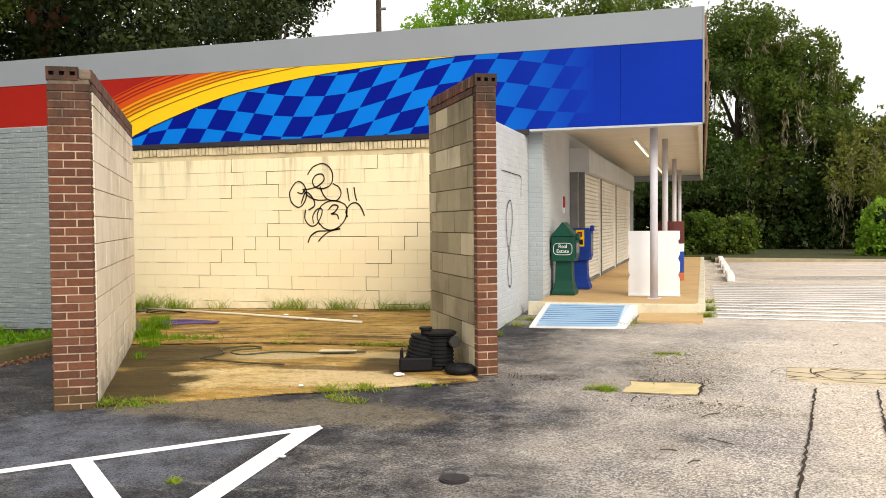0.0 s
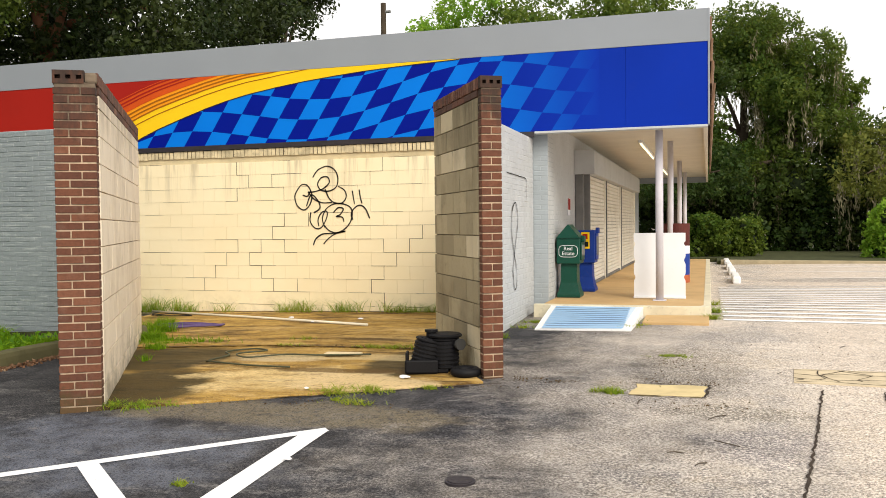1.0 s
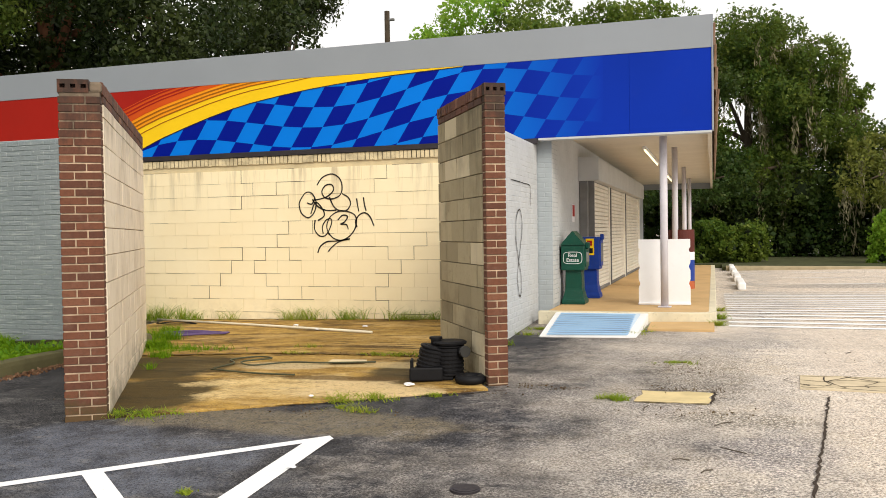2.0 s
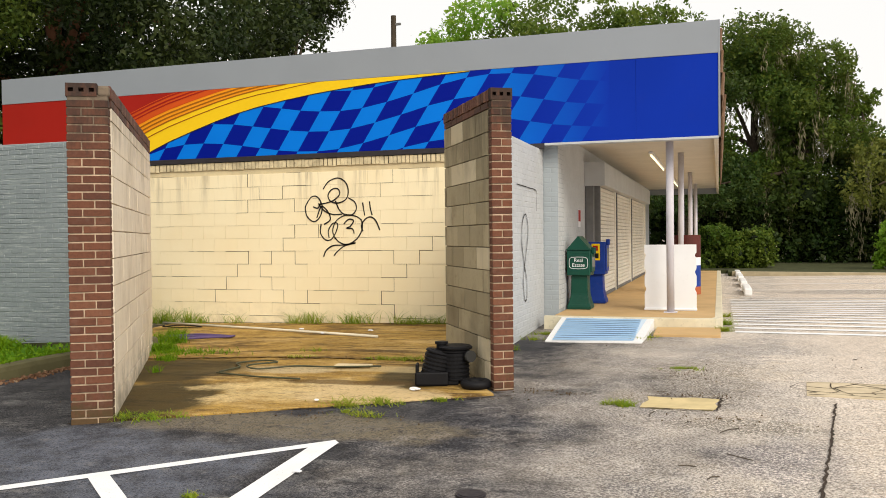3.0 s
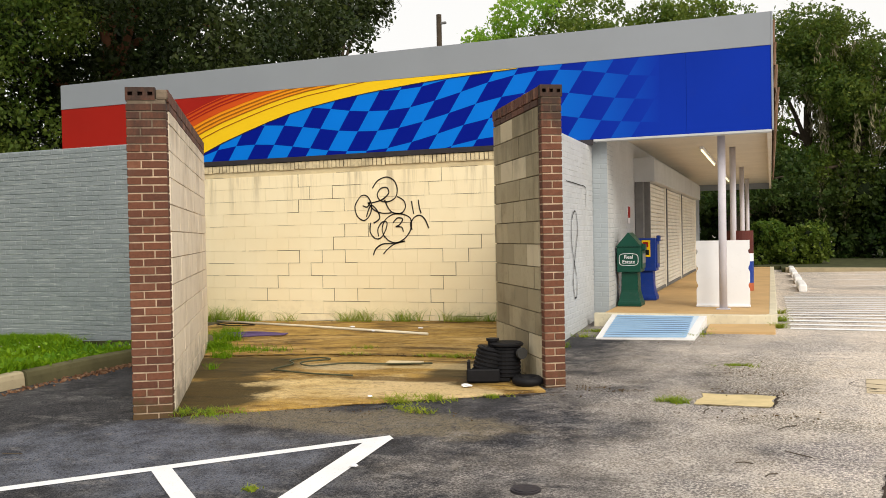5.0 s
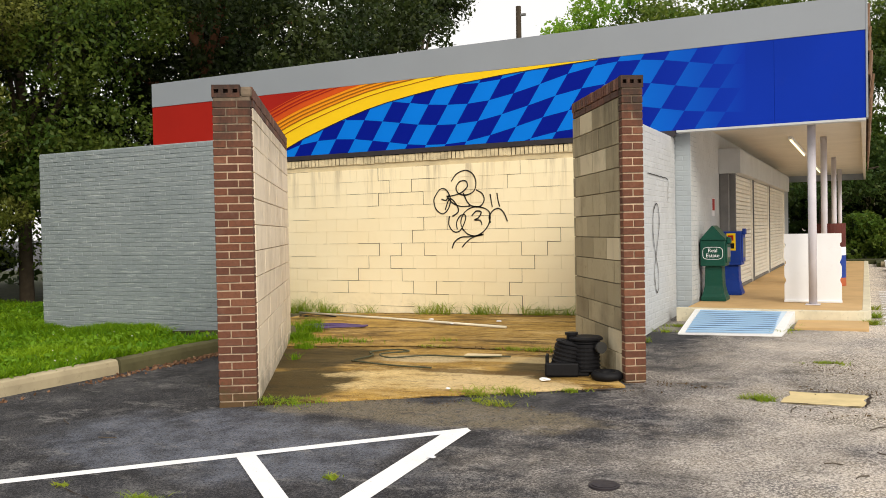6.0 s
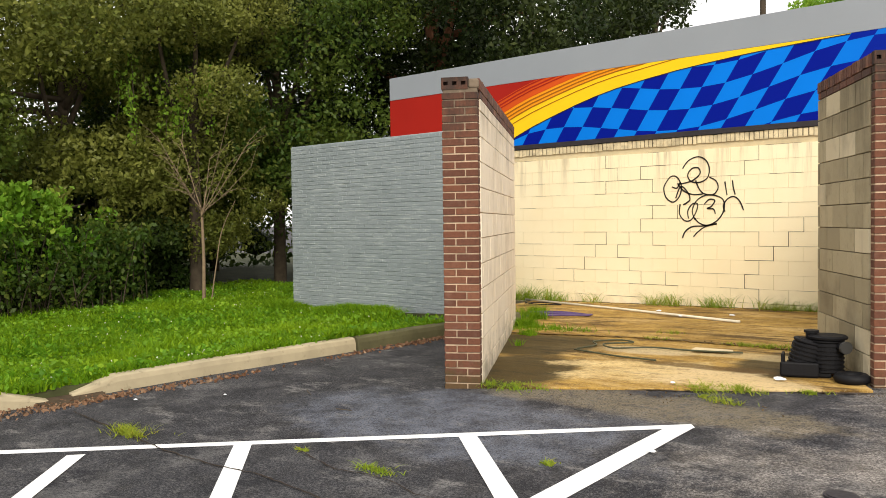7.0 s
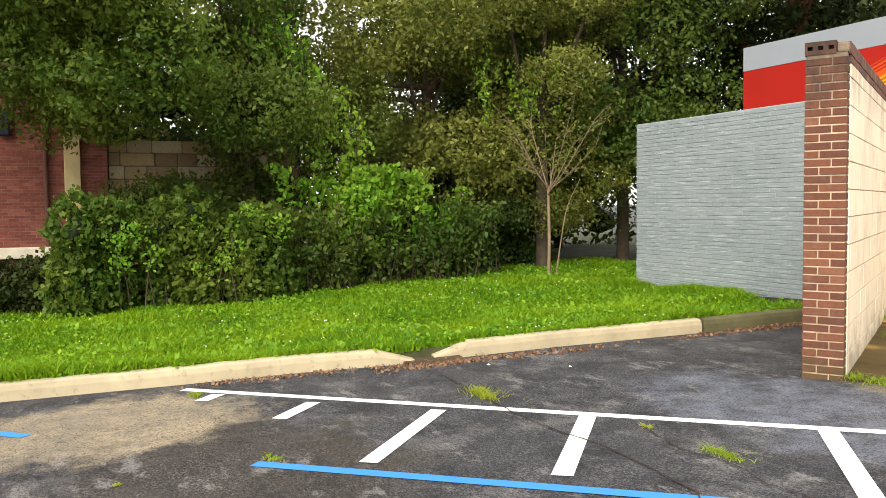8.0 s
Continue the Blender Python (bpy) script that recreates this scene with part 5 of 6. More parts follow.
def tree(name, label, at, height, trunk_r, blobs, count, leaf, leaf_m, bark, seed, lean=(0, 0), moss=0, category="tree"):
    t = thing(name, label, category, at)
    r = random.Random(seed)
    top = height * 0.62
    stem = [(0, 0, -0.15), (0.0, 0.0, 0.25), (lean[0] * 0.3, lean[1] * 0.3, top * 0.35), (lean[0] * 0.7, lean[1] * 0.7, top * 0.7), (lean[0], lean[1], top)]
    trunk = part("trunk", tube_bm([Vector(p) for p in smooth_path3(stem)], [trunk_r * (1.35 if i == 0 else 1.0 - 0.55 * i / 24) for i in range(25)], 10), bark, t, smooth=True)
    for b in blobs[: 18 if trunk_r < 0.1 else 9]:
        z0 = min(top * r.uniform(0.45, 0.95), b[2])
        f = z0 / top
        p0 = Vector((lean[0] * f, lean[1] * f, z0))
        p2 = Vector(b[:3])
        p1 = (p0 + p2) / 2 + Vector((r.uniform(-0.3, 0.3), r.uniform(-0.3, 0.3), 0.25 * (p2 - p0).length * r.uniform(-0.2, 0.6)))
        pts = smooth_path3([p0, p1, p2])
        part("branch", tube_bm(pts, [trunk_r * (0.42 - 0.34 * i / (len(pts) - 1)) for i in range(len(pts))], 6), bark, trunk, smooth=True)
    pts = clump_points(blobs, count, seed)
    rr = np.random.RandomState(seed + 5)
    q, f = leaf_quads(pts, leaf * (0.6 + 0.8 * rr.rand(len(pts))), seed + 1, 0.3)
    ob = new("crown", raw_mesh("crown", q, f, leaf_m))
    ob.parent = t
    if moss:
        c, s = [], []
        for i in range(moss):
            b = blobs[r.randrange(len(blobs))]
            a = r.uniform(0, 6.28)
            x, y, z = b[0] + b[3] * 0.9 * math.cos(a), b[1] + b[3] * 0.9 * math.sin(a), b[2] - b[4] * r.uniform(0.2, 0.8)
            ln = r.uniform(0.6, 2.4)
            for k in range(int(ln * 26)):
                c.append((x + r.gauss(0, 0.07), y + r.gauss(0, 0.07), z - ln * r.random()))
                s.append(r.uniform(0.14, 0.34))
        q, f = leaf_quads(np.array(c), np.array(s), seed + 9, 3.5, 0.16)
        ob = new("hanging_moss", raw_mesh("hanging_moss", q, f, M_MOSS))
        ob.parent = t
        tagged(ob, "grey-green hanging moss")
    return t


def smooth_path3(pts, n=6):
    out = []
    m = len(pts)
    P = [Vector(p) for p in pts]
    for i in range(m - 1):
        p0, p1, p2, p3 = (P[min(max(i + k, 0), m - 1)] for k in (-1, 0, 1, 2))
        for s in range(n):
            t = s / n
            out.append(0.5 * ((2 * p1) + (p2 - p0) * t + (2 * p0 - 5 * p1 + 4 * p2 - p3) * t * t + (3 * p1 - p0 - 3 * p2 + p3) * t ** 3))
    out.append(P[-1])
    return out


def crown_blobs(seed, n, spread, z0, z1, size, cx=0.0, cy=0.0):
    r = random.Random(seed)
    out = []
    for _ in range(n):
        a, d = r.uniform(0, 6.283), spread * r.random() ** 0.6
        z = r.uniform(z0, z1)
        k = 1.0 - 0.45 * abs(2 * (z - z0) / (z1 - z0) - 0.8)
        out.append((cx + a_cos(a) * d * k, cy + a_sin(a) * d * k, z, size * r.uniform(0.6, 1.25), size * r.uniform(0.45, 0.85)))
    return out


a_cos, a_sin = math.cos, math.sin

OAK = "tall dark green oak with a ragged crown"
# trees west of the lawn and behind the store
# crowns in M_LEAF_DEEP carry their shade in the leaf colour
TREES = [  # x, y, height, spread, blobs, leaves, leaf size, material, seed
    (-18.5, 14.5, 11.0, 3.8, 30, 66000, 0.114, M_LEAF_MID, 1),
    (-19.5, 9.2, 10.5, 3.6, 30, 66000, 0.114, M_LEAF_OLIVE, 2),
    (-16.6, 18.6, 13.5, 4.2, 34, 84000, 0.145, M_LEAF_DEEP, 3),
    (-23.5, 12.0, 12.5, 4.4, 30, 32000, 0.17, M_LEAF_DARK, 4),
    (-19.0, 4.6, 9.5, 3.0, 28, 66000, 0.106, M_LEAF_MID, 5),
    (-17.6, 11.4, 8.5, 2.4, 24, 42000, 0.091, M_LEAF_OLIVE, 13),
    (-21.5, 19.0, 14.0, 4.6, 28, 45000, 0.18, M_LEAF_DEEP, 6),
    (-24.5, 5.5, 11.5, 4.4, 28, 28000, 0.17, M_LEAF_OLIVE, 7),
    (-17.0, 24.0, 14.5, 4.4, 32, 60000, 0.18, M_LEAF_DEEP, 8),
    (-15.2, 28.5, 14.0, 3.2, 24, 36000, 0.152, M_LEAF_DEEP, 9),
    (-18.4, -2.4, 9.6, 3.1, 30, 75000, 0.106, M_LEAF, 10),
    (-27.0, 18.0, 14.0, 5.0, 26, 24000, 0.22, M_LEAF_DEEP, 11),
]
for x, y, h, sp, nb, cnt, ls, mt, sd in TREES:
    z = lawn_z(x, y)
    low = 0.40 if sd == 10 else 0.16
    bl_ = crown_blobs(sd, nb, sp, h * low, h * 0.95, sp * 0.36, *((1.6, 3.7) if sd == 10 else (0, 0)))
    tree("oak_tree", OAK, (x, y, z), h, 0.36 if sd == 3 else 0.20, bl_, cnt, ls, mt, M_BARKRED if sd == 3 else M_BARK, sd)
FAR = [
    (-12.6, 41.0, 13.2, 3.6, 24, 24000, 0.213, M_LEAF_BRIGHT, 31),
    (-7.6, 42.5, 13.8, 4.4, 24, 24000, 0.213, M_LEAF, 32),
    (1.4, 39.0, 10.2, 3.2, 38, 56000, 0.165, M_LEAF_MID, 33),
    (3.3, 38.2, 8.8, 2.6, 36, 46000, 0.165, M_LEAF_MID, 34),
    (5.2, 37.6, 8.0, 1.1, 12, 6000, 0.150, M_LEAF, 38),
    (7.4, 36.0, 5.7, 2.7, 26, 24000, 0.152, M_LEAF_OLIVE, 35),
    (-1.4, 35.0, 8.6, 3.0, 20, 21000, 0.167, M_LEAF_DARK, 36),
    (-3.0, 44.0, 13.0, 4.2, 22, 21000, 0.228, M_LEAF, 37),
]
for x, y, h, sp, nb, cnt, ls, mt, sd in FAR:
    bl_ = crown_blobs(sd, nb, sp, h * (0.1 if sd in (33, 34, 35) else 0.2), h * 0.93, sp * 0.38)
    mossy = sd in (33, 34, 35)
    far_tree = tree("oak_tree", "broad green oak hung with grey moss" if mossy else OAK, (x, y, 0.2), h, 0.32, bl_, cnt, ls, mt, M_BARK, sd, moss=190 if mossy else 0)
    if sd == 36:
        part("limb", tube_bm(smooth_path3([(0, 0, 1.2), (0.8, 0.6, 2.2), (2.1, 1.4, 2.9), (3.0, 1.8, 3.5), (4.2, 2.2, 3.7)]), [0.17 - 0.0045 * i for i in range(25)], 8), M_BARK, far_tree, "long low leaning limb", True)

# slim sapling on the lawn: a bare stem that fans out into thin twigs
def sapling(at, fork, reach, seed):
    t = thing("sapling", "slim pale-barked sapling with a fan of thin twigs and few leaves", "tree", at)
    r = random.Random(seed)
    trunk = part("trunk", tube_bm(smooth_path3([(0, 0, -0.1), (0.02, 0.01, fork * 0.4), (-0.02, 0.02, fork * 0.8), (0, 0, fork)]), [0.040 - 0.0008 * i for i in range(19)], 8), M_BARKPALE, t, smooth=True)
    part("side_stem", tube_bm(smooth_path3([(0.06, 0.12, -0.1), (0.1, 0.25, 0.8), (0.08, 0.42, 1.5), (0.12, 0.72, 2.1)]), [0.018 - 0.0007 * i for i in range(19)], 6), M_BARKPALE, t, "thin leaning second stem", True)
    tips = []
    for i in range(11):
        a = 6.283 * i / 11 + r.uniform(-0.2, 0.2)
        out, up = reach * r.uniform(0.45, 1.0), r.uniform(0.7, 1.75)
        p0 = Vector((0, 0, fork * r.uniform(0.86, 1.0)))
        p3 = Vector((math.cos(a) * out, math.sin(a) * out, fork + up))
        p1 = p0.lerp(p3, 0.4) + Vector((0, 0, -0.06))
        pts = smooth_path3([p0, p1, p3])
        limb = part("branch", tube_bm(pts, [0.017 - 0.0011 * k for k in range(len(pts))], 5), M_BARKPALE, t, smooth=True)
        for k in range(7):
            q0 = pts[r.randrange(4, len(pts))]
            q1 = q0 + Vector((r.uniform(-0.3, 0.3) + 0.25 * math.cos(a), r.uniform(-0.3, 0.3) + 0.25 * math.sin(a), r.uniform(0.05, 0.45)))
            part("twig", tube_bm([q0, q0.lerp(q1, 0.5) + Vector((0, 0, 0.03)), q1], [0.006, 0.004, 0.002], 4), M_BARKPALE, limb)
            tips += [q0.lerp(q1, r.uniform(0.4, 1.1)) for _ in range(6)]
    rr = np.random.RandomState(seed)
    c = np.array([tuple(p) for p in tips]) + rr.normal(size=(len(tips), 3)) * 0.06
    q, f = leaf_quads(c, 0.05 + 0.06 * rr.rand(len(c)), seed, 0.3, 0.45)
    ob = new("crown", raw_mesh("crown", q, f, M_LEAF_OLIVE))
    ob.parent = t


sapling((-15.1, 9.98, lawn_z(-15.1, 9.98)), 1.95, 1.2, 61)


def shrub_mass(name, label, line, height, depth, count, leaf, mat, seed, category="hedge"):
    """A long thicket: an uneven filler body coloured as its inner shade, and a coat of leaves."""
    r = random.Random(seed)
    blobs = []
    for p, q in zip(line, line[1:]):
        n = max(2, int(math.dist(p, q) / (depth * 0.6)))
        for i in range(n):
            s = (i + r.random()) / n
            x, y = p[0] + (q[0] - p[0]) * s, p[1] + (q[1] - p[1]) * s
            h = height * r.uniform(0.65, 1.15)
            for k in range(3):
                blobs.append((x + r.uniform(-0.3, 0.3) * depth, y + r.uniform(-0.3, 0.3) * depth, h * (0.2 + 0.3 * k), depth * r.uniform(0.45, 0.7), h * r.uniform(0.22, 0.34)))
    t = thing(name, label, category, (0, 0, lawn_z(*line[0]) if line[0][0] < -8 else ground_z(*line[0])))
    pts = clump_points(blobs, count, seed, 0.75)
    pts = pts[pts[:, 2] > -0.05]
    rr = np.random.RandomState(seed + 5)
    q, f = leaf_quads(pts, leaf * (0.6 + 0.8 * rr.rand(len(pts))), seed + 1, 0.5, 0.7)
    ob = new("foliage", raw_mesh("foliage", q, f, mat))
    ob.parent = t
    # added blobs that close the gaps and paint the shade between the leaves
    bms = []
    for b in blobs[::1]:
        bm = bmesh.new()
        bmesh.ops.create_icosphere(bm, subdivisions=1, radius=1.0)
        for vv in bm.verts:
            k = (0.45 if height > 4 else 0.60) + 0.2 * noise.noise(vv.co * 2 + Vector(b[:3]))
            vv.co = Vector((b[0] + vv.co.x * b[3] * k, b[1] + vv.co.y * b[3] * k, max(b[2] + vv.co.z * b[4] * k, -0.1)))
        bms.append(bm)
    part("inner_growth", join_bm(*bms), M_INNER_SHADE, t, "near-black filler coloured as the shade inside the foliage", kind="stuff")
    return t


shrub_mass("thicket", "dense dark thicket of shrubs at the wood's edge", [(-18.2, 10.9), (-18.4, 9.8), (-17.6, 6.6)], 2.0, 1.4, 36000, 0.10, M_LEAF_DARK, 71)


def arching_shrub(name, label, line, height, spread, branches, leaf, mat, seed, low=0.25):
    """A loose shrub of arching stems, each carrying its own leaves, so that the outline stays ragged and open."""
    r = random.Random(seed)
    t = thing(name, label, "shrub", (line[0][0], line[0][1], lawn_z(*line[0])))
    c, stems = [], []
    for _ in range(branches):
        k = r.random() * (len(line) - 1)
        i = min(int(k), len(line) - 2)
        bx = line[i][0] + (line[i + 1][0] - line[i][0]) * (k - i) - line[0][0] + r.gauss(0, 0.15)
        by = line[i][1] + (line[i + 1][1] - line[i][1]) * (k - i) - line[0][1] + r.gauss(0, 0.15)
        a, hh, ss = r.uniform(0, 6.283), height * r.uniform(0.45, 1.15), spread * r.uniform(0.4, 1.2)
        at = lambda s: Vector((bx + math.cos(a) * ss * s, by + math.sin(a) * ss * s, hh * (1.75 * s - 0.85 * s * s)))
        stems.append(tube_bm([at(v / 6) for v in range(7)], [0.013 - 0.0017 * v for v in range(7)], 4))
        for _ in range(int(55 * hh)):
            p = at(r.uniform(low, 1.05))
            c.append((p.x + r.gauss(0, 0.11), p.y + r.gauss(0, 0.11), max(p.z - abs(r.gauss(0, 0.10)), 0.02)))
    part("woody_growth", join_bm(*stems), M_BARK, t, kind="stuff")
    rr = np.random.RandomState(seed)
    q, f = leaf_quads(np.array(c), leaf * (0.55 + 0.8 * rr.rand(len(c))), seed + 1, 0.7, 0.62)
    ob = new("foliage", raw_mesh("foliage", q, f, mat))
    ob.parent = t
    return t


def vine_curtain(name, label, starts, count, fall, leaf, mat, seed):
    """Leafy strands that hang down from a sloping line of starts."""
    r = random.Random(seed)
    t = thing(name, label, "vine", starts[0])
    c, strands = [], []
    for _ in range(count):
        k = r.random() * (len(starts) - 1)
        i = min(int(k), len(starts) - 2)
        p = Vector(starts[i]).lerp(Vector(starts[i + 1]), k - i) - Vector(starts[0]) + Vector((r.gauss(0, 0.3), r.gauss(0, 0.16), r.gauss(0, 0.25)))
        ln = fall * r.uniform(0.4, 1.2)
        sway = Vector((r.gauss(0, 0.12), r.gauss(0, 0.12), -ln))
        strands.append(tube_bm([p, p + sway * 0.5 + Vector((0.04, 0.03, 0)), p + sway], 0.006, 4))
        for _ in range(int(34 * ln)):
            q = p + sway * r.random()
            c.append((q.x + r.gauss(0, 0.07), q.y + r.gauss(0, 0.07), q.z + r.gauss(0, 0.05)))
    part("vine_growth", join_bm(*strands), M_BARK, t, kind="stuff")
    rr = np.random.RandomState(seed)
    q, f = leaf_quads(np.array(c), leaf * (0.55 + 0.8 * rr.rand(len(c))), seed + 1, 1.0, 0.7)
    ob = new("foliage", raw_mesh("foliage", q, f, mat))
    ob.parent = t


arching_shrub("bright_shrub", "fresh green broad-leaved shrub under the trees", [(-16.9, 8.0), (-16.8, 7.2), (-16.6, 6.2), (-16.4, 5.2)], 2.5, 0.7, 60, 0.125, M_LEAF_BRIGHT, 72, 0.45)
arching_shrub("dark_shrub", "open dark green shrub at the wood's edge", [(-16.5, 9.4), (-16.4, 7.6), (-16.1, 5.4), (-15.8, 4.6)], 1.7, 0.7, 110, 0.115, M_LEAF_MID, 80, 0.05)
arching_shrub("hedge_shoots", "yellow-green shoots growing out of the vine hedge", [(-15.3, 4.2), (-15.1, 2.6), (-15.1, 1.0)], 1.75, 0.5, 16, 0.09, M_LEAF_BRIGHT, 81, 0.5)
vine_curtain("hanging_vine", "bright green vine hanging from the dark oak", [(-17.0, 4.6, 5.6), (-16.9, 5.1, 4.7), (-16.8, 5.8, 3.7), (-16.7, 6.5, 2.8)], 46, 1.7, 0.115, M_LEAF_BRIGHT, 82)
vine_curtain("hanging_vine", "fresh green vine hanging over the thicket", [(-16.9, 9.0, 4.6), (-17.0, 10.3, 4.4), (-16.8, 11.6, 4.9)], 26, 1.1, 0.10, M_LEAF_BRIGHT, 83)
shrub_mass("vine_hedge", "vine-covered hedge in front of the brick building", [(-15.6, 4.4), (-15.4, 0.95)], 1.85, 0.8, 30000, 0.105, M_LEAF, 73)
# leaf colour holds the shadow under the brick building's ledge
shrub_mass("low_shrub", "low shrub in shade-coloured leaves at the foot of the brick building", [(-16.4, 0.5), (-16.8, -2.6)], 1.15, 0.8, 14000, 0.09, M_LEAF_DEEP, 79, "shrub")
shrub_mass("thicket", "dark thicket of shrubs behind the screen wall", [(-14.6, 15.6), (-13.4, 20.0)], 3.2, 1.7, 16000, 0.16, M_LEAF_DARK, 74)
shrub_mass("thicket", "dark wood edge far behind the lot", [(-3.0, 37.0), (5.0, 37.5), (14.0, 36.0), (24.0, 30.0)], 4.4, 2.4, 80000, 0.18, M_LEAF_DARK, 75)
shrub_mass("round_shrub", "rounded green shrub beside the lot", [(-0.6, 30.6), (1.3, 30.6)], 1.35, 0.8, 12000, 0.11, M_LEAF, 76, "shrub")
shrub_mass("round_shrub", "loose bright green shrub beside the lot", [(4.6, 29.6), (7.2, 29.2)], 1.55, 0.9, 12000, 0.12, M_LEAF_BRIGHT, 77, "shrub")
shrub_mass("thicket", "deep shaded wood behind the lawn", [(-29.0, 22.0), (-29.5, 12.0), (-29.0, 4.0), (-27.0, -6.0)], 6.5, 3.0, 26000, 0.26, M_LEAF_DARK, 78)
fk = part("kerb", prism_bm([(0.3, 27.0), (14.0, 24.8), (14.0, 25.0), (0.3, 27.2)], 0.0, 0.33, 0.01), M_KERB)
tagged(fk, "long low concrete kerb across the lot", "kerb", kind="structure")
verge = part("far_verge", prism_bm([(0.2, 27.18), (14.0, 24.98), (60.0, 18.0), (60.0, 70.0), (-12.0, 70.0), (-12.0, 29.0), (0.2, 29.0)], 0.0, 0.30), M_SOIL)
tagged(verge, "grass verge behind the far kerb", "lawn", kind="structure")
for i in range(4):
    ws = thing("wheel_stop", "white painted concrete wheel stop", "wheel stop", (0.47, 18.7 + i * 2.9, ground_z(0.47, 18.7 + i * 2.9)), 90, "wheel stops")
    part("stop", box_bm(-0.8, -0.075, 0.0, 0.8, 0.075, 0.15, 0.03, 2), M_LINE, ws)


def blades(name, points, height, mat, label, category, seed, width=0.012, lean=0.45):
    """Upright grass blades, one bent strip of two quads each."""
    r = np.random.RandomState(seed)
    n = len(points)
    p = np.asarray(points)
    h = (height * (0.45 + 0.8 * r.rand(n)) * (0.55 + 1.0 * np.array([0.5 + noise.noise((a * 0.9, b * 0.9, 4)) for a, b, _ in p])))[:, None]
    a = r.rand(n) * 6.283
    side = np.stack([np.cos(a), np.sin(a), np.zeros(n)], 1) * width
    bend = r.normal(size=(n, 2)) * lean
    tip = np.concatenate([bend, np.ones((n, 1))], 1) * h
    mid = np.concatenate([bend * 0.35, np.ones((n, 1)) * 0.6], 1) * h
    q = np.stack([p - side, p + side, p + mid + side * 0.7, p + mid - side * 0.7, p + tip], 1).reshape(-1, 3)
    k = np.arange(n)[:, None] * 5
    f4 = (k + np.array([0, 1, 2, 3])).tolist()
    f3 = (k + np.array([3, 2, 4])).tolist()
    ob = new(name, raw_mesh(name, q, f4 + f3, mat))
    return tagged(ob, label, category, kind="stuff")


def bare(x, y):
    """The trodden corner between the kerb and the screen wall, where no grass grows."""
    return y > 8.75 + 0.5 * (-7.3 - x) + 0.12 * noise.noise((x * 3, y * 3, 2)) and x > -9.6


rl = np.random.RandomState(5)
pts = []
while len(pts) < 110000:
    x, y = -7.3 - 12.0 * rl.rand() ** 1.1, -2.0 + 16.0 * rl.rand()
    if x < kerb_x(y) - 0.12 and not (-12.2 < x < -8.2 and y > 9.85) and not bare(x, y):
        if noise.noise((x * 1.3, y * 1.3, 0)) > -0.45 or rl.rand() < 0.5:
            pts.append((x, y, lawn_z(x, y) - 0.005))
blades("lawn_grass", pts, 0.10, M_GRASS, "bright green unmown lawn grass", "grass", 3, 0.014)
lp = np.array(pts)
lp = lp[rl.rand(len(lp)) < 0.55]
lp = lp + np.concatenate([rl.normal(size=(len(lp), 2)) * 0.04, 0.03 + 0.06 * rl.rand(len(lp), 1)], 1)
q, f = leaf_quads(lp, 0.03 + 0.03 * rl.rand(len(lp)), 44, 0.0, 0.8)
cl = new("lawn_clover", raw_mesh("lawn_clover", q, f, M_GRASS))
tagged(cl, "small clover leaves among the lawn grass", "clover", kind="stuff")
tall = []
while len(tall) < 13000:
    if rl.rand() < 0.8:
        x, y = rl.uniform(-12.4, -7.6), 9.90 - abs(rl.normal()) * 0.22
    else:
        y = rl.uniform(-2, 9.3)
        x = kerb_x(y) - 0.14 - abs(rl.normal()) * 0.1
    if x < kerb_x(min(y, 9.7)) - 0.13 and not bare(x, y + 0.1) and noise.noise((x * 2.2, y * 2.2, 7)) > -0.2:
        tall.append((x, y, lawn_z(x, y) - 0.005))
blades("tall_grass", tall, 0.13, M_GRASS, "longer grass along the wall foot and kerb", "grass", 8, 0.010, 0.6)
bw = np.array([p for p in pts[::3] if noise.noise((p[0] * 1.1, p[1] * 1.1, 21)) > 0.05])
bw = bw + np.concatenate([rl.normal(size=(len(bw), 2)) * 0.05, 0.05 + 0.10 * rl.rand(len(bw), 1)], 1)
q, f = leaf_quads(bw, 0.045 + 0.05 * rl.rand(len(bw)), 46, 0.0, 0.6)
tagged(new("broadleaf_weeds", raw_mesh("broadleaf_weeds", q, f, M_WEED_LEAF)), "broad-leaved weeds standing in patches on the lawn", "weeds", kind="stuff")
c = np.array([p for p in pts[:1500] if noise.noise((p[0] * 0.9, p[1] * 0.9, 9)) > 0.0])
q, f = leaf_quads(c + np.array([0, 0, 0.11]), np.full(len(c), 0.022), 4, 0.0, 1.0)
fl = new("clover_flowers", raw_mesh("clover_flowers", q, f, plain("white_clover", (0.75, 0.75, 0.62))))
tagged(fl, "small white clover flowers in the grass", "flowers", kind="stuff")


def tuft(x, y, r, n, h, seed, mat=M_WEED, label="tuft of yellowish weeds in a pavement crack", sx=1.0, lift=0.0, lean=1.2):
    """Low sprawling blades in an uneven patch, tallest in its middle."""
    rr = np.random.RandomState(seed)
    p = rr.normal(size=(n, 2)) * r * np.array([sx, 0.5])
    keep = [noise.noise((a * 9 + seed, b * 9, 2.0)) > -0.12 for a, b in p]
    p = p[np.array(keep)]
    pts = [(x + a, y + b, ground_z(x + a, y + b) + lift) for a, b in p]
    return blades("weeds", pts, h, mat, label, "weeds", seed, 0.0038, lean)


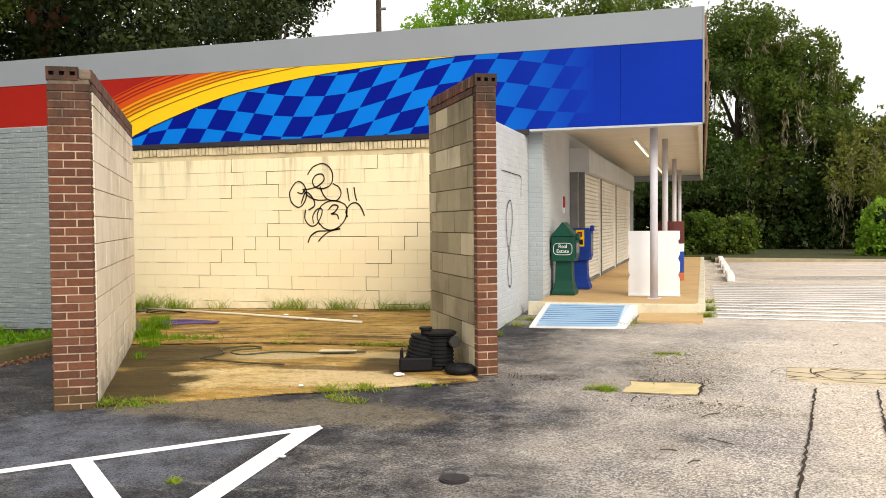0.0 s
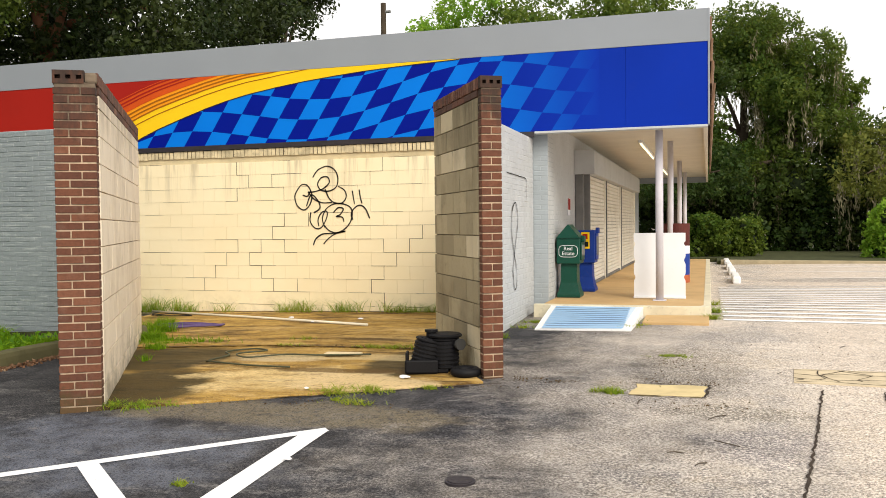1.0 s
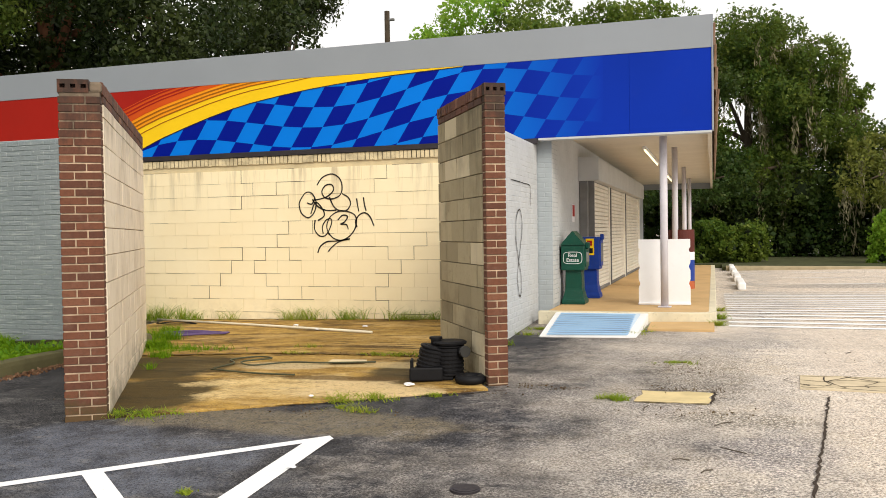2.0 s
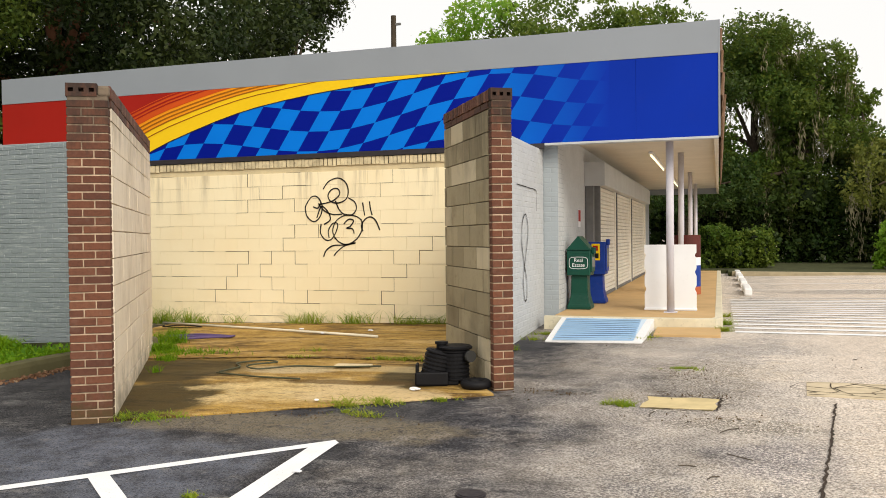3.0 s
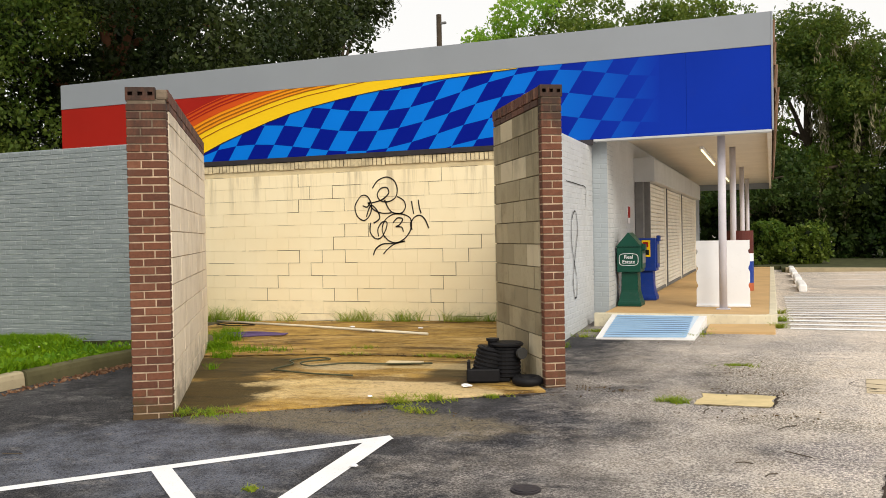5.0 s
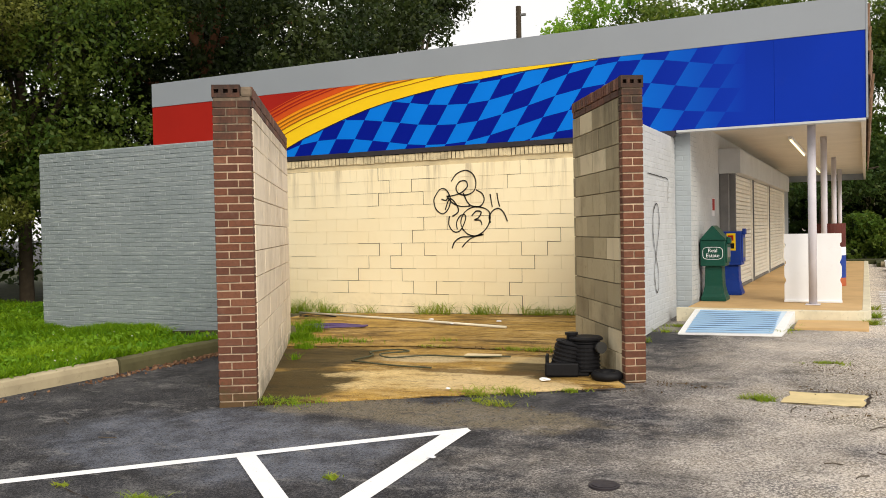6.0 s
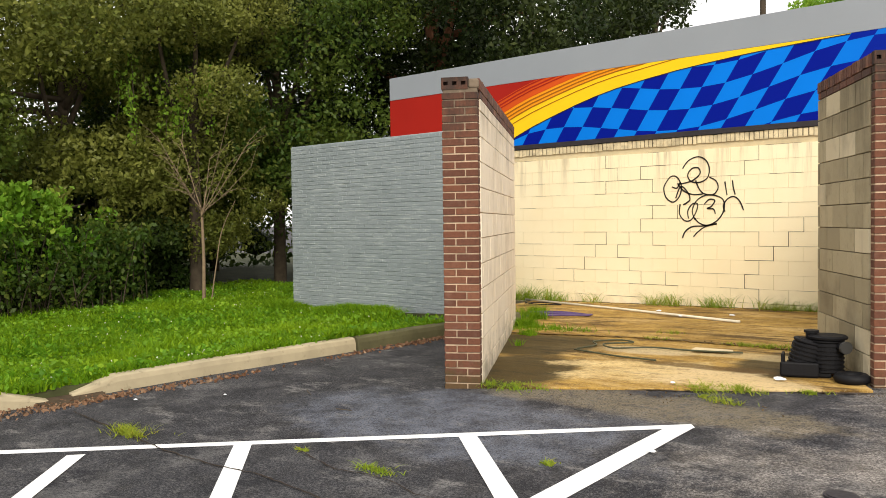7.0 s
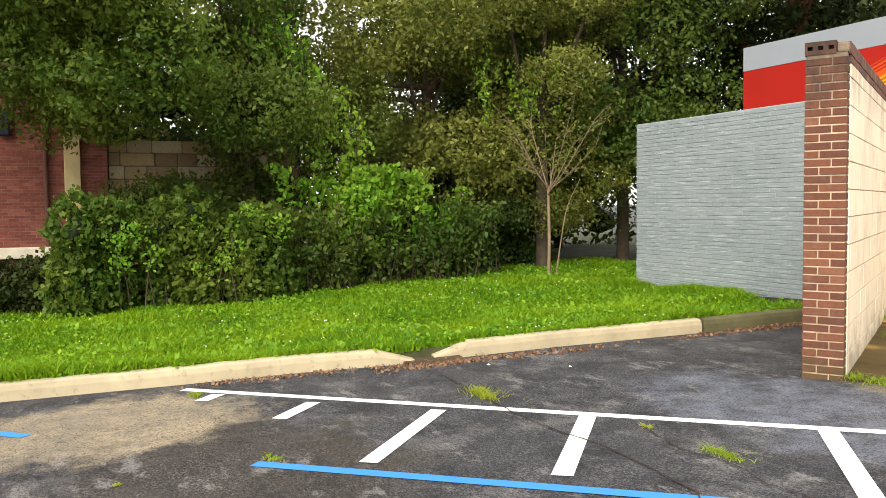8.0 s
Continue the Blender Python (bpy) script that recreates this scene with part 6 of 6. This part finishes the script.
TUFTS = [(-5.94, 3.55, 0.16, 260, 0.11), (-3.72, 3.95, 0.12, 160, 0.13), (-4.45, 3.98, 0.06, 60, 0.06), (-5.17, 1.63, 0.08, 90, 0.06), (-7.37, 1.52, 0.08, 90, 0.08), (-5.15, 0.71, 0.05, 50, 0.05), (-4.50, 6.30, 0.13, 260, 0.09), (-3.05, 6.95, 0.18, 220, 0.08),
         (-2.27, 7.25, 0.10, 140, 0.07), (-2.95, 6.70, 0.10, 70, 0.05), (-0.40, 8.93, 0.14, 200, 0.06), (-0.82, 7.28, 0.10, 160, 0.09), (-2.9, 4.6, 0.06, 70, 0.06), (-0.02, 11.6, 0.08, 120, 0.16), (-0.35, 11.55, 0.07, 70, 0.1), (-0.85, 11.0, 0.08, 60, 0.09), (-2.2, 11.2, 0.12, 120, 0.1)]
for i, (x, y, r, n, h) in enumerate(TUFTS):
    tuft(x, y, r * 0.62, int(n * 2.0), h * 0.36, 100 + i)
WING_GRASS = [(-6.62, 9.35, 0.12, 1200, 0.17, 0.8), (-6.35, 9.22, 0.2, 1100, 0.08, 1.2), (-5.95, 9.2, 0.16, 500, 0.06, 1.4), (-6.95, 9.95, 0.14, 900, 0.16, 0.8), (-7.25, 10.5, 0.12, 500, 0.12, 0.8), (-6.1, 8.75, 0.08, 300, 0.09, 0.8), (-5.7, 8.05, 0.05, 90, 0.06, 0.8)]
for i, (x, y, r, n, h, s) in enumerate(WING_GRASS):
    tuft(x, y, r, n, h, 140 + i, M_GRASS, "rank green grass beside the block wing", s, 0.02, 0.6)
SEAM_WEEDS = [(-3.59, 9.05, 0.10, 220, 0.05), (-3.25, 9.03, 0.12, 200, 0.05), (-2.95, 8.98, 0.08, 120, 0.05), (-4.55, 9.08, 0.12, 90, 0.05), (-4.6, 9.5, 0.10, 70, 0.06), (-4.58, 6.2, 0.16, 420, 0.05), (-4.3, 6.36, 0.12, 260, 0.045), (-2.75, 7.05, 0.16, 260, 0.045), (-2.68, 6.6, 0.10, 140, 0.04), (-0.95, 10.75, 0.07, 120, 0.06), (-0.9, 11.2, 0.07, 120, 0.07), (-2.25, 10.7, 0.08, 120, 0.06), (-2.3, 9.9, 0.05, 80, 0.09), (0.0, 12.2, 0.06, 160, 0.10), (0.0, 13.2, 0.06, 120, 0.09)]
for i, (x, y, r, n, h) in enumerate(SEAM_WEEDS):
    tuft(x, y, r * 0.7, n, h * 0.8, 180 + i, M_WEED, "low yellowish weeds along a paving seam", 1.3, 0.025 if y > 8.9 and x < -2.5 else 0.004)
rw = random.Random(3)
pts = []
for xa, xb, clumps in ((-8.95, -7.75, 26), (-7.45, -7.15, 5), (-6.2, -5.55, 11), (-5.35, -4.85, 7), (-4.55, -3.85, 13), (-8.9, -3.0, 12)):
    for i in range(clumps):
        x0 = rw.uniform(xa, xb)
        for k in range(rw.randrange(4, 22)):
            x, y = x0 + rw.gauss(0, 0.06), 11.98 + rw.gauss(0, 0.04)
            if y < 12.04:
                pts.append((x, y, ground_z(x, y) + 0.02))
blades("wall_weeds", pts, 0.16, M_WEED, "straggling weeds along the foot of the cream wall", "weeds", 160, 0.0045, 1.0)
c = np.array([(x + rl.normal() * 0.05, y + rl.normal() * 0.3, 0) for x, y in [(-7.35, 4.2), (-7.3, 4.6), (-7.2, 5.2), (-7.55, 3.6), (-7.7, 2.6), (-7.8, 2.0), (-7.05, 7.6), (-6.98, 8.2), (-6.9, 8.8), (-7.1, 7.0), (-7.0, 7.9), (-6.95, 8.5), (-6.85, 9.1), (-7.4, 3.9), (-7.35, 3.7)] for _ in range(110)])
c[:, 2] = [ground_z(x, y) + 0.006 + 0.012 * rl.rand() for x, y, _ in c]
c[:, 0] = np.maximum(c[:, 0], [kerb_x(y) + 0.02 for y in c[:, 1]])
q, f = leaf_quads(c, 0.025 + 0.025 * rl.rand(len(c)), 9, 0.0, 0.7)
dl = new("fallen_leaves", raw_mesh("fallen_leaves", q, f, M_DRYLEAF))
tagged(dl, "dry brown fallen leaves drifted against the kerb", "leaves", kind="stuff")

c = np.array([(x + rl.normal() * sx_, y + rl.normal() * sy_, 0) for x, y, sx_, sy_, n in [(-1.55, 7.72, 0.1, 0.06, 60), (-1.3, 7.65, 0.12, 0.04, 50), (-2.4, 7.35, 0.4, 0.05, 90), (-0.35, 8.6, 0.15, 0.35, 120), (-0.35, 7.72, 0.25, 0.05, 90), (-0.05, 6.9, 0.25, 0.1, 70), (-3.6, 6.55, 0.7, 0.08, 120), (-5.5, 11.9, 1.6, 0.06, 160), (-3.2, 9.02, 0.5, 0.04, 90), (0.6, 9.5, 1.2, 1.2, 40)] for _ in range(n)])
c[:, 2] = [ground_z(x, y) + 0.008 + (0.026 if y > 8.8 and x < -2.5 else 0.0) for x, y, _ in c]
q, f = leaf_quads(c, 0.008 + 0.014 * rl.rand(len(c)), 19, 0.0, 0.7)
gl2 = new("ground_litter", raw_mesh("ground_litter", q, f, M_LITTER))
tagged(gl2, "scattered bits of dry leaf and bark on the paving", "leaves", kind="stuff")

# ---- loose things in the enclosure ----
def gp(x, y, dz=0.0):
    return (x, y, ground_z(x, y) + 0.03 + dz)


pole = thing("plastic_pipe", "long white plastic pipe lying on the slab", "pipe")
part("pipe", tube_bm([gp(-8.45, 11.9, 0.015), gp(-6.4, 11.3, 0.015), gp(-4.25, 10.60, 0.015)], 0.018, 10), plain("yellowed_plastic", (0.86, 0.79, 0.62), 0.5, dirt_amount=0.1), pole, smooth=True)
hose = thing("garden_hose", "thin dull green hose tangled on the slab", "hose")
M_HOSE = plain("dull_green_hose", (0.075, 0.08, 0.045), 0.5, 0.3, 8)
part("hose_run", tube_bm([p for p in smooth_path3([gp(-4.95, 8.05, 0.012), gp(-4.9, 8.35, 0.012), gp(-5.05, 8.55, 0.012), gp(-4.85, 8.75, 0.012), gp(-4.6, 8.62, 0.02), gp(-4.8, 8.35, 0.03), gp(-4.62, 8.25, 0.012), gp(-4.3, 8.45, 0.012), gp(-3.9, 8.45, 0.012), gp(-3.36, 8.54, 0.012)])], 0.009, 8), M_HOSE, hose, smooth=True)
part("hose_end", tube_bm([p for p in smooth_path3([gp(-4.95, 8.0, 0.012), gp(-4.4, 7.85, 0.012), gp(-3.9, 7.8, 0.012)])], 0.009, 8), M_HOSE, hose, smooth=True)
brd2 = thing("wood_board", "short pale wooden board lying on the slab", "board")
bm = box_bm(-0.19, -0.065, 0, 0.19, 0.065, 0.02, 0.004)
bmesh.ops.transform(bm, matrix=pose(*gp(-3.68, 8.56), 0, 0, 8), verts=bm.verts)
part("board", bm, plain("pale_board", (0.72, 0.60, 0.38), 0.85, 0.2, 9), brd2)
pur = thing("purple_hose", "flattened purple discharge hose coiled on the slab", "hose")
for k in range(3):
    part("hose_loop", tube_bm([p for p in smooth_path3([gp(-7.2, 10.15 + 0.07 * k, 0.02 + 0.012 * k), gp(-6.8, 10.35 + 0.06 * k, 0.02 + 0.012 * k), gp(-6.3, 10.52 - 0.03 * k, 0.02), gp(-6.6, 10.25, 0.03), gp(-7.15, 10.02 + 0.05 * k, 0.02)])], 0.012, 8), plain("purple_hose_skin", (0.11, 0.07, 0.19), 0.5, 0.3, 6), pur, smooth=True)
blk = thing("electric_cable", "dark cable heaped beside the wall", "cable")
part("cable", tube_bm([p for p in smooth_path3([gp(-8.2, 11.55, 0.02), gp(-7.9, 11.35, 0.02), gp(-7.4, 11.4, 0.02), gp(-7.8, 11.5, 0.03), gp(-8.1, 11.4, 0.02)])], 0.008, 8), M_BLACK, blk, smooth=True)

mot = thing("black_motor", "discarded black ribbed motor unit on the slab", "motor", (-2.45, 7.9, ground_z(-2.45, 7.9) + 0.02), 17)
mot.scale = (0.92, 0.92, 0.84)


def ribbed(name, x, y, r, z0, z1, ribs, tilt, parent):
    """A drum with proud ring ribs, leaning by tilt."""
    m = pose(x, y, 0, 0, tilt, 0)
    bm = tube_bm([(0, 0, z0), (0, 0, z0 + 0.04), (0, 0, z1 - 0.05), (0, 0, z1)], [r * 0.8, r * 0.94, r * 0.94, r * 0.7], 24)
    bmesh.ops.transform(bm, matrix=m, verts=bm.verts)
    drum = part(name, bm, M_BLACK, parent)
    for k in range(ribs):
        z = z0 + (z1 - z0) * (k + 0.5) / ribs
        h = (z1 - z0) / ribs * 0.3
        bm = tube_bm([(0, 0, z - h), (0, 0, z - h * 0.5), (0, 0, z + h * 0.5), (0, 0, z + h)], [r * 0.95, r, r, r * 0.95], 24)
        bmesh.ops.transform(bm, matrix=m, verts=bm.verts)
        part("rib", bm, M_BLACK, drum)
    return drum


ribbed("fin_drum", -0.13, -0.01, 0.155, 0.03, 0.37, 8, 13, mot)
ribbed("fin_drum", 0.08, -0.02, 0.15, 0.04, 0.38, 8, 0, mot)
part("top_plate", tube_bm([(0.09, -0.02, 0.38), (0.09, -0.02, 0.40), (0.09, -0.02, 0.415)], [0.165, 0.17, 0.15], 24), M_BLACK, mot)
part("filler_cap", tube_bm([(-0.05, 0, 0.36), (-0.05, 0, 0.45)], 0.05, 16), M_BLACK, mot)
part("cap_rim", tube_bm([(-0.05, 0, 0.43), (-0.05, 0, 0.455)], 0.065, 16), M_BLACK, mot)
port = part("port", tube_bm([(0.18, -0.08, 0.31), (0.235, -0.15, 0.31)], [0.05, 0.058], 16), M_BLACK, mot)
part("port_ring", tube_bm([(0.228, -0.142, 0.31), (0.245, -0.163, 0.31)], [0.062, 0.062], 16), plain("scuffed_black_metal", (0.05, 0.05, 0.05), 0.4), port)
part("gear_case", box_bm(-0.22, 0.02, 0.03, 0.02, 0.2, 0.33, 0.03, 2), M_BLACK, mot)
part("side_fin", box_bm(-0.31, -0.06, 0.0, -0.28, 0.10, 0.21, 0.012, 2), M_BLACK, mot)
part("base_frame", box_bm(-0.30, -0.15, 0.0, 0.12, 0.14, 0.05, 0.015, 2), M_BLACK, mot)
part("skid_plate", box_bm(-0.31, -0.19, 0.0, 0.02, -0.16, 0.15, 0.02, 2), M_BLACK, mot)
tire = thing("small_tyre", "small black rubber tyre lying flat", "tyre", (-2.12, 7.72, ground_z(-2.12, 7.72) + 0.055))
bm = bmesh.new()
n1, n2 = 28, 10
vs = [[bm.verts.new(((0.10 + 0.042 * math.cos(b)) * math.cos(a), (0.10 + 0.042 * math.cos(b)) * math.sin(a), 0.04 * math.sin(b))) for b in (6.2832 * j / n2 for j in range(n2))] for a in (6.2832 * i / n1 for i in range(n1))]
for i in range(n1):
    for j in range(n2):
        bm.faces.new((vs[i][j], vs[(i + 1) % n1][j], vs[(i + 1) % n1][(j + 1) % n2], vs[i][(j + 1) % n2]))
part("tread", bm, M_BLACK, tire, smooth=True)

# ---- lot details ----
mh = thing("drain_cover", "small round dark iron cover set in asphalt", "drain cover", (-1.37, 4.95, ground_z(-1.37, 4.95) + 0.004), kind="structure")
part("rim", tube_bm([(0, 0, -0.02), (0, 0, 0.008)], 0.085, 28), M_DARKTRIM, mh)
part("lid", tube_bm([(0, 0, 0.0), (0, 0, 0.012)], 0.07, 28), M_DARKTRIM, mh)
pz = part("concrete_patch", prism_bm([(-0.66, 7.24), (-0.5, 7.21), (-0.33, 7.23), (-0.12, 7.20), (-0.07, 7.31), (-0.10, 7.45), (-0.06, 7.6), (-0.25, 7.64), (-0.42, 7.61), (-0.63, 7.64), (-0.61, 7.5), (-0.65, 7.38)], lambda x, y: ground_z(x, y) - 0.05, lambda x, y: ground_z(x, y) + 0.006, 0.004), plain("sandy_patch", (0.66, 0.53, 0.28), 0.9, 0.25, 5, fine=120))
tagged(pz, "small sandy concrete patch in the asphalt", "patch", kind="structure")


def ground_crack(name, pts, width, label, seed, parent=None, lift=0.0085):
    """A ragged dark crack lying in the paving."""
    r = random.Random(seed)
    bm = bmesh.new()
    prev = None
    for (x0, y0), (x1, y1) in zip(pts, pts[1:]):
        n = max(3, int(math.dist((x0, y0), (x1, y1)) / 0.05))
        d = Vector((x1 - x0, y1 - y0)).normalized()
        for i in range(n + 1):
            s = i / n
            w = width * r.uniform(0.4, 1.3) / 2
            j = r.uniform(-1, 1) * width * 0.5
            x, y = x0 + (x1 - x0) * s - d.y * j, y0 + (y1 - y0) * s + d.x * j
            cur = [bm.verts.new((x - d.y * w * k, y + d.x * w * k, ground_z(x, y) + lift)) for k in (-1, 1)]
            if prev:
                bm.faces.new((prev[0], prev[1], cur[1], cur[0]))
            prev = cur
    for fc in bm.faces:
        fc.normal_update()
        if fc.normal.z < 0:
            fc.normal_flip()
    ob = part(name, bm, M_DARK_JOINT, parent)
    return ob if parent else tagged(ob, label, "crack", kind="structure")


CR = "dark open crack in the paving"
ground_crack("paving_crack", [(0.78, 7.56), (0.70, 7.0), (0.60, 6.3), (0.40, 5.03), (0.22, 3.6)], 0.018, CR, 1)
ground_crack("paving_crack", [(1.21, 7.55), (1.12, 6.88), (1.02, 6.2)], 0.014, CR, 2)
ground_crack("paving_crack", [(-7.1, 3.64), (-6.14, 3.53), (-5.27, 3.43), (-4.67, 3.42), (-4.28, 3.47), (-3.76, 3.42), (-3.3, 3.36), (-2.9, 3.1)], 0.014, CR, 3)
ground_crack("paving_crack", [(-4.48, 3.95), (-3.95, 3.80), (-3.68, 3.84), (-3.48, 3.83), (-3.2, 3.74), (-2.75, 3.78)], 0.010, CR, 4)
cp = thing("cracked_patch", "crazed pale concrete patch set in the lot", "patch", kind="structure")
part("patch", prism_bm([(0.60, 7.84), (1.95, 7.66), (2.1, 8.3), (0.65, 8.42)], lambda x, y: ground_z(x, y) - 0.05, lambda x, y: ground_z(x, y) + 0.006, 0.0), plain("crazed_concrete", (0.64, 0.53, 0.36), 0.9, 0.25, 5, fine=110), cp)
rcp = random.Random(12)
for i in range(8):
    x0 = 0.62 + i * 0.18 + rcp.uniform(-0.05, 0.05)
    ground_crack("crack", [(x0, 7.86 + rcp.uniform(0, 0.1)), (x0 + rcp.uniform(-0.12, 0.16), 8.0 + rcp.uniform(-0.05, 0.05)), (x0 + rcp.uniform(-0.12, 0.16), 8.17), (x0 + rcp.uniform(-0.14, 0.16), 8.36)], 0.010, "", 20 + i, cp)
for y in (7.86, 8.02, 8.2, 8.38):
    ground_crack("crack", [(0.62, y)] + [(0.8 + 0.19 * v, y - 0.013 * v + rcp.uniform(-0.07, 0.06)) for v in range(6)] + [(1.95, y - 0.12)], 0.010, "", 30 + int(y * 10), cp)
for a, b in (((-0.66, 7.21), (-0.08, 7.19)), ((-0.08, 7.19), (-0.05, 7.64)), ((-0.05, 7.64), (-0.66, 7.66))):
    ground_crack("paving_crack", [a, b], 0.02, "dark soil seam round the sandy patch", 50 + int(a[1] * 10))
ground_crack("paving_crack", [(-5.0, 5.96), (-3.9, 6.55), (-3.1, 6.85), (-1.75, 7.5)], 0.03, "dark seam between slab and asphalt", 61)

ground_crack("paving_crack", [(-8.3, 12.03), (-6.0, 12.04), (-4.2, 12.03), (-2.7, 12.04)], 0.05, "dark soil seam along the foot of the cream wall", 62, None, 0.033)
ground_crack("paving_crack", [(-6.6, 8.74), (-4.85, 9.06), (-3.5, 9.03), (-2.78, 8.94)], 0.03, "dark seam between the two slabs", 63, None, 0.033)

# low debris: twigs, paper scraps, leaves
M_TWIG = plain("grey_twig", (0.10, 0.08, 0.06), 0.9)
rt = random.Random(31)
for x, y in ((-0.25, 5.7), (0.05, 5.95), (-0.1, 5.5), (-0.55, 7.0), (0.0, 6.6), (1.2, 9.6), (-5.1, 4.9), (-5.9, 5.2)):
    a, ln = rt.uniform(0, 6.28), rt.uniform(0.04, 0.12)
    tw = thing("twig", "small grey twig lying on the asphalt", "twig", (x, y, ground_z(x, y) + 0.008), math.degrees(a))
    part("stick", tube_bm([(-ln, 0, 0), (0, 0.012, 0.003), (ln, 0, 0)], 0.004, 5), M_TWIG, tw)
for x, y, s in ((-2.52, 5.12, 0.03), (-2.62, 7.5, 0.05), (-3.3, 6.95, 0.025), (-6.45, 4.7, 0.018), (-7.0, 4.15, 0.022), (-5.15, 10.9, 0.05), (-4.6, 11.2, 0.04), (-5.7, 11.3, 0.04)):
    bm = bmesh.new()
    bmesh.ops.create_icosphere(bm, subdivisions=2, radius=1.0)
    for vv in bm.verts:
        vv.co = Vector((vv.co.x * s, vv.co.y * s * 0.7, max(vv.co.z, -0.4) * s * 0.35)) * (1 + 0.35 * noise.noise(vv.co * 2 + Vector((x, y, 0))))
    sc = part("paper_scrap", bm, M_WHITE)
    sc.location = (x, y, ground_z(x, y) + 0.02 + (0.02 if y > 6.9 and x > -5.9 else 0))
    tagged(sc, "small crumpled white paper scrap on the ground", "litter")
dirt = part("kerb_gap_soil", prism_bm([(-7.42, 3.6), (-7.36, 4.1), (-8.4, 4.3), (-8.4, 3.4)], lambda x, y: ground_z(x, y) - 0.1, lambda x, y: ground_z(x, y) + 0.008 + 0.1 * min(1.0, max(0.0, -7.55 - x)), 0.0), plain("leaf_litter_soil", (0.075, 0.05, 0.028), 0.95, 0.4, 9, bump=0.6))
tagged(dirt, "leaf-littered soil in the gap between kerbs", "soil", kind="structure")

# ---- brick building beyond the hedge ----
HX = -20.0
hb = thing("brick_building", "red brick building with cream pilaster behind the hedge", "building", (0, 0, 0))
HZ = -0.6
M_HBRICK = brick_mat("house_brick", (0.24, 0.065, 0.045), (0.17, 0.045, 0.035), (0.29, 0.10, 0.07), use_island=True, amount=0.1)
part("wall", box_bm(HX - 8, -10.0, HZ, HX - 0.02, 1.75, 6.4), mortar_mat("house_mortar", (0.28, 0.17, 0.13)), hb)
brick_face("bricks", -4.0, 1.75, lambda x: HZ, 6.3, HX - 0.02, "y", M_HBRICK, hb, 41)
part("roof", box_bm(HX - 8.3, -10.3, 6.4, HX + 0.3, 2.05, 6.6, 0.03), M_ROOF, hb)
M_CREAMSTONE = plain("cream_stone", (0.66, 0.52, 0.28), 0.8, 0.15, 4)
part("pilaster", box_bm(HX - 0.02, 0.88, HZ, HX + 0.10, 1.20, 6.3, 0.01), M_CREAMSTONE, hb, "cream stone pilaster")
part("downpipe", tube_bm([(HX + 0.05, 0.52, HZ), (HX + 0.05, 0.52, 6.3)], 0.05, 10), plain("brown_pipe", (0.12, 0.05, 0.035)), hb, "brown downpipe")
part("sill", box_bm(HX - 0.02, -4.0, 0.38, HX + 0.16, 0.66, 0.62, 0.03, 2), plain("white_sill", (0.74, 0.68, 0.55), 0.7, 0.2, 5), hb, "worn white ledge")
part("wall_lamp", box_bm(HX + 0.0, -0.36, 2.95, HX + 0.14, -0.14, 3.5, 0.03, 2), plain("dark_lamp", (0.02, 0.025, 0.05)), hb, "dark wall lamp")
st = thing("stone_wall", "weathered pale stone block wall behind the hedge", "wall", (0, 0, 0))
part("core", box_bm(HX - 0.75, 1.78, HZ, HX - 0.45, 6.2, 2.95), mortar_mat("stone_mortar", (0.20, 0.17, 0.13)), st)
sm = mesh_of(box_bm(-0.5, -0.5, -0.5, 0.5, 0.5, 0.5, 0.04), "stone", brick_mat("pale_stone", (0.50, 0.37, 0.20), (0.27, 0.19, 0.11), (0.62, 0.52, 0.36), (0.10, 0.06, 0.04)))
rst = random.Random(7)
for j in range(12):
    y = 1.8 - rst.uniform(0, 0.3)
    while y < 6.1:
        w = rst.uniform(0.35, 0.75)
        a, b = max(y, 1.8), min(y + w, 6.15)
        if b - a > 0.08:
            piece("stone", sm, st, pose(HX - 0.44 + rst.uniform(-0.01, 0.02), (a + b) / 2, HZ + 0.02 + j * 0.295 + 0.147), (0.1, b - a - 0.02, 0.275))
        y += w

up = thing("utility_pole", "weathered wooden utility pole behind the store", "utility pole", (-14.2, 37.0, 0.2))
part("pole", tube_bm([(0, 0, -0.2), (0, 0, 11.4)], [0.16, 0.12], 12), M_BARK, up)
part("insulator", box_bm(0.08, -0.06, 10.95, 0.35, 0.06, 11.05, 0.01), M_JAMB, up)
